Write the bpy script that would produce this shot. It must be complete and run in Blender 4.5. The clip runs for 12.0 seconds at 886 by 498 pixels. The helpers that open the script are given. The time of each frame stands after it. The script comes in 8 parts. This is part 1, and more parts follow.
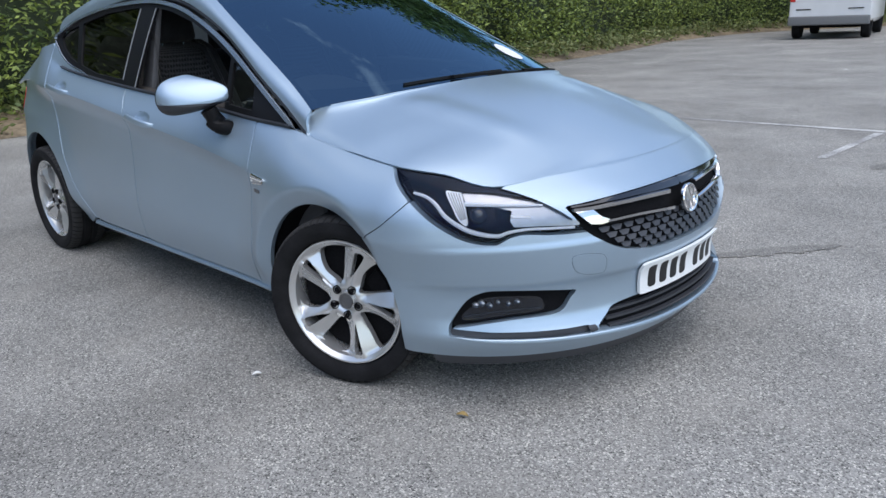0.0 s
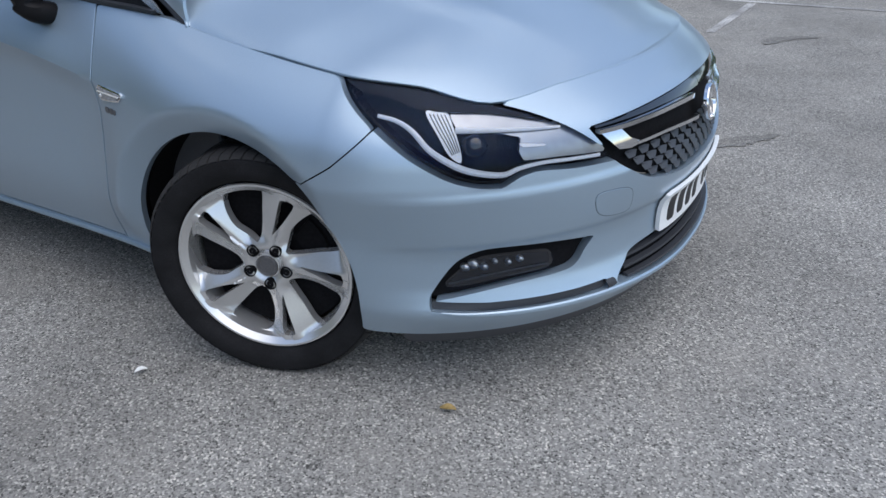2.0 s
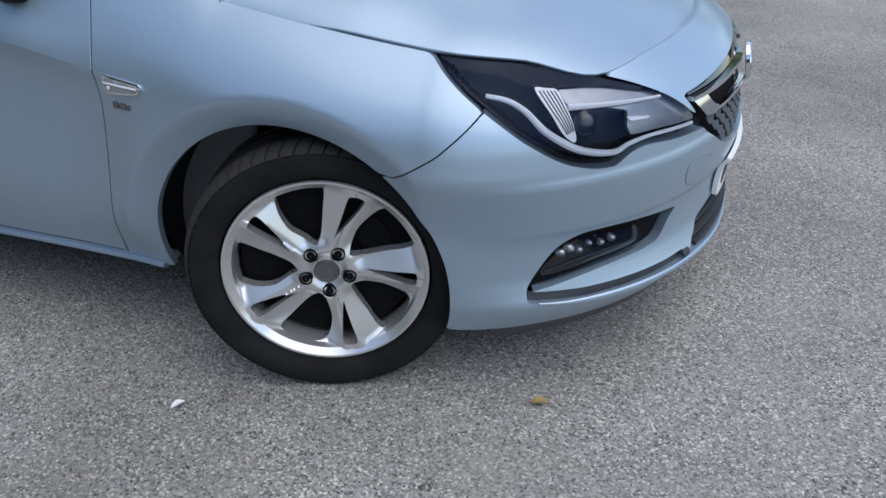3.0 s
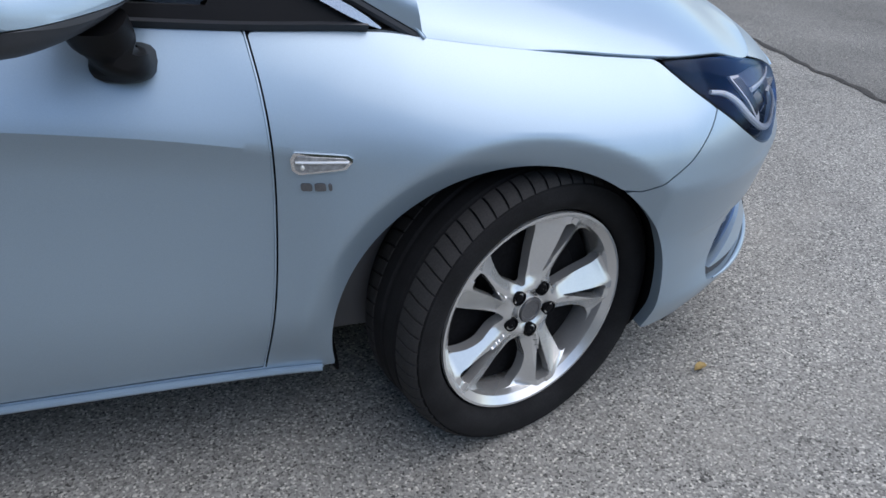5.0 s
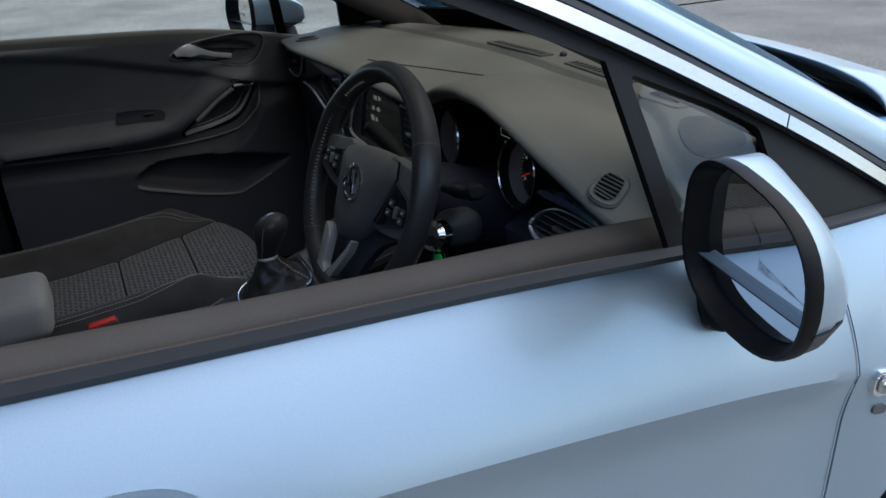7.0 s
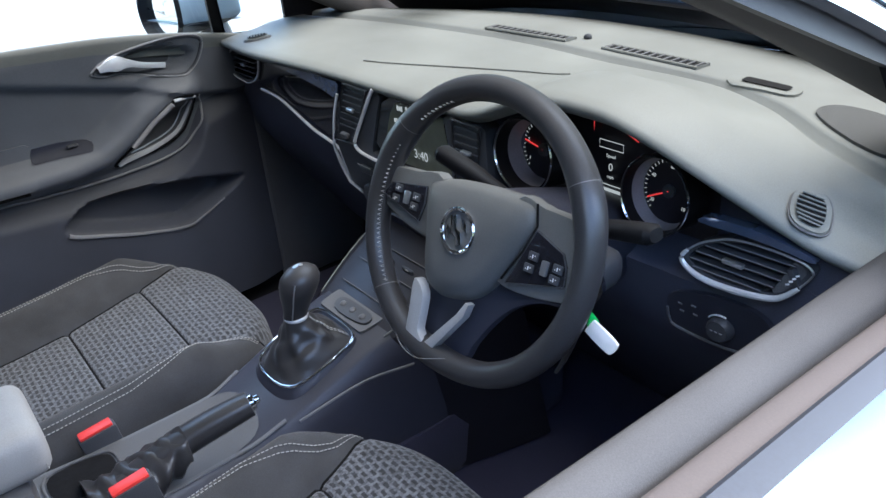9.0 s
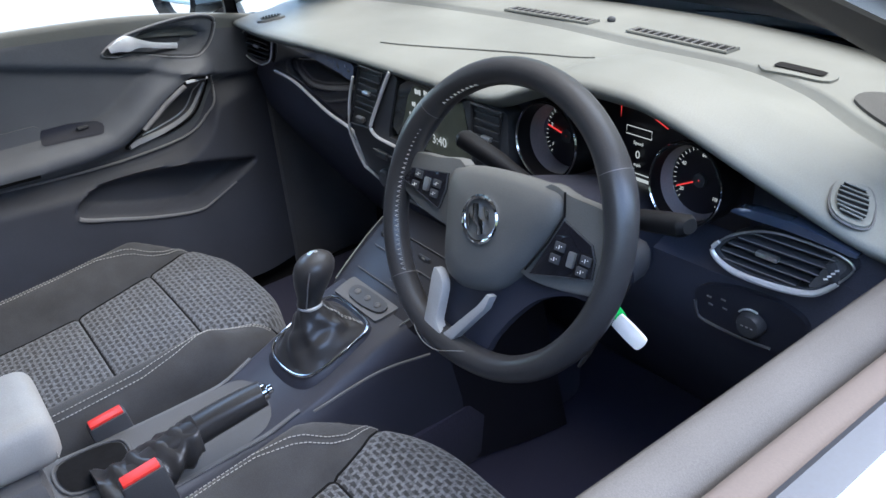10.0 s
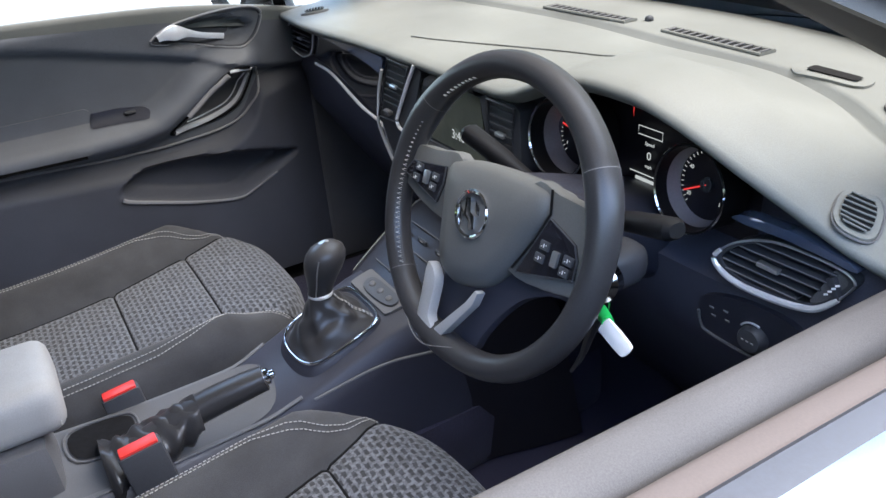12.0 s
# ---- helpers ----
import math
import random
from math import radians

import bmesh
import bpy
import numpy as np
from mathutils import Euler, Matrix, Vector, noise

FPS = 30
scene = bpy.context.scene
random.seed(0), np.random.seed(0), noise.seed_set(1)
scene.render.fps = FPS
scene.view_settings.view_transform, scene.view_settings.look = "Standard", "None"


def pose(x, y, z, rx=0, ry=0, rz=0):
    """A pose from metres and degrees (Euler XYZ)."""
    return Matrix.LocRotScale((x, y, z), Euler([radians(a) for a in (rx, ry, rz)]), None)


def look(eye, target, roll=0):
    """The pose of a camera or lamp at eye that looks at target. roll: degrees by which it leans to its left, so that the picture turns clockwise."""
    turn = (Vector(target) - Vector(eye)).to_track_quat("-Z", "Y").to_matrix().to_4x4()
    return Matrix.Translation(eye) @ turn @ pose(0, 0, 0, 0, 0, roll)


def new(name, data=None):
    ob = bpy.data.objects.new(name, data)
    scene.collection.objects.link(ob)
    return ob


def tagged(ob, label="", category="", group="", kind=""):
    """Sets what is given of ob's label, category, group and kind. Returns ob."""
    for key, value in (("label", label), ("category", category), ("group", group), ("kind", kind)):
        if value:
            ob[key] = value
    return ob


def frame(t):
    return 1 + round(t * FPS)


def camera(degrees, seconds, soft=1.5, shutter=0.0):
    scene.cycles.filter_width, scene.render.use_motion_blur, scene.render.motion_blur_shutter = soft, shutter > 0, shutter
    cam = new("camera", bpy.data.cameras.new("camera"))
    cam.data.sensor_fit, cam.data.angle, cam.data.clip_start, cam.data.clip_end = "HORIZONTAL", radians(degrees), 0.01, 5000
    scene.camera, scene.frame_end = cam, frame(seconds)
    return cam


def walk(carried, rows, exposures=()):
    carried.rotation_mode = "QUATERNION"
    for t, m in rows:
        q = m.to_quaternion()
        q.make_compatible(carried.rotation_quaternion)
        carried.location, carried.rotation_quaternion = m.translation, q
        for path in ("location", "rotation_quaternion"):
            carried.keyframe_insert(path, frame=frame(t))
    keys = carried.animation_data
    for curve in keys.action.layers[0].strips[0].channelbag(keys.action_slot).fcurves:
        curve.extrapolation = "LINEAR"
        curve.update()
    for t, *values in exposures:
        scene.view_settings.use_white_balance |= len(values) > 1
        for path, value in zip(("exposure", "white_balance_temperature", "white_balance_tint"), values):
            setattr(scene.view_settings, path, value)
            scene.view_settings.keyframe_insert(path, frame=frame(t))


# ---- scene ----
cam = camera(61.5, 12.0)
PATH = [
    (0, (1.957, -2.31, 1.239), (0.618, -0.953, 0.635), -2.6),
    (0.5, (1.81, -2.189, 1.214), (0.53, -0.816, 0.525), -1.8),
    (1, (1.63, -2.079, 1.193), (0.432, -0.667, 0.437), -1.1),
    (1.5, (1.46, -2.017, 1.169), (0.39, -0.542, 0.344), -0.5),
    (2, (1.224, -1.998, 1.183), (0.311, -0.477, 0.259), -0.9),
    (2.5, (0.984, -2.044, 1.165), (0.232, -0.467, 0.191), -0.4),
    (2.7, (0.864, -2.076, 1.176), (0.198, -0.471, 0.187), -0.1),
    (4.3, (-0.051, -2.05, 1.128), (0.045, -0.372, 0.044), 0.1),
    (4.5, (-0.183, -2.051, 1.149), (0.027, -0.377, 0.076), 0.4),
    (5, (-0.462, -1.992, 1.193), (-0.04, -0.333, 0.158), 0.6),
    (5.5, (-0.719, -1.829, 1.244), (-0.16, -0.159, 0.296), -0.1),
    (6, (-0.95, -1.675, 1.251), (-0.302, -0.001, 0.369), -0.6),
    (6.5, (-1.156, -1.517, 1.26), (-0.448, 0.152, 0.414), -1.1),
    (7, (-1.242, -1.335, 1.271), (-0.462, 0.293, 0.412), -2.5),
    (7.5, (-1.285, -1.175, 1.292), (-0.404, 0.384, 0.4), -3.8),
    (9.3, (-1.4, -0.933, 1.292), (-0.336, 0.46, 0.328), -4.4),
    (9.5, (-1.399, -0.924, 1.29), (-0.341, 0.466, 0.317), -4.4),
    (10, (-1.389, -0.918, 1.282), (-0.362, 0.485, 0.295), -4.3),
    (10.5, (-1.367, -0.928, 1.275), (-0.382, 0.506, 0.288), -4.4),
    (11, (-1.345, -0.945, 1.272), (-0.406, 0.525, 0.294), -4.5),
    (11.5, (-1.328, -0.957, 1.266), (-0.425, 0.54, 0.294), -4.4),
    (12, (-1.311, -0.967, 1.263), (-0.439, 0.549, 0.292), -4.4),
]
EXPOSURES = [(0, 0.47, 6500, 10), (0.6, 0.42, 6500, 10), (1.2, 0.32, 6500, 10), (2.2, 0.24, 6500, 10), (4.5, 0.3, 6500, 10), (5.5, 0.38, 6700, 9), (6.5, 0.36, 6500, 8), (7.0, 0.74, 6500, 8), (7.5, 1.30, 6200, 6), (7.7, 1.50, 6120, 7), (9.3, 3.12, 6050, 9), (12, 3.25, 6400, 11)]
walk(cam, [(t, look(*p)) for t, *p in PATH], exposures=EXPOSURES)

# ---- light ----
SUN_DIR = Vector((0.40, -0.14, 1.0)).normalized()      # towards the sun: high behind thin cloud
sun = new("sun", bpy.data.lights.new("sun", "SUN"))
sun.data.energy, sun.data.angle, sun.data.color = 1.66, radians(88), (1.0, 0.94, 0.86)
sun.matrix_world = SUN_DIR.to_track_quat("Z", "Y").to_matrix().to_4x4()

world = bpy.data.worlds.new("world")
scene.world = world
world.use_nodes = True
wn, wl = world.node_tree.nodes, world.node_tree.links
wn.clear()
w_out, w_bg = wn.new("ShaderNodeOutputWorld"), wn.new("ShaderNodeBackground")
sky = wn.new("ShaderNodeTexSky")
sky.sky_type, sky.sun_disc = "NISHITA", False
sky.sun_elevation, sky.sun_rotation = math.asin(SUN_DIR.z), math.atan2(SUN_DIR.x, SUN_DIR.y)
sky.air_density, sky.dust_density, sky.ozone_density = 1.0, 1.0, 1.5
# broken cumulus: noise over the sky dome, whiter towards the horizon
w_co = wn.new("ShaderNodeTexCoord")
w_map = wn.new("ShaderNodeMapping")
w_map.inputs["Scale"].default_value = (1.0, 1.0, 1.9)
w_no = wn.new("ShaderNodeTexNoise")
w_no.inputs["Scale"].default_value, w_no.inputs["Detail"].default_value, w_no.inputs["Roughness"].default_value = 2.3, 7.0, 0.56
w_rmp = wn.new("ShaderNodeValToRGB")
w_rmp.color_ramp.elements[0].position, w_rmp.color_ramp.elements[1].position = 0.57, 0.80
w_mix = wn.new("ShaderNodeMixRGB")
w_mix.inputs["Color2"].default_value = (13.0, 13.3, 13.8, 1)
wl.new(w_co.outputs["Generated"], w_map.inputs["Vector"])
wl.new(w_map.outputs["Vector"], w_no.inputs["Vector"])
wl.new(w_no.outputs["Fac"], w_rmp.inputs["Fac"])
wl.new(w_rmp.outputs["Color"], w_mix.inputs["Fac"])
wl.new(sky.outputs["Color"], w_mix.inputs["Color1"])
wl.new(w_mix.outputs["Color"], w_bg.inputs["Color"])
wl.new(w_bg.outputs["Background"], w_out.inputs["Surface"])
w_bg.inputs["Strength"].default_value = 0.18


# ---- materials ----
def material(name, color, rough=0.5, metal=0.0, coat=0.0, spec=0.5, sheen=0.0):
    m = bpy.data.materials.new(name)
    m.use_nodes = True
    b = m.node_tree.nodes["Principled BSDF"]
    b.inputs["Base Color"].default_value = (*color, 1)
    b.inputs["Roughness"].default_value = rough
    b.inputs["Metallic"].default_value = metal
    b.inputs["Coat Weight"].default_value = coat
    b.inputs["Coat Roughness"].default_value = 0.04
    b.inputs["Specular IOR Level"].default_value = spec
    b.inputs["Sheen Weight"].default_value = sheen
    return m


def grain(m, scale, bump=0.2, dist=0.002, spread=0.12, rough=0.0, detail=4.0, big=0.0):
    """Object-space noise on a material: fine relief, a spread of tone, and a slower second scale of blotches."""
    n, l = m.node_tree.nodes, m.node_tree.links
    b = n["Principled BSDF"]
    col = b.inputs["Base Color"].default_value[:]
    co = n.new("ShaderNodeTexCoord")
    no = n.new("ShaderNodeTexNoise")
    no.inputs["Scale"].default_value, no.inputs["Detail"].default_value = scale, detail
    l.new(co.outputs["Object"], no.inputs["Vector"])
    rmp = n.new("ShaderNodeValToRGB")
    rmp.color_ramp.elements[0].position, rmp.color_ramp.elements[1].position = 0.25, 0.75
    rmp.color_ramp.elements[0].color = (*[c * (1 - spread) for c in col[:3]], 1)
    rmp.color_ramp.elements[1].color = (*[min(1, c * (1 + spread)) for c in col[:3]], 1)
    l.new(no.outputs["Fac"], rmp.inputs["Fac"])
    last = rmp.outputs["Color"]
    if big:
        n2 = n.new("ShaderNodeTexNoise")
        n2.inputs["Scale"].default_value, n2.inputs["Detail"].default_value = big, 3.0
        l.new(co.outputs["Object"], n2.inputs["Vector"])
        mp = n.new("ShaderNodeMapRange")
        mp.inputs["From Min"].default_value, mp.inputs["From Max"].default_value = 0.3, 0.7
        mp.inputs["To Min"].default_value, mp.inputs["To Max"].default_value = 1 - spread, 1 + spread
        l.new(n2.outputs["Fac"], mp.inputs["Value"])
        mul = n.new("ShaderNodeVectorMath")
        mul.operation = "SCALE"
        l.new(last, mul.inputs[0])
        l.new(mp.outputs["Result"], mul.inputs["Scale"])
        last = mul.outputs["Vector"]
    l.new(last, b.inputs["Base Color"])
    if bump:
        bp = n.new("ShaderNodeBump")
        bp.inputs["Strength"].default_value, bp.inputs["Distance"].default_value = bump, dist
        l.new(no.outputs["Fac"], bp.inputs["Height"])
        l.new(bp.outputs["Normal"], b.inputs["Normal"])
    if rough:
        r0 = b.inputs["Roughness"].default_value
        mr = n.new("ShaderNodeMapRange")
        mr.inputs["To Min"].default_value, mr.inputs["To Max"].default_value = max(0.02, r0 - rough), min(1, r0 + rough)
        l.new(no.outputs["Fac"], mr.inputs["Value"])
        l.new(mr.outputs["Result"], b.inputs["Roughness"])
    return m


def pane(name, tint, ior=1.45, rough=0.0, sheen=(1, 1, 1)):
    """Thin glass: what is behind shows through the tint, and a Fresnel gloss lies over it."""
    m = bpy.data.materials.new(name)
    m.use_nodes = True
    n, l = m.node_tree.nodes, m.node_tree.links
    n.clear()
    out, mix = n.new("ShaderNodeOutputMaterial"), n.new("ShaderNodeMixShader")
    tr, gl, fr = n.new("ShaderNodeBsdfTransparent"), n.new("ShaderNodeBsdfGlossy"), n.new("ShaderNodeFresnel")
    tr.inputs["Color"].default_value = (*tint, 1)
    gl.inputs["Roughness"].default_value = rough
    gl.inputs["Color"].default_value = (*sheen, 1)
    fr.inputs["IOR"].default_value = ior
    l.new(fr.outputs["Fac"], mix.inputs["Fac"])
    l.new(tr.outputs["BSDF"], mix.inputs[1])
    l.new(gl.outputs["BSDF"], mix.inputs[2])
    l.new(mix.outputs["Shader"], out.inputs["Surface"])
    return m


PAINT = grain(material("silver_blue_paint", (0.352, 0.452, 0.543), 0.42, 0.66, coat=0.7), 900, 0.012, 0.0004, 0.05, detail=1.0, big=1.3)
PAINT.node_tree.nodes["Principled BSDF"].inputs["Coat Roughness"].default_value = 0.16
# dark gloss given blue in place of the sky's reflection
SKY_TINT_GLOSS = grain(material("sky_tint_gloss", (0.040, 0.055, 0.088), 0.10, coat=0.6), 60, 0, spread=0.1)
GLOSS = grain(material("gloss_black", (0.009, 0.009, 0.012), 0.07, coat=0.6), 60, 0, spread=0.2)
PLASTIC = grain(material("black_plastic", (0.038, 0.041, 0.048), 0.46), 700, 0.25, 0.0006, 0.25, 0.08)
SEAL = grain(material("rubber_seal", (0.021, 0.024, 0.030), 0.5), 300, 0.15, 0.0006, 0.25, 0.1)
TRIM = grain(material("grained_dash", (0.138, 0.145, 0.136), 0.60), 850, 0.35, 0.0008, 0.14, 0.06, big=5)
# paler copy of the tyre rubber, for light on the tread blocks
TREAD = grain(material("lit_tread", (0.032, 0.031, 0.031), 0.85, spec=0.25), 260, 0.3, 0.001, 0.3, 0.1)
TRIM_DARK = grain(material("dark_trim", (0.089, 0.090, 0.096), 0.52), 850, 0.35, 0.0008, 0.2, 0.06, big=5)
SOFT = grain(material("soft_leather", (0.026, 0.026, 0.028), 0.33, spec=0.6), 700, 0.12, 0.0005, 0.25, 0.08)
SATIN = grain(material("satin_silver", (0.55, 0.56, 0.57), 0.28, 0.9), 500, 0.05, 0.0004, 0.06)
CHROME = grain(material("chrome", (0.80, 0.80, 0.81), 0.09, 1.0), 90, 0, spread=0.04)
BRIGHT = grain(material("brushed_bright_trim", (0.50, 0.51, 0.53), 0.26, 1.0), 260, 0.04, 0.0004, 0.07)
ALLOY = grain(material("silver_alloy", (0.68, 0.68, 0.67), 0.26, 0.7, coat=0.5), 240, 0, spread=0.04, big=9)
RUBBER = grain(material("tyre_rubber", (0.012, 0.012, 0.013), 0.85, spec=0.2), 260, 0.3, 0.001, 0.35, 0.12, big=12)
DARK = grain(material("underbody_black", (0.006, 0.006, 0.007), 0.9, spec=0.15), 120, 0.3, 0.002, 0.4)
HUB_GREY = grain(material("hub_grey", (0.14, 0.14, 0.145), 0.4, 0.5), 200, 0.1, 0.0005, 0.15)
IRON = grain(material("brake_iron", (0.055, 0.045, 0.040), 0.5, 0.7), 80, 0.2, 0.001, 0.4)
WHITE = grain(material("white_plastic", (0.78, 0.78, 0.77), 0.4), 120, 0.02, 0.0005, 0.04)
PLATE = grain(material("white_plate", (0.80, 0.81, 0.80), 0.32), 200, 0.02, 0.0003, 0.05, big=8)
INK = grain(material("black_ink", (0.012, 0.012, 0.013), 0.45), 200, 0, spread=0.2)
RED = grain(material("red_plastic", (0.62, 0.035, 0.03), 0.35), 150, 0.03, 0.0004, 0.1)
GREEN = grain(material("green_plastic", (0.02, 0.50, 0.10), 0.35), 150, 0.03, 0.0004, 0.1)
GLASS = pane("clear_glass", (0.80, 0.86, 0.84))
FRAME = grain(material("window_frame_black", (0.008, 0.008, 0.009), 0.42, spec=0.14), 700, 0.15, 0.0005, 0.2)
CHANNEL_GLINT = grain(material("channel_glint_grey", (0.20, 0.21, 0.22), 0.35), 300, 0.1, 0.0005, 0.15)
PRIVACY = pane("tinted_glass", (0.030, 0.037, 0.034))
# blue sheen stands in for blue sky mirrored in the lens
LENS = pane("clear_lens", (0.93, 0.94, 0.95), 1.34, sheen=(0.20, 0.34, 0.66))
MIRROR = material("mirror_silver", (0.88, 0.9, 0.91), 0.01, 1.0)
AMBER = grain(material("indicator_silver", (0.86, 0.85, 0.82), 0.12, 0.4, coat=1.0), 90, 0.05, 0.0005, 0.1)
LAMP_GREY = grain(material("indicator_grey", (0.30, 0.31, 0.32), 0.15, 0.3, coat=1.0), 120, 0.3, 0.001, 0.4)
# navy cast of the dim footwell is put into the carpet's colour
CARPET = grain(material("black_carpet", (0.020, 0.020, 0.044), 0.95, sheen=0.1), 500, 0.6, 0.002, 0.4)


# ---- mesh helpers ----
def part(name, bm, mat, parent=None, label="", smooth=34, matrix=None):
    """One mesh object of bm, under a thing or a part."""
    me = bpy.data.meshes.new(name)
    bm.to_mesh(me)
    bm.free()
    me.materials.append(mat)
    if smooth:
        me.shade_smooth()
        me.set_sharp_from_angle(angle=radians(smooth))
    ob = new(name, me)
    ob.parent = parent
    if matrix is not None:
        ob.matrix_basis = matrix
    if label:
        ob["label"] = label
    if mat.name.endswith("_glass"):
        ob.visible_shadow = False                        # lets the daylight in
    return ob


def twin(ob, parent, matrix):
    """Another object on the same mesh, for alike pieces."""
    o = new(ob.name.split(".")[0], ob.data)
    o.parent, o.matrix_basis = parent, matrix
    return o


def thing(name, label, category, group="", kind="", at=(0, 0, 0)):
    e = new(name)
    e.location = at
    return tagged(e, label, category, group, kind)


def pch(xs, ys):
    """A smooth curve through knots that does not overshoot; takes numbers or arrays."""
    xs, ys = np.array(xs, float), np.array(ys, float)
    h, d = np.diff(xs), np.diff(ys) / np.diff(xs)
    m = np.zeros(len(xs))
    m[0], m[-1] = d[0], d[-1]
    for i in range(1, len(xs) - 1):
        m[i] = 0 if d[i - 1] * d[i] <= 0 else 3 * (h[i - 1] + h[i]) / ((2 * h[i] + h[i - 1]) / d[i - 1] + (h[i] + 2 * h[i - 1]) / d[i])

    def f(x):
        x = np.clip(np.asarray(x, float), xs[0], xs[-1])
        i = np.clip(np.searchsorted(xs, x) - 1, 0, len(xs) - 2)
        t = (x - xs[i]) / h[i]
        return ((2 * t ** 3 - 3 * t ** 2 + 1) * ys[i] + (t ** 3 - 2 * t ** 2 + t) * h[i] * m[i]
                + (3 * t ** 2 - 2 * t ** 3) * ys[i + 1] + (t ** 3 - t ** 2) * h[i] * m[i + 1])
    return f


def smooth(pts, n=8, closed=False):
    """A Catmull-Rom curve through points of any dimension, n steps a span."""
    p = [np.array(q, float) for q in pts]
    k = len(p)
    out = []
    for i in range(k if closed else k - 1):
        a, b = p[i], p[(i + 1) % k]
        z = p[(i - 1) % k] if closed or i else 2 * a - b
        c = p[(i + 2) % k] if closed or i + 2 < k else 2 * b - a
        for j in range(n):
            t = j / n
            out.append(0.5 * (2 * a + (b - z) * t + (2 * z - 5 * a + 4 * b - c) * t * t + (3 * a - z - 3 * b + c) * t ** 3))
    if not closed:
        out.append(p[-1])
    return out


def along(pts, s):
    """Points at the parts s (0 to 1) of the length of a polyline."""
    p = np.array(pts, float)
    d = np.r_[0, np.cumsum(np.linalg.norm(np.diff(p, axis=0), axis=1))]
    s = np.asarray(s) * d[-1]
    return np.stack([np.interp(s, d, p[:, i]) for i in range(p.shape[1])], axis=-1)


def rows_bm(rows, wrap=False, caps=False):
    """A mesh of quads from rows of points; wrap closes each row."""
    bm = bmesh.new()
    vs = [[bm.verts.new(Vector(p)) for p in r] for r in rows]
    for a, b in zip(vs, vs[1:]):
        k = len(a)
        for j in range(k if wrap else k - 1):
            q = [a[j], a[(j + 1) % k], b[(j + 1) % k], b[j]]
            try:
                bm.faces.new(q)
            except ValueError:
                pass
    if caps:
        for r in (vs[0], vs[-1]):
            bm.faces.new(r)
    bmesh.ops.remove_doubles(bm, verts=bm.verts, dist=1e-6)
    bmesh.ops.recalc_face_normals(bm, faces=bm.faces)
    return bm


def thick(bm, d):
    """Gives a sheet thickness d towards the back of its faces."""
    bm.normal_update()
    front = bm.faces[:]
    rim = [e for e in bm.edges if len(e.link_faces) == 1]
    low = {v: bm.verts.new(v.co - v.normal * d) for v in bm.verts[:]}
    for f in front:
        bm.faces.new([low[v] for v in reversed(f.verts)])
    for e in rim:
        a, b = e.verts
        bm.faces.new((b, a, low[a], low[b]))
    bmesh.ops.recalc_face_normals(bm, faces=bm.faces)
    return bm


def sweep(path, section, scale=None, up=(0, 0, 1), caps=True):
    """A closed section (list of 2D points) carried along a 3D path."""
    path = [Vector(p) for p in path]
    rows = []
    for i, p in enumerate(path):
        t = (path[min(i + 1, len(path) - 1)] - path[max(i - 1, 0)]).normalized()
        side = t.cross(Vector(up)).normalized()
        top = side.cross(t)
        k = scale(i / (len(path) - 1)) if scale else 1.0
        rows.append([p + side * (a * k) + top * (b * k) for a, b in section])
    return rows_bm(rows, True, caps)


def ring(n, ra, rb=None, power=2.0):
    rb = rb or ra
    out = []
    for i in range(n):
        c, s = math.cos(2 * math.pi * i / n), math.sin(2 * math.pi * i / n)
        out.append((ra * math.copysign(abs(c) ** (2 / power), c), rb * math.copysign(abs(s) ** (2 / power), s)))
    return out


def tube(path, r, n=10, up=(0, 0, 1), scale=None):
    return sweep(path, ring(n, r), scale, up)


def lathe(profile, n=48):
    """A profile of (radius, height) turned round the local z axis."""
    return rows_bm([[(r * math.cos(2 * math.pi * i / n), r * math.sin(2 * math.pi * i / n), h) for i in range(n)] for r, h in profile], True)


def box(sx, sy, sz, bevel=0.0, seg=2, at=(0, 0, 0)):
    bm = bmesh.new()
    bmesh.ops.create_cube(bm, size=1.0, matrix=Matrix.Translation(at) @ Matrix.Diagonal((sx, sy, sz, 1)))
    if bevel:
        bmesh.ops.bevel(bm, geom=bm.edges[:], offset=bevel, segments=seg, profile=0.6, affect="EDGES")
    return bm


def prism(outline, depth, bevel=0.0, seg=2):
    """A 2D outline in local x and y, extruded from z = 0 to z = depth."""
    bm = bmesh.new()
    f = bm.faces.new([bm.verts.new((a, b, 0)) for a, b in outline])
    g = bmesh.ops.extrude_face_region(bm, geom=[f])
    top = [v for v in g["geom"] if isinstance(v, bmesh.types.BMVert)]
    bmesh.ops.translate(bm, verts=top, vec=(0, 0, depth))
    bmesh.ops.recalc_face_normals(bm, faces=bm.faces)
    if bevel:
        rim = [e for e in bm.edges if all(v in top for v in e.verts)]
        bmesh.ops.bevel(bm, geom=rim, offset=bevel, segments=seg, profile=0.6, affect="EDGES")
    return bm


def pod(rx, ry, rz, power=2.0, nu=16, nv=10):
    """A closed superellipsoid."""
    rows = []
    for j in range(nv + 1):
        f = -math.pi / 2 + math.pi * j / nv
        k = max(abs(math.cos(f)) ** (2 / power), 1e-4)
        zz = rz * math.copysign(abs(math.sin(f)) ** (2 / power), math.sin(f))
        rows.append([(a * k, b * k, zz) for a, b in ring(nu, rx, ry, power)])
    return rows_bm(rows, True, True)


def joined(*bms):
    out = bmesh.new()
    for b in bms:
        me = bpy.data.meshes.new("tmp")
        b.to_mesh(me)
        b.free()
        out.from_mesh(me)
        bpy.data.meshes.remove(me)
    return out


def moved(bm, m):
    bm.transform(m)
    return bm


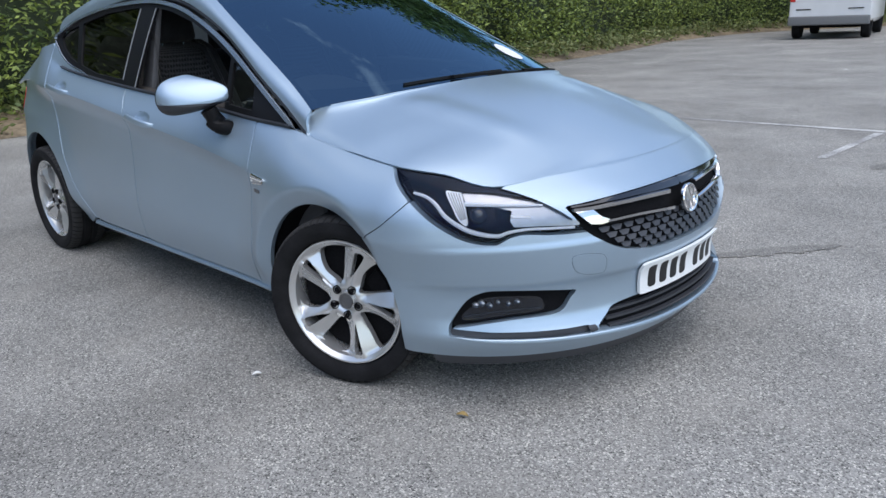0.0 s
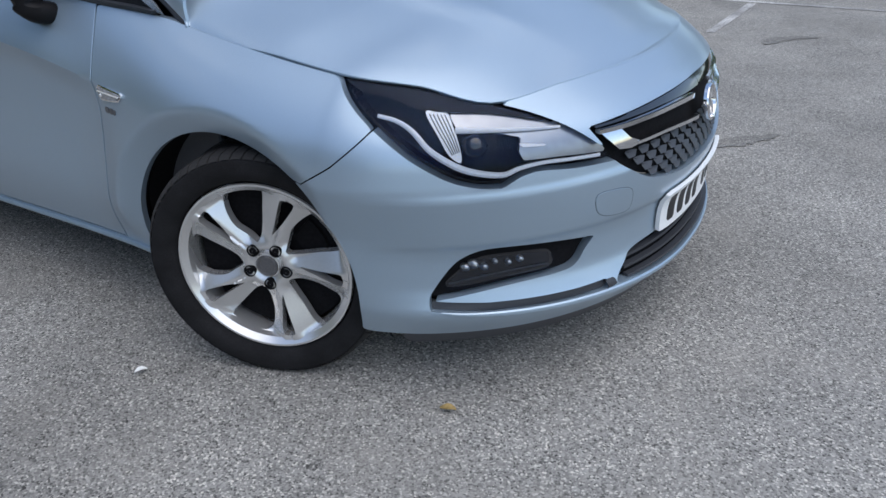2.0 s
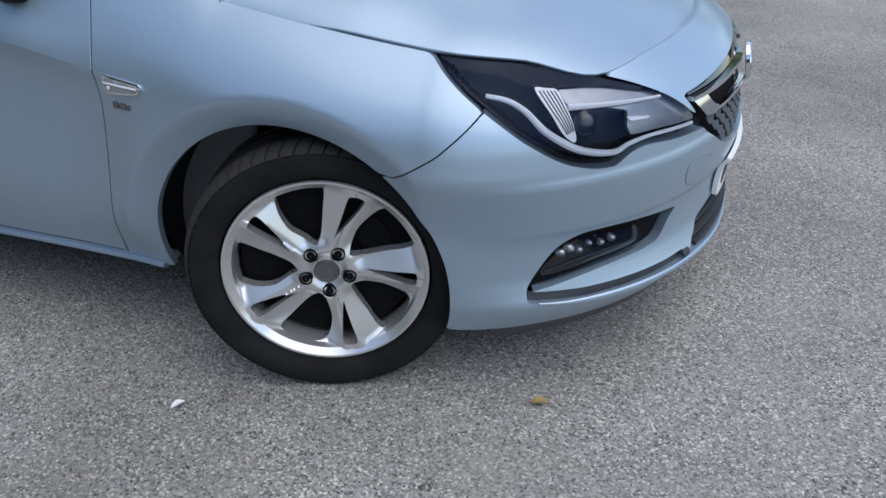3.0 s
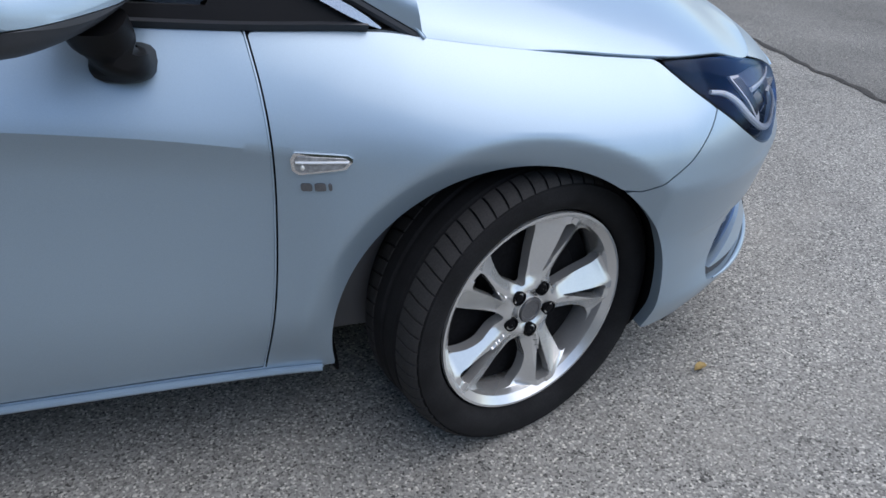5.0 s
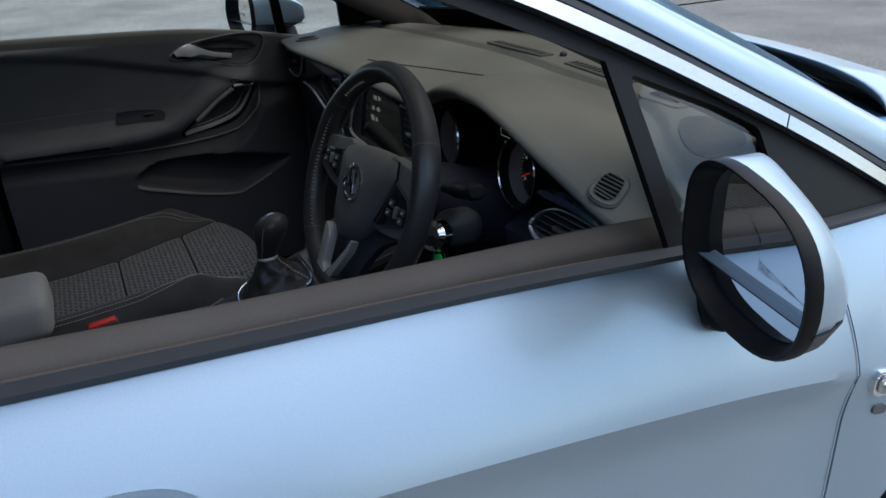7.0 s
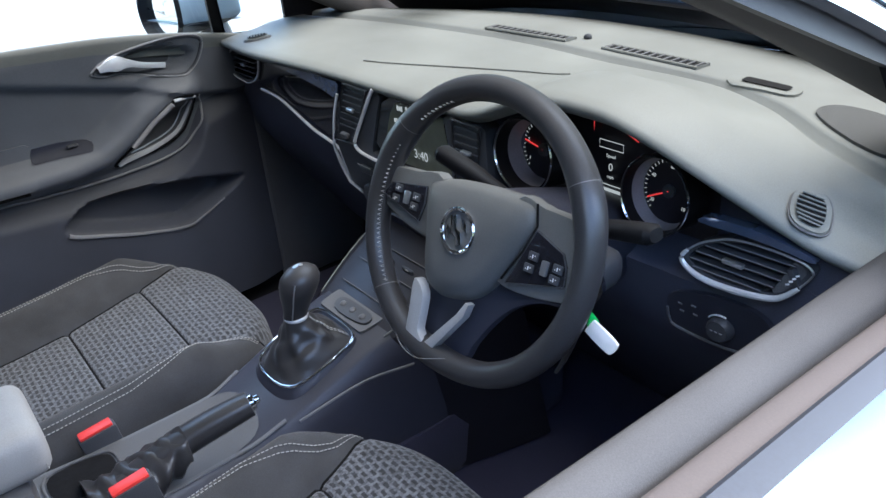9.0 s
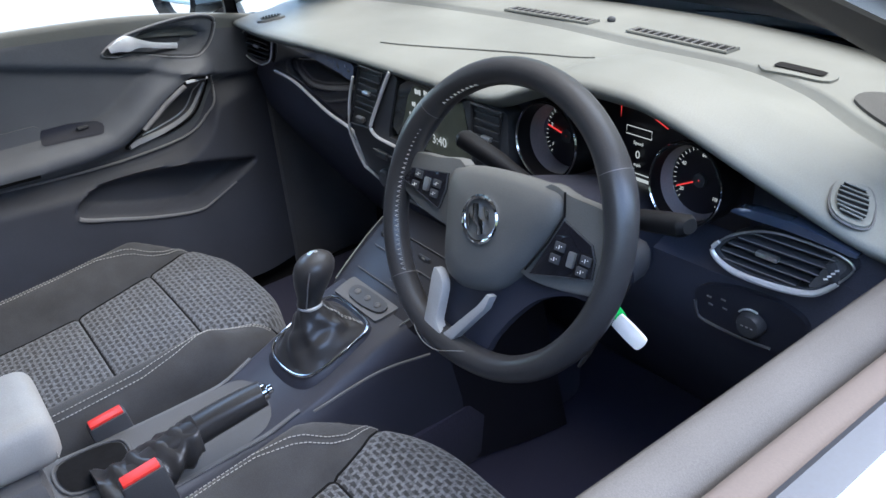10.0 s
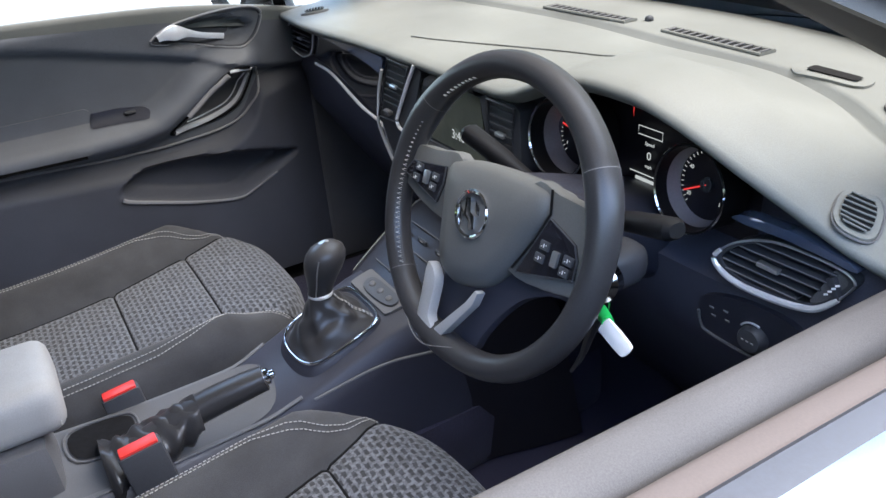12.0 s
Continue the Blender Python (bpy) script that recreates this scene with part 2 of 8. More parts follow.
def inside(px, py, poly):
    """Signed distance to a polygon, below zero inside."""
    p = np.array(poly, float)
    q = np.roll(p, -1, axis=0)
    d2, wind = np.full(px.shape, 1e9), np.zeros(px.shape, bool)
    for (ax, ay), (bx, by) in zip(p, q):
        ex, ey = bx - ax, by - ay
        t = np.clip(((px - ax) * ex + (py - ay) * ey) / (ex * ex + ey * ey + 1e-12), 0, 1)
        d2 = np.minimum(d2, (px - ax - t * ex) ** 2 + (py - ay - t * ey) ** 2)
        cross = ((ay > py) != (by > py)) & (px < (bx - ax) * (py - ay) / (by - ay + 1e-15) + ax)
        wind ^= cross
    return np.where(wind, -1, 1) * np.sqrt(d2)


def skin(outline, holes, f, step=0.01, gap=0.0, flange=0.0, back=None):
    """A panel: the part of the surface f(a, b) -> (x, y, z) that lies in an outline of (a, b) and out of the holes, shrunk
    by gap, with its rims turned in by flange along back (a function of a, b giving a point behind the surface)."""
    o = np.array(outline, float)
    lo, hi = np.floor(o.min(0) / step - 1) * step, o.max(0) + step
    na, nb = int((hi[0] - lo[0]) / step) + 2, int((hi[1] - lo[1]) / step) + 2
    A_, B_ = np.meshgrid(lo[0] + step * np.arange(na), lo[1] + step * np.arange(nb), indexing="ij")
    d = inside(A_, B_, outline) + gap
    for h in holes:
        d = np.maximum(d, -inside(A_, B_, h) + gap)
    d = np.where(np.abs(d) < step * 0.02, step * 0.02 * np.where(d < 0, -1, 1), d)
    idx, coords, polys = {}, [], []

    def vert(key, ab):
        if key not in idx:
            idx[key] = len(coords)
            coords.append(ab)
        return idx[key]
    ins = d < 0
    for i in range(na - 1):
        for j in range(nb - 1):
            cs = ((i, j), (i + 1, j), (i + 1, j + 1), (i, j + 1))
            if not (ins[i, j] or ins[i + 1, j] or ins[i + 1, j + 1] or ins[i, j + 1]):
                continue
            poly = []
            for k in range(4):
                c, e = cs[k], cs[(k + 1) % 4]
                if ins[c]:
                    poly.append(vert(c, (A_[c], B_[c])))
                if ins[c] != ins[e]:
                    t = d[c] / (d[c] - d[e])
                    poly.append(vert((min(c, e), max(c, e)), (A_[c] + t * (A_[e] - A_[c]), B_[c] + t * (B_[e] - B_[c]))))
            if len(poly) > 2:
                polys.append(poly)
    ab = np.array(coords)
    bm = bmesh.new()
    vs = [bm.verts.new(p) for p in f(ab[:, 0], ab[:, 1])]
    for p in polys:
        bm.faces.new([vs[k] for k in p])
    if flange:
        bm.verts.index_update()
        deep = (back or (lambda a, b: f(a, b, -flange)))(ab[:, 0], ab[:, 1])
        rim = [e for e in bm.edges if len(e.link_faces) == 1]
        low = {}
        for e in rim:
            q = []
            for v in e.verts:
                if v.index not in low:
                    low[v.index] = bm.verts.new(deep[v.index])
                q.append(low[v.index])
            bm.faces.new([e.verts[0], e.verts[1], q[1], q[0]])
    bmesh.ops.recalc_face_normals(bm, faces=bm.faces)
    return bm

# ---- the car's outer surface ----
# x runs to the car's front with 0 at the front axle, y to its left, z up
X0, AXLE_R, HUB_Z, TYRE_R = 0.25, -2.662, 0.301, 0.305
PM, PK = 1.6, 2.2
belt = pch([-2.60, -2.45, -2.28, -1.9, -1.58, -1.29, -0.97, -0.485, -0.25, -0.184, 0.0, 0.24, 0.60],
           [1.19, 1.10, 1.045, 1.000, 0.972, 0.951, 0.930, 0.886, 0.866, 0.852, 0.822, 0.790, 0.760])
crease = pch([-3.4, -2.4, -1.17, -0.94, -0.64, -0.457, -0.2, 0.25, 0.6], [0.99, 0.95, 0.82, 0.793, 0.750, 0.714, 0.665, 0.62, 0.60])
cut_amp = pch([-3.4, -2.9, -0.75, -0.5, -0.36, 0.6], [0.004, 0.022, 0.026, 0.018, 0.0, 0.0])
tuck = pch([-3.5, -2.9, -2.2, -1.2, 0.6], [0.22, 0.035, 0.002, 0.0, 0.0])
shoulder = pch([-2.60, -2.43, -2.34, -2.25, -2.16, -2.05, -1.95, -1.8], [1.27, 1.182, 1.118, 1.076, 1.050, 1.030, 1.0055, 0.985])
nose_a = pch([0.14, 0.20, 0.26, 0.35, 0.44, 0.5, 0.56, 0.62, 0.67, 0.70, 0.735, 0.76, 0.80], [0.555, 0.585, 0.602, 0.596, 0.598, 0.600, 0.596, 0.586, 0.562, 0.530, 0.478, 0.44, 0.39])


def sstep(e0, e1, x):
    t = np.clip((x - e0) / (e1 - e0), 0, 1)
    return t * t * (3 - 2 * t)


def half_width(x, z):
    """The body's half width at x and z, from the sills to the roof."""
    x, z = np.asarray(x, float), np.asarray(z, float)
    zb, zc = belt(x), crease(x)
    t = np.clip((z - zc) / (zb - zc), 0, 1)
    wing = sstep(-0.55, -0.15, x)
    drop = 0.074 * t ** 1.15 * (1 - wing) + (0.098 * t ** 2.1) * wing
    w = 0.873 - drop
    under = np.clip((zc - z) / 0.085, 0, 1)
    w = w - cut_amp(x) * np.sin(under * math.pi / 2) * (1 - 0.45 * sstep(0.12, 0.40, zc - z))
    w = w - 0.032 * (np.clip(0.45 - z, 0, 0.4) / 0.2) ** 2
    for cx in (-0.042, AXLE_R - 0.02):
        r = np.hypot(x - cx, z - 0.297)
        w = w + (0.030 * (np.clip((0.60 - r) / 0.20, 0, 1) ** 1.5) - (0.55 if cx > -1 else 0.06) * np.clip(0.408 - r, 0, 0.08) ** 2 / (np.clip(0.408 - r, 0, 0.08) + 0.004)) * sstep(0.24, 0.40, z)
    up = np.clip(z - zb, 0, 1)
    w = w - 0.40 * up - 0.12 * up * up
    w = w - 0.085 * sstep(-2.40, -3.05, x) * np.clip((z - 0.78) / 0.25, 0, 1.3)
    return w - tuck(x)


_th = np.linspace(0, math.pi / 2, 400)
_px, _py = 0.60 * np.cos(_th) ** (2 / PM), 0.87 * np.sin(_th) ** (2 / PK)
_arc = np.r_[0, np.cumsum(np.hypot(np.diff(_px), np.diff(_py)))]
A0 = _arc[-1]                                            # arc from the nose's middle to X0


sculpt = pch([0.13, 0.19, 0.225, 0.262, 0.290, 0.330, 0.385, 0.425, 0.440, 0.500, 0.556, 0.572, 0.60, 0.80], [-0.016, -0.006, 0.006, 0.013, 0.0, -0.014, -0.016, -0.010, 0.002, 0.007, 0.009, 0.001, 0.0, 0.0])


def girdle(a, z, off=0.0):
    """The side and nose as one sheet: a is the way round from the middle of the nose (below zero: the car's right)."""
    a, z = np.asarray(a, float), np.asarray(z, float)
    s, q = np.where(a < 0, -1.0, 1.0), np.abs(a)
    th = np.interp(q, _arc, _th)
    front = q < A0
    off = off + sculpt(z) * (1 - sstep(A0 - 0.30, A0 + 0.02, q))
    x = np.where(front, X0 + (nose_a(z) + off) * np.clip(np.cos(th), 0, 1) ** (2 / PM), X0 - (q - A0))
    y = (half_width(np.minimum(x, X0), z) + off) * np.where(front, np.clip(np.sin(th), 0, 1) ** (2 / PK), 1.0)
    return np.stack([x, s * y, z + 0 * x], axis=-1)


def arc_of(x, y, z):
    """The way a of a place on the sheet."""
    if x <= X0:
        return -(A0 + X0 - x) if y < 0 else A0 + X0 - x
    c, s = ((x - X0) / 0.60) ** (PM / 2), (abs(y) / 0.87) ** (PK / 2)
    a = float(np.interp(math.atan2(s, c), _th, _arc))
    return -a if y < 0 else a


def az(*pts):
    """Places on the right of the nose, as (a, z)."""
    return [(arc_of(x, -abs(y), z), z) for x, y, z in pts]


def flip(outline):
    return [(-a, z) for a, z in reversed(outline)]


def side(s):
    """The sheet over (x, z) for one side of the car: s is -1 on the right, 1 on the left."""
    def f(x, z, off=0.0):
        x, z = np.asarray(x, float), np.asarray(z, float)
        return np.stack([x + 0 * z, s * (half_width(x, z) + off), z + 0 * x], axis=-1)
    return f


def over_crease(outline):
    return [(x, z - float(crease(x))) for x, z in outline]


def creased(f):
    return lambda x, h, off=0.0: f(x, np.asarray(h, float) + crease(x), off)


def arch(cx, r, a0, a1, n=40, cz=0.297):
    return [(cx + r * math.cos(radians(a0 + (a1 - a0) * i / n)), cz + r * math.sin(radians(a0 + (a1 - a0) * i / n))) for i in range(n + 1)]


car = thing("car", "light silver-blue five-door hatchback parked on asphalt, front wheels turned", "car")
GAP = 0.0016

# outlines on the sheet, right half
NOSE_TOP = az((0.690, 0.0, 0.752), (0.675, 0.25, 0.752), (0.64, 0.43, 0.748), (0.583, 0.622, 0.735), (0.448, 0.729, 0.771), (0.24, 0.77, 0.790))
nose_edge = pch([-p[0] for p in NOSE_TOP], [p[1] for p in NOSE_TOP])
HEADLIGHT = [tuple(p) for p in smooth(az((0.24, 0.77, 0.790), (0.448, 0.729, 0.771), (0.583, 0.627, 0.733), (0.658, 0.563, 0.699), (0.708, 0.505, 0.655), (0.760, 0.447, 0.592)), 6)]
HEADLIGHT += [tuple(p) for p in smooth(az((0.758, 0.449, 0.589), (0.703, 0.538, 0.594), (0.655, 0.615, 0.603), (0.628, 0.652, 0.597)), 6)]
HEADLIGHT += [tuple(p) for p in smooth(((-0.744, 0.578), (-0.795, 0.583), (-0.858, 0.602), (-0.930, 0.643), (-0.968, 0.669), (-1.018, 0.7035), (-1.080, 0.743), (-1.140, 0.780)), 5)]
GRILLE_R = [tuple(p) for p in smooth(az((0.815, 0.0, 0.684), (0.80, 0.25, 0.680), (0.716, 0.490, 0.668)), 6)]
GRILLE_R += [tuple(p) for p in smooth(az((0.757, 0.447, 0.590), (0.775, 0.41, 0.560), (0.803, 0.335, 0.517), (0.837, 0.195, 0.492), (0.85, 0.0, 0.487)), 6)]
GRILLE = GRILLE_R + flip(GRILLE_R)[1:-1]
LOWER_R = [tuple(p) for p in smooth(az((0.85, 0.0, 0.334), (0.83, 0.245, 0.332), (0.80, 0.36, 0.322), (0.785, 0.395, 0.300), (0.765, 0.432, 0.272)), 5)]
LOWER_R += az((0.765, 0.43, 0.262), (0.81, 0.30, 0.250), (0.84, 0.15, 0.243), (0.85, 0.0, 0.241))
LOWER = LOWER_R + flip(LOWER_R)[1:-1]
FOG = [tuple(p) for p in smooth(((-0.932, 0.296), (-0.919, 0.320), (-0.870, 0.384), (-0.822, 0.412), (-0.7685, 0.419), (-0.643, 0.4115), (-0.508, 0.3975)), 6)]
FOG += [tuple(p) for p in smooth(((-0.512, 0.392), (-0.5315, 0.372), (-0.556, 0.340), (-0.598, 0.328), (-0.738, 0.3205), (-0.9014, 0.301)), 6)]
GROOVE = [(-0.930, 0.290), (-0.905, 0.293), (-0.795, 0.2844), (-0.653, 0.2805), (-0.56, 0.2790), (-0.478, 0.2800), (-0.470, 0.2560), (-0.56, 0.2540), (-0.657, 0.2570), (-0.797, 0.2620), (-0.9287, 0.2740)]
I_SEAM = next(i for i in range(40, len(HEADLIGHT)) if HEADLIGHT[i][0] < -(A0 + X0 - 0.388) and HEADLIGHT[i][1] > 0.66)
SEAM = [(-(A0 + X0 - 0.200), 0.572), (-(A0 + X0 - 0.29), 0.628), HEADLIGHT[I_SEAM]]
ARCH_F = [(-(A0 + X0 - x), z) for x, z in arch(-0.042, 0.345, -18, 53)]

# bumper: one moulding round the nose, with the openings let into it
top_r = [(-q, float(nose_edge(q))) for q in np.linspace(0, -HEADLIGHT[12][0], 24)]
bump_r = top_r + HEADLIGHT[13:I_SEAM + 1] + [SEAM[1], SEAM[0]] + [p for p in reversed(ARCH_F)]
bump_r += [(-(A0 + X0 - 0.31), 0.188), *az((0.45, 0.79, 0.186), (0.60, 0.66, 0.186), (0.76, 0.40, 0.186), (0.84, 0.0, 0.186))]
BUMPER = bump_r + flip(bump_r)[1:-1]
bumper = part("front_bumper", skin(BUMPER, [GRILLE, LOWER, FOG, flip(FOG), GROOVE, flip(GROOVE)], girdle, 0.009, GAP, 0.03), PAINT, car)
TOW = [tuple(p) for p in smooth(((-0.520, 0.520), (-0.440, 0.517), (-0.410, 0.498), (-0.413, 0.455), (-0.440, 0.447), (-0.495, 0.455), (-0.523, 0.478)), 4, True)]
part("tow_eye_seam", tube([Vector(girdle(a, z, -0.0002)) for a, z in TOW + TOW[:1]], 0.0006, 6), PLASTIC, bumper)
part("tow_eye_cover", skin(TOW, [], lambda a, z, o=0.0: girdle(a, z, o + 0.0012), 0.006, 0.0016, 0.004), PAINT, bumper)
lip = [tuple(p) for p in smooth(az((0.474, 0.783, 0.270), (0.55, 0.72, 0.260), (0.66, 0.60, 0.252), (0.757, 0.448, 0.246), (0.81, 0.30, 0.239), (0.84, 0.15, 0.233), (0.85, 0.0, 0.231)), 6)]
lip = lip + flip(lip)[1:]
part("bumper_lip", sweep([Vector(girdle(a, z, 0.001)) for a, z in lip], ring(10, 0.007, 0.008), lambda t: 0.35 + 0.65 * min(1.0, 9 * min(t, 1 - t))), PAINT, bumper)
part("chin_spoiler", skin([*[(a, 0.19) for a in np.linspace(-1.02, 1.02, 30)], (1.0, 0.15), (-1.0, 0.15)], [], lambda a, z, o=0.0: girdle(a, z, o - 0.001), 0.02, 0, 0.03), PLASTIC, bumper)

# nose openings: dark linings behind
part("fog_recess", skin(FOG, [], lambda a, z, o=0.0: girdle(a, z, o - 0.024), 0.012), DARK, bumper)
part("fog_recess", skin(flip(FOG), [], lambda a, z, o=0.0: girdle(a, z, o - 0.024), 0.012), DARK, bumper)
part("groove_lining", skin(GROOVE, [], lambda a, z, o=0.0: girdle(a, z, o - 0.014), 0.012), PLASTIC, bumper)
part("groove_lining", skin(flip(GROOVE), [], lambda a, z, o=0.0: girdle(a, z, o - 0.014), 0.012), PLASTIC, bumper)
for s in (1, -1):
    part("groove_end", skin([(s * a, z) for a, z in ((-0.482, 0.2795), (-0.452, 0.2790), (-0.446, 0.2600), (-0.474, 0.2560))], [], lambda a, z, o=0.0: girdle(a, z, o + 0.001), 0.006, 0, 0.006), PLASTIC, bumper)
lower = part("lower_grille", skin(LOWER, [], lambda a, z, o=0.0: girdle(a, z, o - 0.028), 0.02), DARK, car)
for zz in (0.262, 0.284, 0.306):
    q = np.linspace(-0.40 - (zz - 0.26) * 0.2, 0.40 + (zz - 0.26) * 0.2, 40)
    part("slat", sweep([Vector(p) for p in girdle(q, zz + 0 * q, -0.016)], [(-0.008, -0.004), (0.008, -0.004), (0.008, 0.004), (-0.008, 0.004)]), PLASTIC, lower)
for s in (1, -1):
    o = [(-s * a, z) for a, z in smooth(((-0.895, 0.318), (-0.850, 0.368), (-0.820, 0.386), (-0.765, 0.392), (-0.640, 0.384), (-0.618, 0.360), (-0.625, 0.336), (-0.740, 0.329)), 4, True)]
    lamp = part("fog_lamp", skin(o, [], lambda a, z, off=0.0: girdle(a, z, off - 0.021), 0.010), GLOSS, car, "clear fog lamp in a black recess")
    for a, z, r in ((0.846, 0.366, 0.010), (0.826, 0.373, 0.012), (0.800, 0.364, 0.010), (0.772, 0.374, 0.007), (0.738, 0.368, 0.008), (0.708, 0.372, 0.009)):
        part("reflector", moved(pod(r * 1.3, r * 0.8, r, 2, 10, 6), Matrix.Translation(Vector(girdle(s * a, z, -0.020)))), SATIN, lamp)
    part("lamp_rib", tube([Vector(girdle(s * a, z, -0.019)) for a, z in ((0.885, 0.326), (0.80, 0.340), (0.70, 0.346), (0.63, 0.345))], 0.0022, 6), PLASTIC, lamp)
    part("lens", skin(o, [], lambda a, z, off=0.0: girdle(a, z, off - 0.008), 0.010), LENS, lamp)

# grille: lining, two bright wings, studs and the badge
grille = part("grille", skin(GRILLE, [], lambda a, z, o=0.0: girdle(a, z, o - 0.03), 0.015), DARK, car)
for s in (-1, 1):
    for nm, knots, h in (("upper_bar", ((0.090, 0.651), (0.2, 0.655), (0.33, 0.6555), (0.42, 0.6545), (0.497, 0.6550)), 0.0062), ("lower_bar", ((0.085, 0.598), (0.18, 0.606), (0.27, 0.611), (0.385, 0.6105)), 0.0048)):
        c = smooth(knots, 8)
        row = [girdle(s * p[0], p[1], -0.006) for p in c]
        part(nm, sweep([Vector(p) for p in row], [(-0.012, -h), (0.004, -h), (0.009, -h * 0.4), (0.009, h * 0.4), (0.004, h), (-0.012, h)], lambda t: 1.0 - 0.25 * t), CHROME, grille, "bright chrome bar")
    o = [(s * a, z) for a, z in ((0.500, 0.6585), (0.430, 0.6500), (0.408, 0.6275), (0.3747, 0.6135), (0.380, 0.6070), (0.407, 0.6035), (0.446, 0.6090), (0.471, 0.6315))]
    part("bar_end", skin(o, [], lambda a, z, off=0.0: girdle(a, z, off + 0.001), 0.005, 0, 0.014), CHROME, grille, "broad bright end of the bars")
    o = [(s * a, z) for a, z in ((0.0, 0.682), (0.10, 0.681), (0.25, 0.678), (0.40, 0.672), (0.510, 0.667), (0.497, 0.661), (0.42, 0.662), (0.25, 0.663), (0.10, 0.659), (0.0, 0.657))]
    part("grille_brow", skin(o, [], lambda a, z, off=0.0: girdle(a, z, off - 0.006), 0.008, 0.0005, 0.012), GLOSS, grille, "gloss black strip over the bars")
stud = None
for r in range(5):
    zz = 0.584 - r * 0.0195
    for c in range(-9, 10):
        a = (c + 0.5 * (r % 2)) * 0.049
        if abs(a) > np.interp(zz, [0.49, 0.52, 0.59], [0.20, 0.33, 0.43]):
            continue
        p = girdle(a, zz, -0.016)
        q = girdle(a + 0.002, zz, -0.016)
        m = Matrix.Translation(Vector(p)) @ pose(0, 0, 0, 0, 0, math.degrees(math.atan2(q[1] - p[1], q[0] - p[0])))
        if stud is None:
            stud = part("stud", rows_bm([[(x * k, y * k, z * k) for x, z, y in ((-0.022, 0.004, 0), (-0.012, -0.010, -0.0055), (0.012, -0.010, -0.0055), (0.022, 0.004, 0), (0.012, 0.004, 0.0065), (-0.012, 0.004, 0.0065))] for k in (1.0, 0.35)], True, True), PLASTIC, grille, matrix=m)
        else:
            twin(stud, grille, m)
badge_at = Matrix.Translation(Vector(girdle(0.0, 0.614, 0.006))) @ pose(0, 0, 0, 90, 0, 90) @ pose(0, 0, 0, -10, 0, 0)
badge = part("badge", lathe([(0.040, 0.0), (0.040, 0.009), (0.0375, 0.012), (0.034, 0.0105), (0.0325, 0.004), (0.001, 0.004)], 40), CHROME, car, "round chrome badge", matrix=badge_at @ Matrix.Diagonal((1.22, 1.22, 1, 1)))
part("emblem", joined(prism([(-0.020, 0.026), (-0.006, 0.030), (0.0, 0.004), (0.012, 0.0), (0.018, -0.022), (0.006, -0.030), (0.002, -0.012), (-0.012, -0.006)], 0.009, 0.002),
                      prism([(0.008, 0.028), (0.022, 0.020), (0.026, 0.004), (0.016, 0.006)], 0.008, 0.002)), SATIN, badge)

# number plate, its characters as plain bars
plate_f = lambda a, z, o=0.0: girdle(a, z, o + 0.016)
plate = part("number_plate", skin([(-0.262, 0.336), (0.262, 0.336), (0.262, 0.447), (-0.262, 0.447)], [], plate_f, 0.02, 0, 0.012), PLATE, car, "white number plate with black bars")
for i in range(7):
    c = -0.205 + i * 0.0615 + (0.040 if i > 3 else 0)
    w = 0.040
    part("bar", skin([(c - w * 0.5, 0.353), (c + w * 0.5, 0.353), (c + w * 0.5, 0.431), (c - w * 0.5, 0.431)], [], lambda a, z, o=0.0: plate_f(a, z, o + 0.0012), 0.012, 0, 0.001), INK, plate)

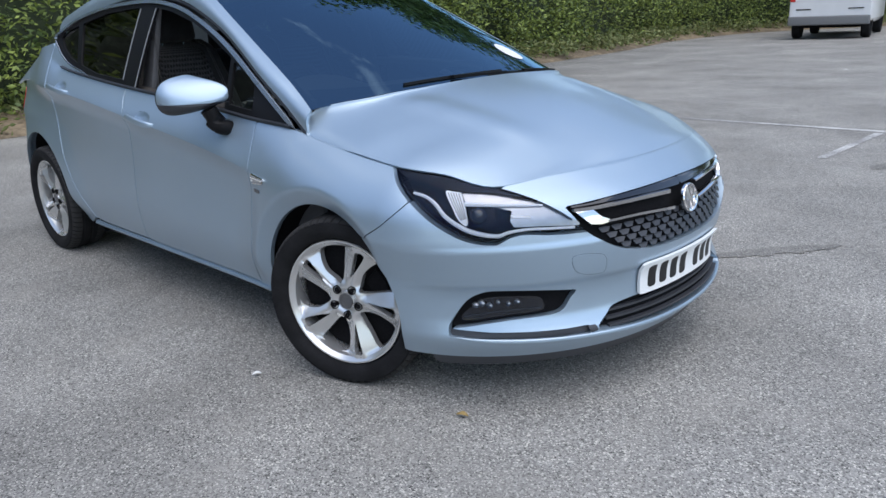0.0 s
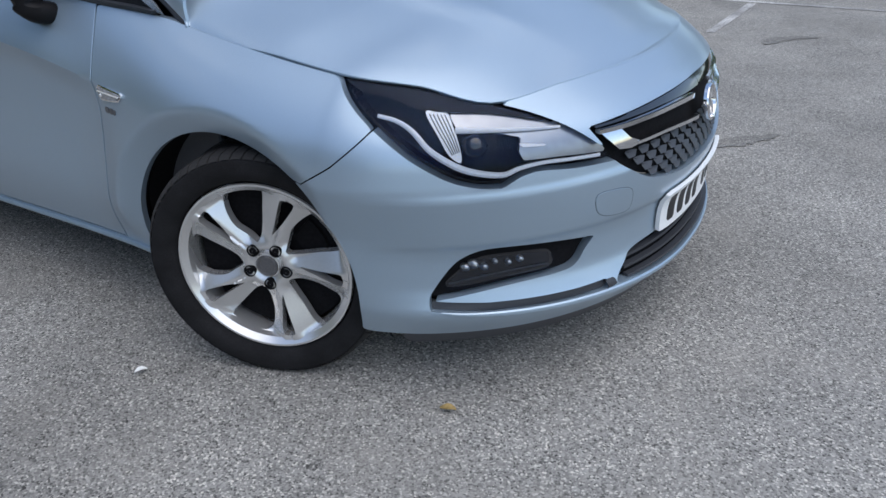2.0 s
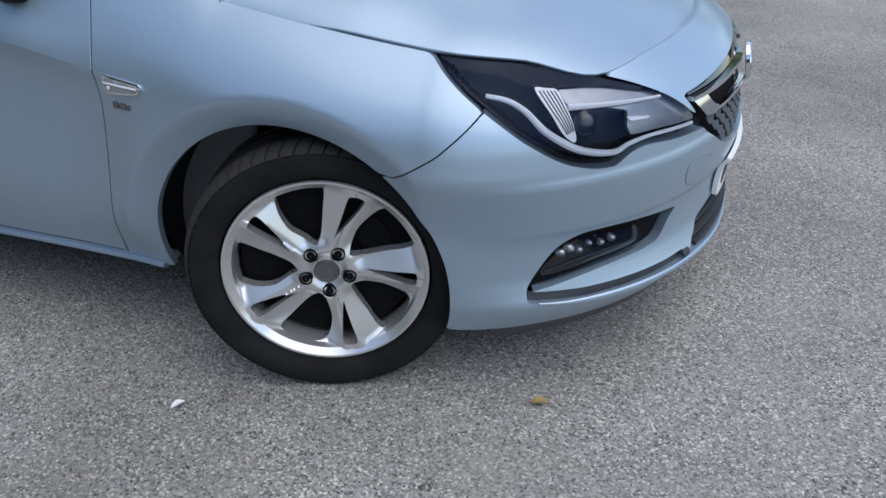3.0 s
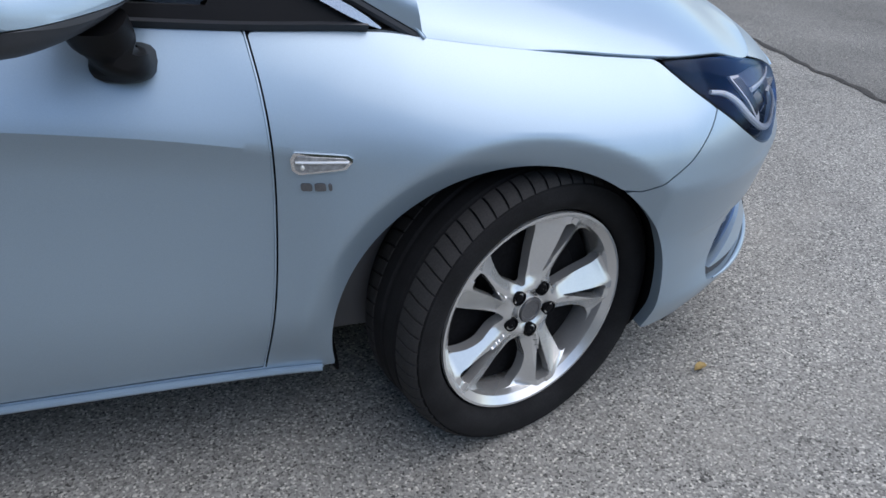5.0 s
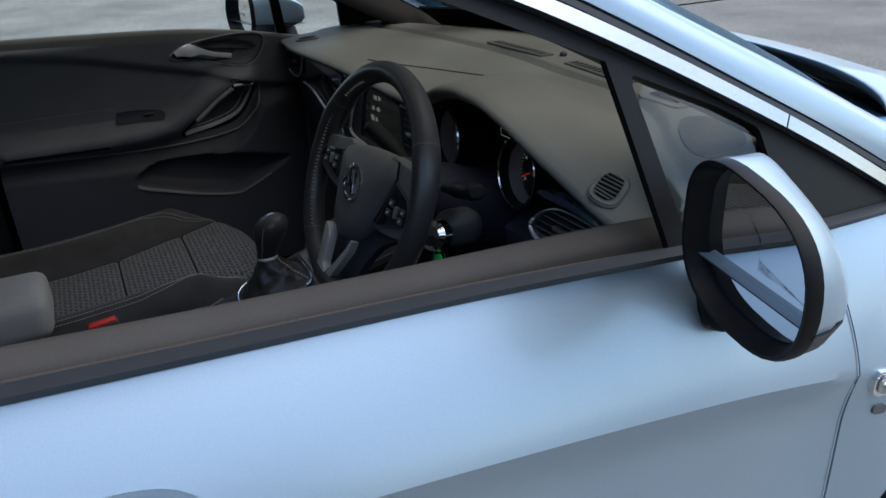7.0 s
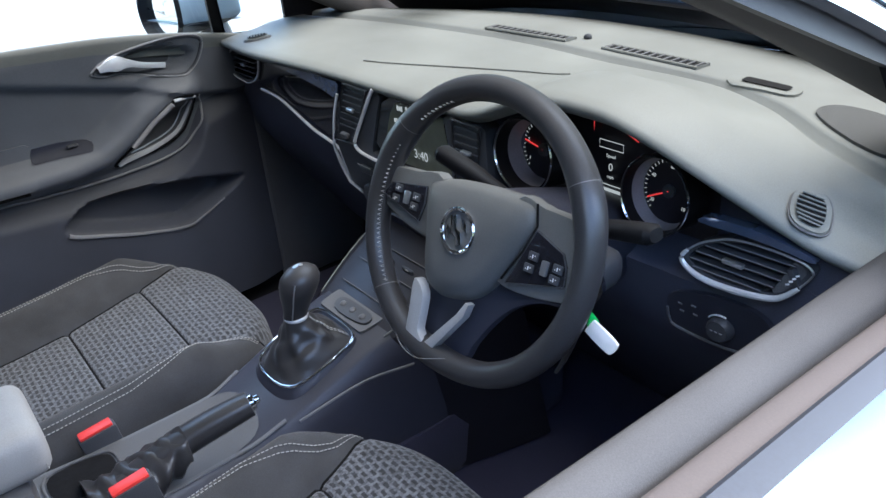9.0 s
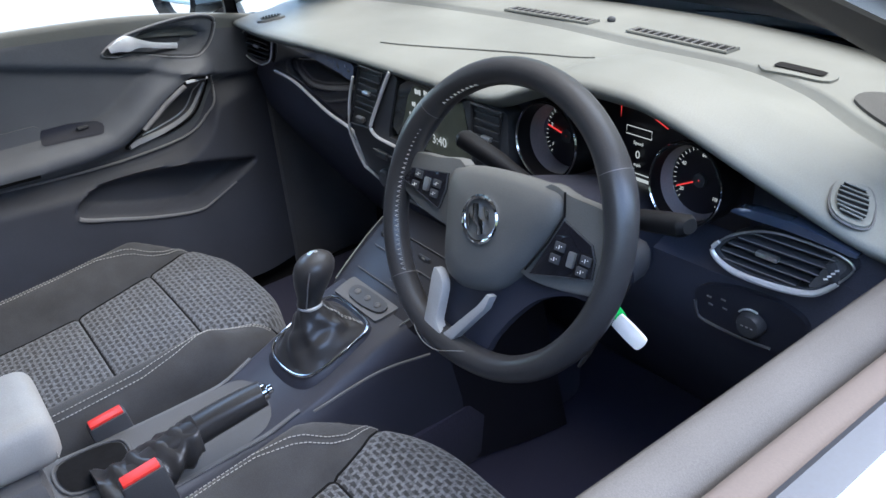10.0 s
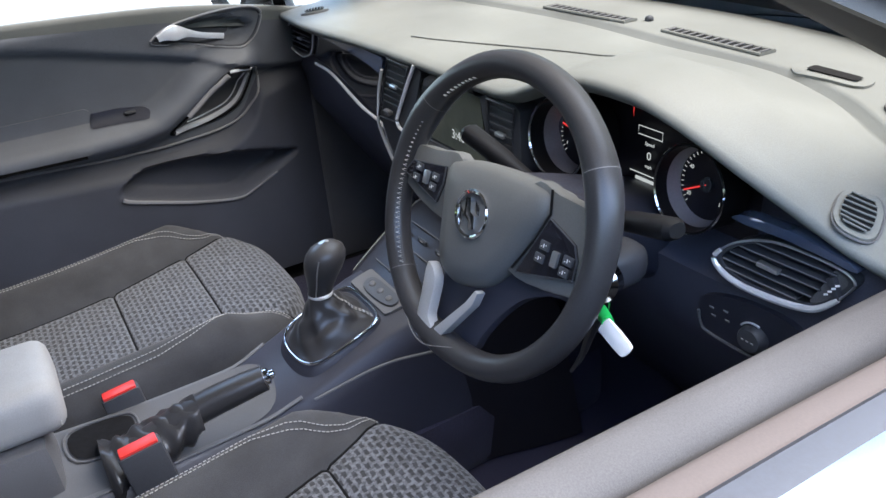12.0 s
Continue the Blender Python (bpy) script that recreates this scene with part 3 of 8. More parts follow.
# headlights
HOUSING = grain(material("headlight_black", (0.004, 0.004, 0.005), 0.35, spec=0.12), 60, 0, spread=0.2)
REFLECTOR = grain(material("dull_reflector", (0.36, 0.375, 0.40), 0.30, 0.8), 60, 0.06, 0.001, 0.12)
BLADE = grain(material("frosted_blade", (0.84, 0.85, 0.86), 0.3, coat=0.4), 200, 0.05, 0.0004, 0.1)
for s in (1, -1):
    o = HEADLIGHT if s == -1 else flip(HEADLIGHT)
    hl = part("headlight", skin(o, [], lambda a, z, off=0.0: girdle(a, z, off - 0.050), 0.012), DARK, car, "clear headlight with a black housing")
    part("rim", skin(o, [[(a + (q[0] - a) * 0.10, z + (q[1] - z) * 0.12) for (a, z), q in zip(o, [tuple(np.mean(o, axis=0))] * len(o))]], lambda a, z, off=0.0: girdle(a, z, off - 0.022), 0.006, 0.0015, 0.026), HOUSING, hl)
    part("lens", skin(o, [], girdle, 0.012, 0.003), LENS, hl)
    cut = lambda pts, n=4, closed=True: [(s * p[0], p[1]) for p in smooth(pts, n, closed)]
    on = lambda pts, off, n=7: [Vector(girdle(s * p[0], p[1], off)) for p in smooth(pts, n)]
    part("brow", skin(cut(((1.148, 0.788), (1.041, 0.776), (0.911, 0.763), (0.725, 0.727), (0.620, 0.697), (0.575, 0.680), (0.640, 0.696), (0.739, 0.716), (0.835, 0.724), (0.915, 0.733), (0.985, 0.753), (1.060, 0.762)), 3), [], lambda a, z, off=0.0: girdle(a, z, off - 0.011), 0.006, 0, 0.008), HOUSING, hl, "black brow inside the lamp")
    part("silver_panel", skin([(s * p[0], p[1]) for p in ((0.843, 0.720), (0.740, 0.717), (0.640, 0.696), (0.575, 0.683), (0.519, 0.655), (0.470, 0.606), (0.602, 0.618), (0.690, 0.622), (0.700, 0.640), (0.690, 0.668), (0.770, 0.688), (0.834, 0.697))], [], lambda a, z, off=0.0: girdle(a, z, off - 0.018), 0.006, 0, 0.010), REFLECTOR, hl, "bright reflector panel")
    part("upper_blade", sweep(on(((0.836, 0.694), (0.720, 0.686), (0.590, 0.6775)), -0.010), ring(8, 0.004, 0.0058), lambda t: 1.15 - 0.6 * t), BLADE, hl)
    drl = [(s * p[0], p[1]) for p in smooth(((0.897, 0.728), (0.868, 0.726), (0.8455, 0.722), (0.840, 0.704), (0.833, 0.668), (0.829, 0.642), (0.8355, 0.6345), (0.858, 0.653), (0.877, 0.688)), 4, True)]
    part("light_blade", skin(drl, [], lambda a, z, off=0.0: girdle(a, z, off - 0.010), 0.004, 0, 0.010), BLADE, hl, "pale daytime running light blade")
    for k in (0.18, 0.36, 0.54, 0.72, 0.9):
        part("blade_line", tube(on(((0.897 - 0.050 * k, 0.7255 - 0.004 * k), (0.877 - 0.036 * k, 0.688 + 0.012 * k), (0.852 - 0.021 * k, 0.650 + 0.006 * k)), -0.0086), 0.0011, 5), PLASTIC, hl)
    part("chrome_line", sweep(on(((1.012, 0.725), (0.965, 0.715), (0.930, 0.696), (0.8986, 0.664), (0.8535, 0.634), (0.818, 0.6175), (0.775, 0.606), (0.737, 0.602), (0.7035, 0.611), (0.647, 0.615), (0.575, 0.611), (0.500, 0.606)), -0.008), ring(8, 0.005, 0.0062), lambda t: 0.7 + 0.5 * math.sin(math.pi * min(1, t * 1.25))), BLADE, hl, "pale light guide round the lamp's foot")
    part("projector_hood", skin(cut(((0.826, 0.690), (0.760, 0.686), (0.745, 0.660), (0.752, 0.630), (0.790, 0.618), (0.820, 0.640))), [], lambda a, z, off=0.0: girdle(a, z, off - 0.030), 0.008, 0, 0.012), HOUSING, hl)
    pa, pz = s * 0.800, 0.656
    pn = (Vector(girdle(pa, pz, 0.0)) - Vector(girdle(pa, pz, -0.05))).normalized()
    part("projector", lathe([(0.029, 0.0), (0.029, 0.014), (0.0255, 0.019), (0.022, 0.024), (0.014, 0.029), (0.001, 0.031)], 24), GLOSS, hl, matrix=Matrix.Translation(Vector(girdle(pa, pz, -0.040))) @ pn.to_track_quat("Z", "Y").to_matrix().to_4x4())
    part("reflector_patch", skin([(s * p[0], p[1]) for p in ((0.700, 0.658), (0.640, 0.650), (0.625, 0.645), (0.690, 0.650))], [], lambda a, z, off=0.0: girdle(a, z, off - 0.013), 0.004, 0, 0.005), BLADE, hl)

# wings
for s in (-1, 1):
    f = side(s)
    gap_f = [(-0.476, 0.886), (-0.462, 0.80), (-0.457, 0.714), (-0.462, 0.60), (-0.480, 0.44), (-0.517, 0.253)]
    w_out = [(x, float(belt(x))) for x in np.linspace(-0.476, 0.238, 30)]
    w_out += [(A0 + X0 + a, z) for a, z in reversed(HEADLIGHT[I_SEAM:])]
    w_out += [(0.29, 0.628), (0.200, 0.572)] + arch(-0.042, 0.345, 53, 190, 60) + [(-0.420, 0.235), (-0.517, 0.240), (-0.517, 0.253)] + [tuple(p) for p in reversed(smooth(gap_f, 6))][1:]
    wing_f = (lambda sg: lambda x, z, off=0.0: girdle(sg * (A0 + X0 - np.asarray(x, float)), z, off))(s)
    wing = part("front_wing", skin(over_crease(w_out), [], creased(wing_f), 0.010, GAP, 0.016), PAINT, car)
    side_lamp = [(-0.432, 0.700), (-0.425, 0.711), (-0.340, 0.700), (-0.330, 0.693), (-0.345, 0.678), (-0.420, 0.672), (-0.430, 0.678)]
    lamp = part("side_indicator", skin(side_lamp, [], lambda x, z, o=0.0: f(x, z, o + 0.006), 0.005, 0, 0.008), CHROME, car, "clear wedge-shaped side indicator with a chrome rim")
    sl = np.array(side_lamp)
    ctr = sl.mean(0)
    inner = lambda k, m: [tuple(ctr + (q - ctr) * np.array((k, m))) for q in sl]
    part("lens", skin(inner(0.88, 0.74), [], lambda x, z, o=0.0: f(x, z, o + 0.0085), 0.004, 0, 0.002), LAMP_GREY, lamp, "grey indicator lens")
    x0_, x1_ = sl[:, 0].min() + 0.008, sl[:, 0].max() - 0.010
    part("light_bar", tube([Vector(f(x, ctr[1] + 0.004 - 0.05 * (x - ctr[0]), 0.0105)) for x in np.linspace(x0_, x1_, 8)], 0.0024, 6), AMBER, lamp)
    part("bulb", moved(pod(0.004, 0.003, 0.005), Matrix.Translation(Vector(f(x0_ + 0.010, ctr[1] - 0.004, 0.010)))), AMBER, lamp)
    for k, (bx, bw) in enumerate(((-0.410, 0.018), (-0.388, 0.018), (-0.372, 0.006))):
        part("badge_letter", skin([(bx - bw / 2, 0.642), (bx + bw / 2, 0.642), (bx + bw / 2, 0.655), (bx - bw / 2, 0.655)], [], lambda x, z, o=0.0: f(x, z, o + 0.003), 0.004, 0, 0.003), HUB_GREY, car)

# bonnet: from its edge on the sheet up to a spine
TOP_A = np.r_[np.linspace(0.0, A0, 34), A0 + np.linspace(0.012, X0 + 0.186, 30)]
edge_z = np.where(TOP_A < -NOSE_TOP[-1][0], nose_edge(np.clip(TOP_A, 0, -NOSE_TOP[-1][0])), belt(np.minimum(X0 - (TOP_A - A0), 0.6)))
EDGE = girdle(-TOP_A, edge_z)
spine_x = pch([-0.19, -0.12, 0.10, 0.24, 0.44, 0.58, 0.64, 0.69], [-0.02, 0.04, 0.24, 0.36, 0.50, 0.62, 0.66, 0.69])
spine_z = pch([-0.02, 0.15, 0.35, 0.55, 0.65, 0.69], [0.992, 0.956, 0.900, 0.825, 0.778, 0.752])


rear_x = pch([0.0, 0.3, 0.518, 0.61, 0.66, 0.70, 0.735, 0.755, 0.778], [-0.02, -0.030, -0.068, -0.115, -0.165, -0.212, -0.232, -0.215, -0.184])


def bonnet_row(e):
    """From the right edge to the left one, over the spine."""
    sx = float(spine_x(e[0]))
    rear = float(sstep(0.10, -0.186, e[0])) if e[0] < 0.10 else 0.0
    sz = float(spine_z(sx + (float(rear_x(0.0)) - sx) * rear))
    k = float(np.interp(e[0], [-0.19, -0.08, 0.05, 0.2, 0.35, 0.5, 0.69], [0.66, 0.50, 0.32, 0.22, 0.15, 0.08, 0.0]))
    tau = float(np.interp(e[0], [-0.19, 0.1, 0.4], [0.055, 0.075, 0.08]))
    half = []
    for i in range(29):
        t = (i / 28) ** 1.8
        g = k * (1 - math.exp(-t / tau)) + (1 - k) * (1 - (1 - t) ** 1.85)
        x = e[0] + (sx - e[0]) * (1 - (1 - t) ** 2)
        y = e[1] * (1 - t)
        x = x + (float(rear_x(abs(y))) - x) * rear
        z = e[2] + (sz - e[2]) * g
        ridge = 0.30 + 0.20 * np.clip((0.7 - x) / 0.9, 0, 1)
        fade = float(1 - sstep(0.30, 0.62, x)) * float(sstep(-0.10, 0.08, x))
        z += 0.010 * fade * (1 - sstep(0.0, 0.10, abs(abs(y) - ridge))) + 0.004 * fade * sstep(ridge, ridge + 0.02, abs(y))
        half.append((x, y, z))
    return half + [(x, -y, z) for x, y, z in reversed(half[:-1])]


bonnet = part("bonnet", rows_bm([bonnet_row(e) for e in EDGE]), PAINT, car, smooth=50)
bonnet_lip = bonnet.modifiers.new("thickness", "SOLIDIFY")
bonnet_lip.thickness, bonnet_lip.offset = 0.008, 1.0

# black seam beds under the panel gaps
part("seam_bed", skin([(-2.42, 0.26), (-1.2, 0.26), (-0.55, 0.26), (-0.44, 0.26)] + arch(-0.042, 0.375, 180, 62, 30) + [(0.34, 0.70), (0.24, 0.770)] + [(x, float(belt(x)) - 0.012) for x in np.linspace(0.2, -2.42, 40)], [], lambda x, z, o=0.0: girdle(-(A0 + X0 - np.asarray(x, float)), z, o - 0.013), 0.025), DARK, car)
part("seam_bed", skin([(-2.42, 0.26), (-1.2, 0.26), (-0.55, 0.26), (-0.44, 0.26)] + arch(-0.042, 0.375, 180, 62, 30) + [(0.34, 0.70), (0.24, 0.770)] + [(x, float(belt(x)) - 0.012) for x in np.linspace(0.2, -2.42, 40)], [], lambda x, z, o=0.0: girdle(A0 + X0 - np.asarray(x, float), z, o - 0.013), 0.025), DARK, car)

# windows' outline on the side sheet
DLO_TOP = [(-0.262, 0.868), (-0.512, 1.012), (-0.818, 1.166), (-1.095, 1.268), (-1.32, 1.322), (-1.57, 1.344), (-1.95, 1.330), (-2.25, 1.280), (-2.445, 1.200)]


GAP_B = [(-1.552, 0.974), (-1.515, 0.915), (-1.480, 0.855), (-1.484, 0.62), (-1.500, 0.258)]
GAP_C = [(-2.436, 1.178), (-2.448, 1.10), (-2.435, 1.03), (-2.410, 0.95), (-2.375, 0.78), (-2.310, 0.58), (-2.190, 0.375), (-2.115, 0.268)]
dlo_top = pch([-p[0] for p in DLO_TOP], [p[1] for p in DLO_TOP])


def sill_line(x):
    """The lower edge of the windows, kicked up at the rear."""
    return max(float(belt(x)), float(shoulder(x))) if x < -1.8 else float(belt(x))



HANDLE_BOWL = [(p[0], p[1] - 0.10 * p[0]) for p in ring(28, 0.064, 0.029, 2.3)]
bowl_at = lambda x, z: over_crease([(x + 0.012 + p[0], z + 0.006 + p[1]) for p in HANDLE_BOWL])


def handle(parent, x, z, s, f):
    """A pull handle over its scooped recess."""
    y0 = float(half_width(x, z))
    cx, cz = x + 0.012, z + 0.006
    bowl = lambda a, b, off=0.0: f(a, b, off - 0.001 - 0.0105 * (1 - sstep(0.25, 1.0, np.hypot((np.asarray(a) - cx) / 0.066, (np.asarray(b) - cz) / 0.030))))
    part("handle_recess", skin([(cx + p[0] * 1.03, cz + p[1] * 1.03) for p in HANDLE_BOWL], [], bowl, 0.007), PAINT, parent, smooth=60)
    path = [(x - 0.112, s * (y0 + 0.006), z + 0.010), (x - 0.09, s * (y0 + 0.022), z + 0.012), (x - 0.03, s * (y0 + 0.030), z + 0.006), (x + 0.05, s * (y0 + 0.028), z - 0.006), (x + 0.092, s * (y0 + 0.016), z - 0.012), (x + 0.112, s * (y0 - 0.002), z - 0.016)]
    part("door_handle", sweep(smooth(path, 6), ring(14, 0.008, 0.017, 2.6), lambda t: 0.55 + 0.45 * math.sin(math.pi * min(1, max(0, t)) ** 0.8)), PAINT, parent, "body-coloured pull handle")


for s in (-1, 1):
    f = side(s)
    # front door
    xs = np.linspace(-0.476, -1.552, 40)
    out = [(x, float(belt(x))) for x in xs] + [tuple(p) for p in smooth(GAP_B, 6)][1:] + [(x, 0.253) for x in np.linspace(-1.4, -0.6, 5)] + [tuple(p) for p in reversed(smooth(gap_f, 6))]
    door = part("front_door", skin(over_crease(out), [bowl_at(-1.30, 0.845)], creased(f), 0.011, GAP, 0.016), PAINT, car)
    handle(door, -1.30, 0.845, s, f)
    # rear door
    xs = np.linspace(-1.552, -2.436, 36)
    out = [(x, sill_line(x)) for x in xs] + [tuple(p) for p in smooth(GAP_C, 6)][1:] + [(x, 0.258) for x in np.linspace(-2.0, -1.6, 4)] + [tuple(p) for p in reversed(smooth(GAP_B, 6))]
    rdoor = part("rear_door", skin(over_crease(out), [bowl_at(-2.215, 0.95)], creased(f), 0.011, GAP, 0.016), PAINT, car)
    handle(rdoor, -2.215, 0.95, s, f)
    for gap_pts, owner in ((GAP_B, rdoor), (GAP_C, rdoor), (gap_f, door)):
        part("shut_edge", tube([Vector(f(p[0] + (0.0035 if owner is rdoor and gap_pts is GAP_C else -0.0035), p[1], -0.0004)) for p in smooth(gap_pts, 8)], 0.0019, 6), PAINT, owner)
    # sill with a bright edge
    xs = np.linspace(-0.41, -2.14, 40)
    part("sill", skin([(x, 0.2515) for x in xs] + [(-2.18, 0.228), (-0.40, 0.228)], [], f, 0.012, 0.0006, 0.05), PAINT, car)
    part("sill_edge", sweep([Vector(f(x, 0.236, 0.004)) for x in xs], ring(8, 0.009, 0.0075)), PAINT, car)
    # rear quarter
    q_out = [tuple(p) for p in smooth(GAP_C, 6)] + [(-2.23, 0.22)] + arch(AXLE_R - 0.02, 0.392, 8, 192, 44) + [(-3.05, 0.21), (-3.38, 0.24), (-3.40, 0.5), (-3.36, 0.8), (-3.20, 0.98), (-2.80, 1.12)]
    quarter = part("rear_quarter", skin(q_out, [], f, 0.02, GAP, 0.016), PAINT, car)
    part("tail_light", skin([(-3.335, 0.90), (-3.350, 0.91), (-3.385, 0.86), (-3.38, 0.74), (-3.345, 0.80)], [], lambda x, z, o=0.0: f(x, z, o + 0.005), 0.02, 0, 0.01), RED, car, "red tail light")
    # window frames, black, with their openings
    belt_in = lambda x: float(belt(x)) + 0.030
    arc_top = [(x, float(dlo_top(-x))) for x in np.linspace(-0.30, -2.43, 60)]
    frame_out = arc_top + [(-2.440, 1.195)] + [(x, sill_line(x) - 0.014) for x in np.linspace(-2.425, -0.272, 60)]
    gl_q = [(-0.525, belt_in(-0.525)), (-0.686, belt_in(-0.686)), (-0.720, 1.094), (-0.60, 1.042), (-0.545, 1.012)]
    gl_f = [(-0.707, float(belt(-0.707)) - 0.007), (-0.9, float(belt(-0.9)) - 0.007), (-1.1, float(belt(-1.1)) - 0.007), (-1.29, float(belt(-1.29)) - 0.007), (-1.470, float(belt(-1.47)) - 0.007), (-1.462, 1.20), (-1.455, 1.317), (-1.32, 1.298), (-1.095, 1.244), (-0.95, 1.194), (-0.746, 1.108)]
    gl_r = [(-1.62, belt_in(-1.62)), (-1.9, sill_line(-1.9) + 0.026), (-2.10, sill_line(-2.10) + 0.026), (-2.190, 1.266), (-1.95, 1.308), (-1.70, 1.322), (-1.61, 1.322)]
    gl_c = [(-2.145, sill_line(-2.145) + 0.026), (-2.25, 1.102), (-2.33, 1.146), (-2.385, 1.196), (-2.375, 1.226), (-2.230, 1.258)]
    fr = part("window_frame", skin(frame_out, [gl_q, gl_f, gl_r, gl_c], lambda x, z, o=0.0: f(x, z, o - 0.006), 0.009, 0, 0.011), FRAME, car, "black window surround")
    part("quarter_glass", skin(gl_q, [], lambda x, z, o=0.0: f(x, z, o - 0.014), 0.03), GLASS, fr)
    part("rear_door_glass", skin(gl_r, [], lambda x, z, o=0.0: f(x, z, o - 0.014), 0.04), PRIVACY, fr)
    part("rear_quarter_glass", skin(gl_c, [], lambda x, z, o=0.0: f(x, z, o - 0.014), 0.04), PRIVACY, fr)
    if s == 1:
        part("door_glass", skin(gl_f, [], lambda x, z, o=0.0: f(x, z, o - 0.016), 0.04), GLASS, fr)
    # pale tubes painted as glints along the black window channels
    for pts in (((-1.474, 0.972), (-1.466, 1.20), (-1.459, 1.315)), ((-1.606, 1.005), (-1.604, 1.318))):
        part("window_channel", tube([Vector(f(p[0], p[1], -0.004)) for p in smooth(pts, 6)], 0.0028, 6), CHANNEL_GLINT, fr)
    # weather strip along the belt, double lipped
    bx = np.linspace(-0.285, -2.30, 60)
    part("weather_strip", sweep([Vector(f(x, float(belt(x)) + 0.007, -0.001)) for x in bx], [(-0.008, -0.007), (0.006, -0.006), (0.008, 0.0), (0.003, 0.005), (-0.018, 0.005)] if s == -1 else [(0.008, -0.007), (-0.006, -0.006), (-0.008, 0.0), (-0.003, 0.005), (0.018, 0.005)]), SEAL, fr)
    # bright strip along the top of the windows
    dl = [p for p in smooth(DLO_TOP, 10)]
    strip = [(-0.009, -0.006), (0.007, -0.006), (0.009, 0.0), (0.007, 0.006), (-0.009, 0.006)]
    for a, b in ((0, 10), (10, len(dl))):
        pth = [Vector(f(p[0], p[1] + 0.004, 0.003)) for p in dl[a:b + 1]]
        if a == 0:
            pth[-1] = pth[-1].lerp(pth[-2], 0.08)
        part("bright_strip", sweep(pth, strip, (lambda t: min(1.0, 0.15 + 6 * t)) if a == 0 else None, up=(0, s * 0.9, 0.4)), BRIGHT, fr, "bright metal window trim")

    tailp = [Vector(f(x, sill_line(x) + 0.004, 0.002)) for x in np.linspace(-2.432, -1.60, 40)]
    part("bright_strip", sweep(tailp, ring(8, 0.004, 0.005), lambda t: 1.0 - 0.75 * t), BRIGHT, fr, "bright metal window trim")

# roof rails, roof, screen
RAIL_LOW = [(-0.192, -0.776, 0.857), (-0.36, -0.752, 0.957), (-0.52, -0.731, 1.043), (-0.818, -0.672, 1.196), (-1.095, -0.631, 1.298), (-1.32, -0.607, 1.352), (-1.57, -0.598, 1.374), (-1.95, -0.596, 1.361), (-2.25, -0.600, 1.316), (-2.60, -0.600, 1.238), (-2.80, -0.598, 1.205)]
RAIL_TOP = [(-0.206, -0.742, 0.935), (-0.30, -0.716, 0.982), (-0.40, -0.696, 1.035), (-0.60, -0.661, 1.133), (-0.85, -0.618, 1.255), (-1.10, -0.575, 1.371), (-1.35, -0.552, 1.428), (-1.60, -0.548, 1.444), (-2.0, -0.545, 1.432), (-2.40, -0.535, 1.392), (-2.86, -0.515, 1.315)]
n_rail = 60
low_c, top_c = along(smooth(RAIL_LOW, 12), np.linspace(0, 1, n_rail)), along(smooth(RAIL_TOP, 12), np.linspace(0, 1, n_rail))


def rail(off=0.0):
    rows = []
    for a, b in zip(low_c, top_c):
        r = []
        for j in range(9):
            t = j / 8
            p = a + (b - a) * t
            bulge = (0.012 - off) * math.sin(math.pi * t) - off * 0.6
            r.append((p[0], p[1] - bulge, p[2] + bulge * 0.8))
        rows.append(r)
    return rows


def mirror_y(rows):
    return [[(x, -y, z) for x, y, z in r] for r in rows]


for m in (rail(), mirror_y(rail())):
    part("roof_rail", thick(rows_bm(m), 0.008), PAINT, car, smooth=60)
for s in (1, -1):
    gut = [Vector((p[0] + 0.004, s * (p[1] + 0.006), p[2] - 0.012)) for p in low_c]
    part("door_seal", tube(gut, 0.009, 8), SEAL, car)
glass_c = [p for p in smooth(RAIL_TOP, 12) if p[0] > -1.13]
GEDGE = along(glass_c, np.linspace(0, 1, 24))
HEAD_C = [(-0.075, 0.982), (-0.35, 1.118), (-0.65, 1.257), (-0.90, 1.360), (-1.06, 1.416)]
hc = along(smooth(HEAD_C, 10), np.linspace(0, 1, 24))


def screen(off=0.0, n=28):
    rows = []
    for e, c in zip(GEDGE, hc):
        r = []
        for j in range(n + 1):
            t = -1 + 2 * j / n
            q = abs(t) ** 2.3
            r.append((c[0] + (e[0] - c[0]) * q, -e[1] * t, c[1] + (e[2] - c[1]) * q - off))
        rows.append(r)
    return rows


# blue sheen and dark tint colour the glass for the sky it mirrors
part("windscreen", rows_bm(screen()), pane("windscreen_glass", (0.065, 0.095, 0.135), 2.5, sheen=(0.50, 0.76, 1.0)), car, "windscreen with the sky's blue put into its gloss")
roof_c = pch([-2.86, -2.4, -2.0, -1.6, -1.35, -1.06], [1.335, 1.425, 1.468, 1.480, 1.470, 1.420])
roof_e = along([p for p in smooth(RAIL_TOP, 12) if p[0] < -1.05], np.linspace(0, 1, 30))


def roof_rows(off=0.0, y_in=0.0):
    rows = []
    for i, e in enumerate(roof_e):
        x0 = -1.06 - (2.86 - 1.06) * i / 29
        cz = float(roof_c(x0))
        rows.append([(x0 + (e[0] - x0) * t * t, e[1] * t * -1 * (1 - y_in), cz + (e[2] - cz) * abs(t) ** 2.4 - off) for t in np.linspace(-1, 1, 21)])
    return rows


part("roof", thick(rows_bm(roof_rows()), 0.006), PAINT, car, smooth=60)
part("headliner", thick(rows_bm(roof_rows(0.045)), 0.012), grain(material("headliner_cloth", (0.30, 0.30, 0.29), 0.9), 500, 0.3, 0.001, 0.1), car, smooth=60)
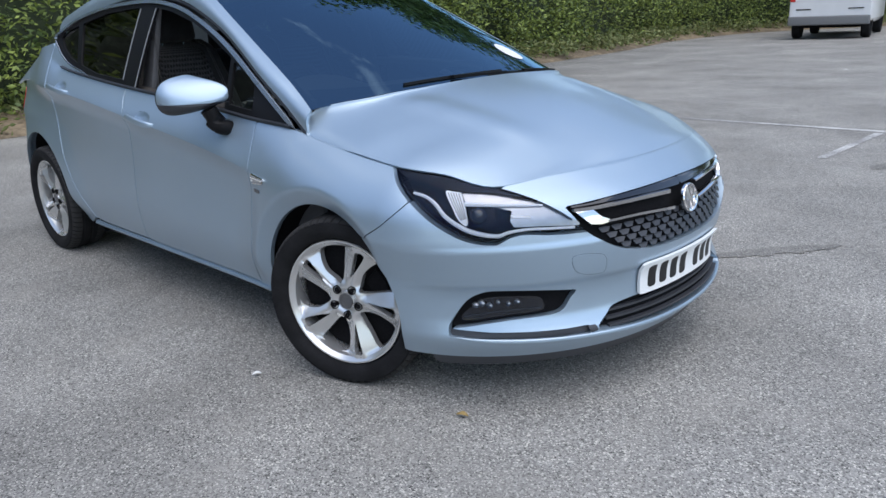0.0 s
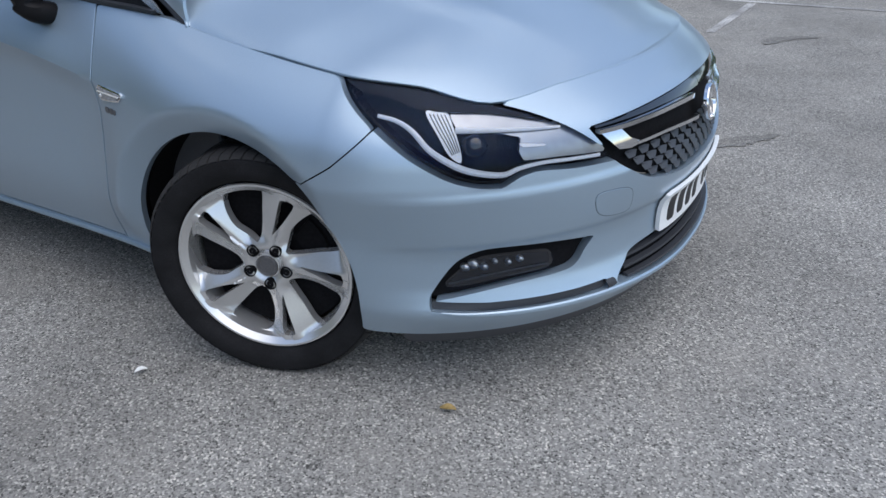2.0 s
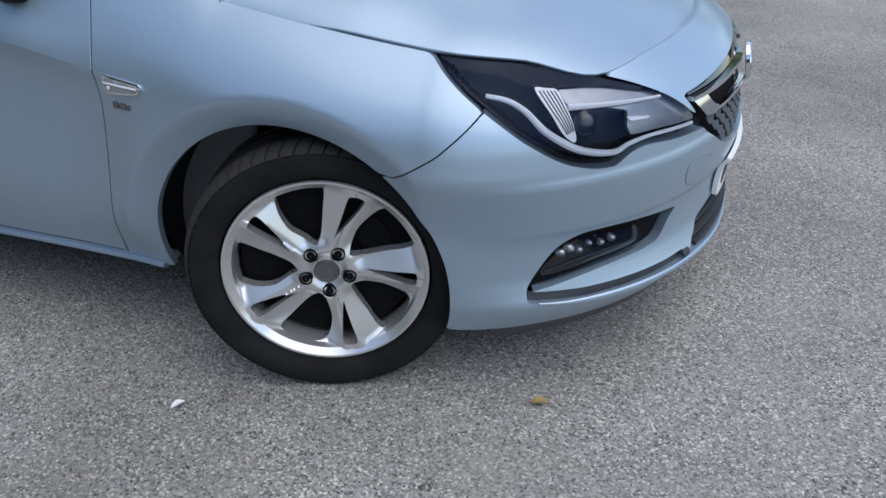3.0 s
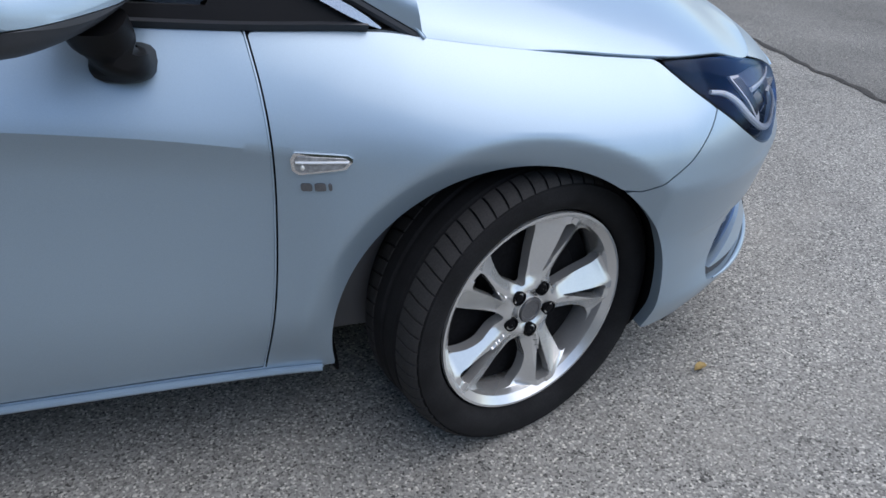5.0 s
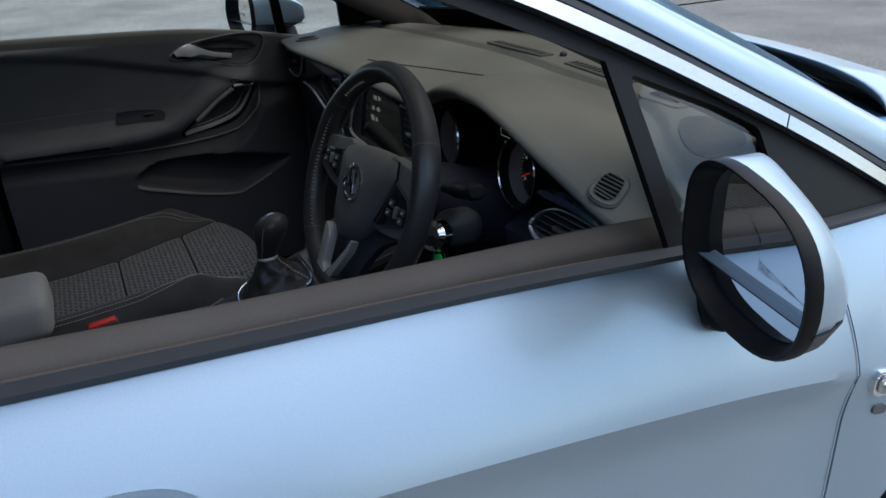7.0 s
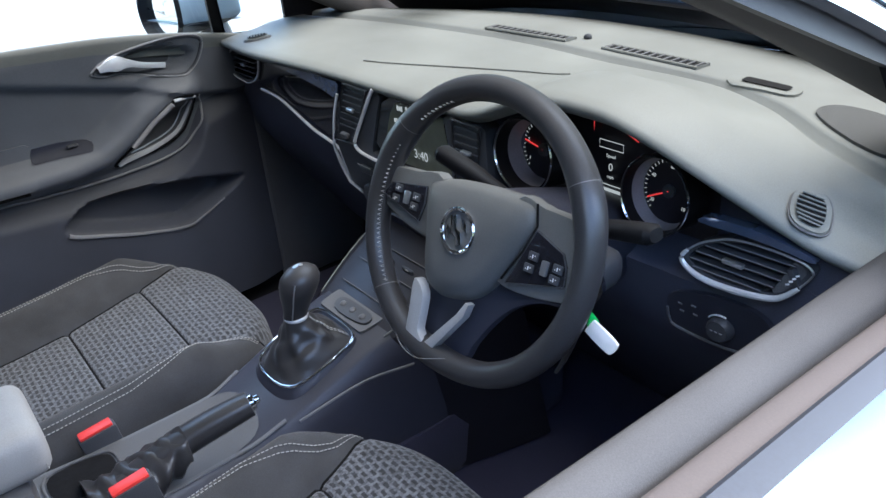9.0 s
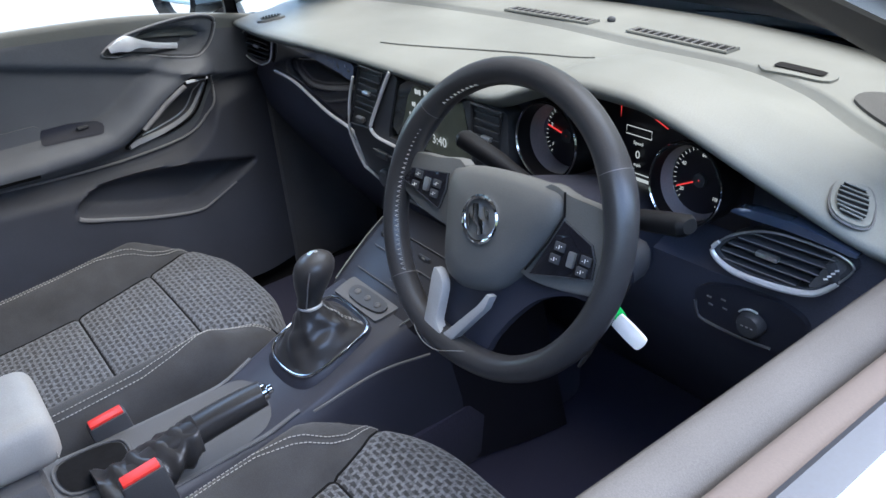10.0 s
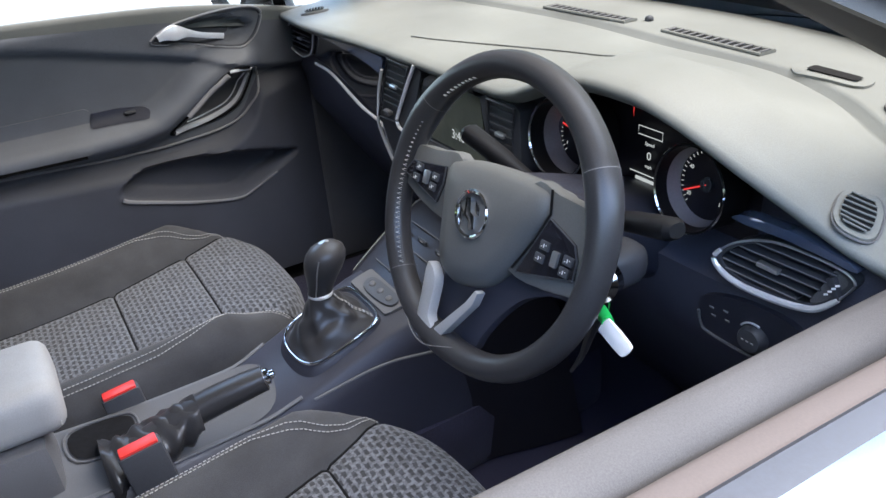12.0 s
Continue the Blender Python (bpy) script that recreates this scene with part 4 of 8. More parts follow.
# rear screen, tailgate and rear bumper
back_rows = []
for zz, xx, wd in ((1.315, -2.86, 0.515), (1.22, -2.98, 0.56), (1.10, -3.12, 0.62), (0.99, -3.24, 0.68)):
    back_rows.append([(xx - 0.06 * (1 - (abs(t)) ** 2), wd * t, zz + 0.02 * (1 - t * t)) for t in np.linspace(-1, 1, 15)])
part("rear_screen", rows_bm(back_rows), PRIVACY, car)
gate = []
for zz, xx in ((0.99, -3.235), (0.90, -3.33), (0.75, -3.36), (0.60, -3.365), (0.50, -3.37), (0.40, -3.36), (0.28, -3.33), (0.22, -3.30)):
    wd = float(half_width(xx, zz)) + 0.002
    gate.append([(xx - 0.10 * (1 - abs(t) ** 3), wd * t, zz) for t in np.linspace(-1, 1, 21)])
part("tailgate", thick(rows_bm(gate), 0.01), PAINT, car, smooth=60)
for s in (1, -1):
    cp = [[(x, s * y, z) for x, y, z in r] for r in ([(-2.47, 0.655, 1.155), (-2.62, 0.64, 1.20), (-2.82, 0.60, 1.205), (-2.87, 0.52, 1.31)], [(-2.50, 0.69, 1.08), (-2.75, 0.70, 1.08), (-3.0, 0.68, 1.06), (-3.2, 0.68, 1.0)])]
    part("rear_pillar", thick(rows_bm(cp), 0.012), GLOSS, car)
    part("rear_pillar_foot", thick(rows_bm([[(x, s * y, z) for x, y, z in r] for r in ([(-2.45, 0.70, 1.12), (-2.75, 0.705, 1.09), (-3.0, 0.69, 1.07), (-3.22, 0.68, 0.995)], [(-2.42, 0.80, 1.0), (-2.75, 0.795, 0.98), (-3.0, 0.78, 0.97), (-3.22, 0.74, 0.94)])]), 0.01), PAINT, car)

# underside, liners and floor
part("underbody", box(3.55, 1.30, 0.05, 0.02, 2, (-1.30, 0, 0.235)), DARK, car)
for s in (-1, 1):
    part("floor_edge", box(1.66, 0.2, 0.05, 0.01, 1, (-1.28, s * 0.72, 0.235)), DARK, car)
    for cx in (-0.042, AXLE_R - 0.02):
        lr = 0.366 if cx > -1 else 0.412
        prof = [(cx + lr * math.cos(radians(a)), 0.297 + lr * math.sin(radians(a))) for a in range(-24, 205, 6)]
        part("arch_liner", thick(rows_bm([[(x, s * min(y, float(half_width(x, z)) - 0.050), z) for x, z in prof] for y in (0.846, 0.78, 0.70, 0.56)]), 0.006), DARK, car)
        part("arch_liner_back", rows_bm([[(x, s * 0.56, z) for x, z in prof], [(x, s * 0.56, 0.12) for x, z in prof]]), DARK, car)
part("firewall", thick(rows_bm([[(-0.16, y, z) for y in np.linspace(-0.72, 0.72, 7)] for z in (0.25, 0.55, 0.83)]), 0.012), DARK, car)

# cowl and wipers
cowl_rows = []
for t in np.linspace(-1, 1, 31):
    q = abs(t)
    b = Vector((-0.02 + (-0.19 + 0.02) * q ** 2.2, -0.66 * t, 0.978 - 0.038 * q ** 2))
    g = Vector((-0.10 - 0.21 * q ** 2.3, -0.655 * t, 0.985 + 0.002 * q))
    cowl_rows.append([b, b + Vector((-0.01, 0, -0.030)), (b + g) / 2 + Vector((0, 0, -0.034)), g + Vector((0, 0, -0.012)), g + Vector((-0.02, 0, 0.003))])
part("cowl", thick(rows_bm(cowl_rows), 0.006), FRAME, car, "black plastic scuttle at the foot of the windscreen", smooth=60)


def screen_at(u, v, lift):
    """A place on the windscreen: u across (-1 right, 1 left), v up."""
    e, c = along(GEDGE, v), along(hc, v)
    q = abs(u) ** 2.3
    return Vector((c[0] + (e[0] - c[0]) * q, -e[1] * u, c[1] + (e[2] - c[1]) * q + lift))


for u0, u1, v0, v1 in ((-0.50, 0.24, 0.026, 0.026), (0.10, 0.86, 0.008, 0.004)):
    wiper = part("wiper", sweep([screen_at(u0 + (u1 - u0) * t, v0 + (v1 - v0) * t, 0.006) for t in np.linspace(0, 1, 16)], [(-0.005, -0.006), (0.005, -0.006), (0.003, 0.004), (-0.003, 0.004)]), FRAME, car, "black wiper blade")
    part("wiper_arm", sweep([screen_at(u0 + (u1 - u0) * t, v0 + (v1 - v0) * t - 0.035 * t, 0.015 - 0.004 * t) for t in np.linspace(0.42, 1.0, 10)], [(-0.007, -0.004), (0.007, -0.004), (0.007, 0.006), (-0.007, 0.006)]), FRAME, wiper)
disc = []
for r in (0.0, 0.5, 1.0):
    disc.append([screen_at(0.68 + 0.10 * r * math.cos(a), 0.19 + 0.072 * r * math.sin(a), 0.003) for a in np.linspace(0, 2 * math.pi, 25)[:-1]])
part("screen_sticker", rows_bm(disc, True), WHITE, car, "round white paper sticker on the windscreen")

# wheels
def wheel(x, s, steer):
    """A five twin-spoke alloy wheel with its tyre; local z points out of the car."""
    m = pose(x, s * 0.775, HUB_Z, 0, 0, steer) @ pose(0, 0, 0, s * -90, 0, 0)
    k_r = 0.932
    w = part("wheel", lathe([(r * k_r, h) for r, h in ((0.060, -0.03), (0.235, -0.10), (0.232, -0.02), (0.214, 0.03), (0.221, 0.070), (0.236, 0.083), (0.2415, 0.083), (0.2435, 0.078), (0.2405, 0.070), (0.239, 0.0), (0.239, -0.10))], 72), ALLOY, car, "silver five twin-spoke alloy wheel with a low-profile tyre", matrix=m)
    part("tyre", lathe([(0.228, -0.092), (0.262, -0.112), (0.288, -0.109), (0.2945, -0.098), (0.2985, -0.085), (0.3000, -0.062), (0.301, -0.058), (0.301, -0.050), (0.3058, -0.046), (0.3062, -0.018), (0.301, -0.014), (0.301, -0.004), (0.3062, 0.0), (0.3060, 0.030), (0.301, 0.034), (0.301, 0.042), (0.3000, 0.046), (0.2992, 0.068), (0.2945, 0.088), (0.289, 0.0985), (0.266, 0.104), (0.245, 0.097), (0.2345, 0.084), (0.231, 0.076)], 96), RUBBER, w, "black low-profile tyre", matrix=pose(0, 0, 0) @ Matrix.Diagonal((0.9955, 0.9955, 1, 1)))
    lug = None
    for i in range(62):
        for zz in (0.056, -0.073):
            a = 2 * math.pi * (i + (0.5 if zz < 0 else 0)) / 62
            mm = Matrix.Rotation(a, 4, "Z") @ Matrix.Diagonal((1, 1, 1 if zz > 0 else -1, 1))
            if lug is None:
                rows = []
                for rr, z in ((0.3000, 0.0445), (0.3066, 0.0450), (0.3064, 0.058), (0.3052, 0.070), (0.3022, 0.082), (0.2955, 0.093), (0.2915, 0.096)):
                    sh = 4.2 * max(0.0, z - 0.045) ** 1.6
                    rows.append([(q * math.cos(b + sh), q * math.sin(b + sh), z) for b, q in ((-0.0450, rr - 0.008), (-0.0432, rr), (0, rr), (0.0432, rr), (0.0450, rr - 0.008))])
                lug = part("tread_block", rows_bm(rows), TREAD, w, matrix=mm)
            else:
                twin(lug, w, mm)
    part("brake_disc", lathe([(0.07, -0.02), (0.07, 0.004), (0.150, 0.004), (0.150, -0.016), (0.08, -0.016)], 48), IRON, w)
    part("caliper", moved(prism([(0.155 * math.cos(a), 0.155 * math.sin(a)) for a in np.linspace(-0.5, 0.5, 9)] + [(0.085 * math.cos(a), 0.085 * math.sin(a)) for a in np.linspace(0.5, -0.5, 9)], 0.05, 0.006), pose(0, 0, -0.03, 0, 0, 20)), DARK, w)
    # added dark disc in place of shade behind the spoke openings
    part("wheel_shade_disc", lathe([(0.001, 0.010), (0.196, 0.010), (0.206, -0.02), (0.215, -0.06)], 48), DARK, w)
    pol = lambda r, a: (r * math.cos(radians(a)), r * math.sin(radians(a)))
    gap = -4.0                                           # slot between twin blades centred on th = 0
    big = ((0.066, 40), (0.075, 31), (0.10, 25), (0.15, 21.5), (0.193, 20.0), (0.2055, 23), (0.2070, 36), (0.2050, 48), (0.194, 53), (0.165, 56.5), (0.130, 58.5), (0.104, 56), (0.078, 49))
    slim = ((0.066, 12.5), (0.080, 9.0), (0.11, 5.8), (0.15, 4.6), (0.192, 4.0), (0.201, 2.0), (0.202, -4.0), (0.193, -6.4), (0.15, -4.2), (0.12, -0.6), (0.090, 6.0))
    holes = []
    for i in range(5):
        holes.append([tuple(p) for p in smooth([pol(r, a + gap + 72 * i) for r, a in big], 5, True)])
        holes.append([tuple(p) for p in smooth([pol(r, a + gap + 72 * i) for r, a in slim], 4, True)])

    def face(x, y, off=0.0):
        r, th = np.hypot(x, y), (np.degrees(np.arctan2(y, x)) - gap + 36) % 72 - 36
        z = 0.064 + 0.013 * sstep(0.06, 0.215, r)
        out = sstep(0.050, 0.085, r) * (1 - 0.72 * sstep(0.196, 0.2225, r))
        arc = np.radians(1.0) * r
        broad = -0.50 * np.clip(th - 4.5, 0, 18) * arc
        rib = -0.004 - 0.62 * np.clip(-6.0 - th, 0, 12) * arc
        z = z + out * np.where(th > 0, broad, rib) - 0.010 * (1 - sstep(0.030, 0.052, r))
        return np.stack([x + 0 * r, y + 0 * r, z + off], axis=-1)
    part("spoke_disc", skin([pol(0.2225, a) for a in np.linspace(0, 360, 73)[:-1]], holes, face, 0.0036, 0, 0.024), ALLOY, w, smooth=16, matrix=Matrix.Diagonal((0.985, 0.985, 1, 1)))
    hub = part("hub", lathe([(0.033, 0.030), (0.0335, 0.058), (0.0315, 0.0625), (0.029, 0.063), (0.028, 0.057), (0.001, 0.057)], 40), ALLOY, w)
    part("hub_cap", lathe([(0.0275, 0.050), (0.0275, 0.064), (0.0255, 0.067), (0.021, 0.0665), (0.020, 0.0645), (0.001, 0.0645)], 36), HUB_GREY, w, "grey hub cap")
    # bolt and cup near-black; the bolt hole's shade is in their colour
    nut = None
    for i in range(5):
        a = radians(72 * i - 15)
        mm = Matrix.Translation((0.0510 * math.cos(a), 0.0510 * math.sin(a), 0.0650)) @ Matrix.Diagonal((1.10, 1.10, 1, 1))
        if nut is None:
            nut = part("wheel_bolt", lathe([(0.0140, -0.01), (0.0140, 0.0025), (0.0125, 0.003), (0.0115, -0.004), (0.008, -0.004), (0.008, 0.0015), (0.001, 0.002)], 18), DARK, w, matrix=mm)
        else:
            twin(nut, w, mm)
    part("valve", tube([(0.198, 0.03, 0.035), (0.196, 0.034, 0.056)], 0.004, 8), RUBBER, w)
    return w


STEER = 19.0
for x, s, st in ((-0.003, -1, STEER), (0.0, 1, STEER), (AXLE_R, -1, 0), (AXLE_R, 1, 0)):
    wheel(x, s, st)

# door mirrors
def door_mirror(s):
    cx, cy, cz = -0.766, s * 0.941, 0.985
    yaw = s * 12.0
    base = Matrix.Translation((cx, cy, cz)) @ pose(0, 0, 0, 0, 0, yaw)

    def shell(keep_low, split=-0.030):
        rows = []
        n = 40
        for j in range(13):
            rho = math.cos(math.pi / 2 * j / 12)
            fwd = 0.128 * math.sin(math.pi / 2 * j / 12) ** 0.9
            r = []
            for i in range(n):
                a = 2 * math.pi * i / n
                c, sn = math.cos(a), math.sin(a)
                y = 0.087 * math.copysign(abs(c) ** 0.72, c) * rho ** 0.8
                z = (0.069 if sn > 0 else 0.075) * math.copysign(abs(sn) ** 0.78, sn) * (1 - (fwd / 0.1285) ** 1.15) ** (0.60 if sn > 0 else 0.50)
                z += 0.015 * (y * s * -1 / 0.087) * (1 if sn > 0 else 0.3) - 0.012 * fwd / 0.128 + 0.035 * (fwd / 0.128) * (y * s * -1 / 0.087) * (1 if sn > 0 else 0.2)
                z = max(z, split) if not keep_low else min(z, split)
                r.append((fwd, y - s * 0.128 * (fwd / 0.128) ** 1.9, z))
            rows.append(r)
        return rows_bm(rows, True)
    mir = part("door_mirror", shell(False), PAINT, car, "door mirror in body colour over a black base", matrix=base)
    part("lower_shell", shell(True, -0.0315), PLASTIC, mir)
    rim_o = [(0.087 * math.copysign(abs(c) ** 0.72, c), (0.069 if sn > 0 else 0.075) * math.copysign(abs(sn) ** 0.78, sn)) for c, sn in ((math.cos(2 * math.pi * i / 40), math.sin(2 * math.pi * i / 40)) for i in range(40))]
    bez = [[(x, a * k, b * k + 0.015 * (a * s * -1 / 0.087) * (1 if b > 0 else 0.3)) for a, b in rim_o] for x, k in ((0.002, 1.0), (-0.008, 1.004), (-0.012, 0.985), (-0.011, 0.945), (0.011, 0.86))]
    part("bezel", rows_bm(bez, True), FRAME, mir)
    part("mirror_glass", rows_bm([[(0.009, a * k, b * k + 0.015 * (a * s * -1 / 0.087) * (1 if b > 0 else 0.3)) for a, b in rim_o] for k in (0.85, 0.4, 0.01)], True), MIRROR, mir, "silvered mirror glass")
    y0 = float(half_width(-0.63, 0.86))
    foot = [(-0.650, s * (y0 - 0.012), 0.852), (-0.658, s * (y0 + 0.030), 0.862), (-0.668, s * (y0 + 0.040), 0.893), (-0.676, s * (y0 + 0.056), 0.930)]
    part("mirror_foot", sweep(smooth(foot, 5), ring(16, 0.046, 0.030, 3.0), lambda t: 0.95 + 0.10 * t ** 2), FRAME, car, "black mirror foot")


for s in (-1, 1):
    door_mirror(s)

# ---- the cabin ----
def cloth(name, dark, light, w, h):
    """Woven seat cloth: staggered light threads on a dark ground."""
    m = material(name, dark, 0.9, sheen=0.15)
    n, l = m.node_tree.nodes, m.node_tree.links
    b = n["Principled BSDF"]
    co, mp, br = n.new("ShaderNodeTexCoord"), n.new("ShaderNodeMapping"), n.new("ShaderNodeTexBrick")
    wob = n.new("ShaderNodeTexNoise")
    wob.inputs["Scale"].default_value = 130
    add = n.new("ShaderNodeVectorMath")
    add.operation = "MULTIPLY_ADD"
    add.inputs[1].default_value = (0.0055, 0.0055, 0.0055)
    l.new(co.outputs["Object"], wob.inputs["Vector"])
    l.new(wob.outputs["Color"], add.inputs[0])
    l.new(co.outputs["Object"], add.inputs[2])
    mp.inputs["Rotation"].default_value = (0, 0, radians(90))
    l.new(add.outputs["Vector"], mp.inputs["Vector"])
    l.new(mp.outputs["Vector"], br.inputs["Vector"])
    br.inputs["Scale"].default_value = 1.0
    br.inputs["Brick Width"].default_value, br.inputs["Row Height"].default_value = w, h
    br.inputs["Mortar Size"].default_value, br.inputs["Mortar Smooth"].default_value = 0.0030, 0.45
    br.inputs["Color1"].default_value, br.inputs["Color2"].default_value = (*dark, 1), (*[c * 1.8 for c in dark], 1)
    br.inputs["Mortar"].default_value = (*light, 1)
    no = n.new("ShaderNodeTexNoise")
    no.inputs["Scale"].default_value = 190
    l.new(co.outputs["Object"], no.inputs["Vector"])
    mix = n.new("ShaderNodeMixRGB")
    mix.blend_type = "MULTIPLY"
    mix.inputs["Fac"].default_value = 0.7
    rm = n.new("ShaderNodeMapRange")
    rm.inputs["From Min"].default_value, rm.inputs["From Max"].default_value = 0.35, 0.62
    rm.inputs["To Min"].default_value, rm.inputs["To Max"].default_value = 0.25, 1.3
    l.new(no.outputs["Fac"], rm.inputs["Value"])
    l.new(br.outputs["Color"], mix.inputs["Color1"])
    l.new(rm.outputs["Result"], mix.inputs["Color2"])
    l.new(mix.outputs["Color"], b.inputs["Base Color"])
    bp = n.new("ShaderNodeBump")
    bp.inputs["Strength"].default_value, bp.inputs["Distance"].default_value = 0.5, 0.0012
    l.new(br.outputs["Fac"], bp.inputs["Height"])
    l.new(bp.outputs["Normal"], b.inputs["Normal"])
    return m


CLOTH = cloth("patterned_cloth", (0.017, 0.018, 0.021), (0.105, 0.110, 0.124), 0.0160, 0.0105)
PLAIN = grain(material("plain_cloth", (0.033, 0.034, 0.038), 0.9, sheen=0.1), 900, 0.5, 0.001, 0.3, big=14)
THREAD = grain(material("pale_thread", (0.36, 0.36, 0.355), 0.8), 500, 0.1, 0.0005, 0.15)
VINYL = grain(material("grey_vinyl", (0.285, 0.285, 0.282), 0.6), 700, 0.3, 0.0007, 0.1, big=10)
ICHROME = grain(material("satin_chrome", (0.82, 0.83, 0.85), 0.22, 0.45), 300, 0.02, 0.0003, 0.05)
CONE = grain(material("dial_cone", (0.27, 0.25, 0.26), 0.42, 0.2), 300, 0.05, 0.0003, 0.08)
PAD = grain(material("airbag_grey", (0.092, 0.095, 0.095), 0.50), 850, 0.3, 0.0006, 0.15, 0.06, big=5)
SILVER = grain(material("satin_plastic_silver", (0.42, 0.43, 0.44), 0.28, 0.40), 500, 0.05, 0.0004, 0.06)
SEAM_GREY = grain(material("seam_grey", (0.16, 0.16, 0.16), 0.6), 400, 0.1, 0.0004, 0.1)
FACE = grain(material("dial_face", (0.010, 0.009, 0.013), 0.35), 80, 0, spread=0.1)
DOOR = grain(material("door_plastic", (0.104, 0.112, 0.128), 0.50), 850, 0.35, 0.0008, 0.16, 0.06, big=5)
DOOR_LOW = grain(material("door_plastic_dark", (0.056, 0.060, 0.076), 0.50), 850, 0.35, 0.0008, 0.16, 0.06, big=5)
PILLAR = grain(material("pillar_plastic", (0.039, 0.035, 0.034), 0.6, spec=0.3), 850, 0.35, 0.0008, 0.2, 0.06, big=5)
# pale grey that paints the highlight along rounded door trim edges
EDGE_HIGHLIGHT = grain(material("edge_highlight_grey", (0.24, 0.24, 0.25), 0.45), 400, 0.1, 0.0004, 0.1)
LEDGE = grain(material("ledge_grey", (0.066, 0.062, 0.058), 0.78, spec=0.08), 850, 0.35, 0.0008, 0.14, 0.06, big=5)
SILL_RUBBER = grain(material("sunned_rubber", (0.078, 0.064, 0.056), 0.72, spec=0.2), 500, 0.2, 0.0006, 0.1, 0.1)
TRAY = grain(material("console_grey", (0.094, 0.096, 0.103), 0.65, spec=0.25), 850, 0.25, 0.0006, 0.12, 0.06, big=6)
CONSOLE = grain(material("console_black", (0.024, 0.026, 0.038), 0.42, spec=0.5), 850, 0.35, 0.0008, 0.2, 0.06, big=5)
FASCIA = grain(material("fascia_navy", (0.062, 0.066, 0.092), 0.55, spec=0.3), 850, 0.35, 0.0008, 0.2, 0.06, big=5)
LCD = grain(material("screen_off", (0.030, 0.033, 0.032), 0.12, coat=0.6), 40, 0, spread=0.15)
LCD_LIT = grain(material("screen_olive", (0.085, 0.092, 0.066), 0.15, coat=0.6), 40, 0, spread=0.15)


def glow(name, color, strength):
    m = bpy.data.materials.new(name)
    m.use_nodes = True
    b = m.node_tree.nodes["Principled BSDF"]
    b.inputs["Base Color"].default_value = (0, 0, 0, 1)
    b.inputs["Emission Color"].default_value, b.inputs["Emission Strength"].default_value = (*color, 1), strength
    return m


LIT_RED, LIT_WHITE = glow("lit_red", (1.0, 0.06, 0.06), 0.10), glow("lit_white", (0.8, 0.86, 0.85), 0.07)


def words(body, size, mat, parent, matrix, name="text"):
    c = bpy.data.curves.new("text", "FONT")
    c.body, c.size, c.align_x, c.align_y, c.extrude = body, size, "CENTER", "CENTER", 0.0002
    tmp = bpy.data.objects.new("text", c)
    scene.collection.objects.link(tmp)
    me = bpy.data.meshes.new_from_object(tmp.evaluated_get(bpy.context.evaluated_depsgraph_get()))
    bpy.data.objects.remove(tmp)
    me.materials.clear()
    me.materials.append(mat)
    ob = new(name, me)
    ob.parent, ob.matrix_basis = parent, matrix
    return ob


def stitches(path, parent, step=0.0065, r=0.00075, lift=0.0016):
    """A row of short pale stitches along a path."""
    p = np.array([tuple(q) for q in path])
    ln = np.linalg.norm(np.diff(p, axis=0), axis=1).sum()
    k = int(ln / step)
    bm = bmesh.new()
    pts = along(p, np.linspace(0, 1, k * 3 + 1))
    for i in range(k):
        a, b = Vector(pts[i * 3]), Vector(pts[i * 3 + 2])
        a.z, b.z = a.z + lift, b.z + lift
        d = (b - a).normalized()
        u = d.cross(Vector((0.1, 0.2, 1))).normalized() * r
        v = d.cross(u).normalized() * r
        vs = [bm.verts.new(q) for q in (a + u, a + v, a - u, a - v, b + u, b + v, b - u, b - v)]
        for j in range(4):
            bm.faces.new((vs[j], vs[(j + 1) % 4], vs[4 + (j + 1) % 4], vs[4 + j]))
    return part("stitching", bm, THREAD, parent, "pale stitching", smooth=0)


# dashboard: a soft top that rises into the hood over the dials
HOOD_Y = -0.367
hood_z = pch([-0.76, -0.66, -0.615, -0.571, -0.530, -0.495, -0.448, -0.393, -0.341, -0.28, -0.22, -0.17, -0.12, 0.2, 0.76],
             [0.887, 0.904, 0.921, 0.940, 0.958, 0.973, 0.990, 1.003, 1.004, 0.996, 0.974, 0.953, 0.943, 0.940, 0.925])
edge_x = pch([-0.76, -0.62, -0.5, -0.367, -0.2, -0.1, 0.2, 0.55, 0.76], [-0.690, -0.708, -0.728, -0.738, -0.735, -0.728, -0.728, -0.735, -0.715])


groove_x = pch([-0.76, -0.573, -0.458, -0.326, -0.134, 0.08, 0.40, 0.76], [-0.630, -0.520, -0.438, -0.391, -0.379, -0.364, -0.392, -0.470])


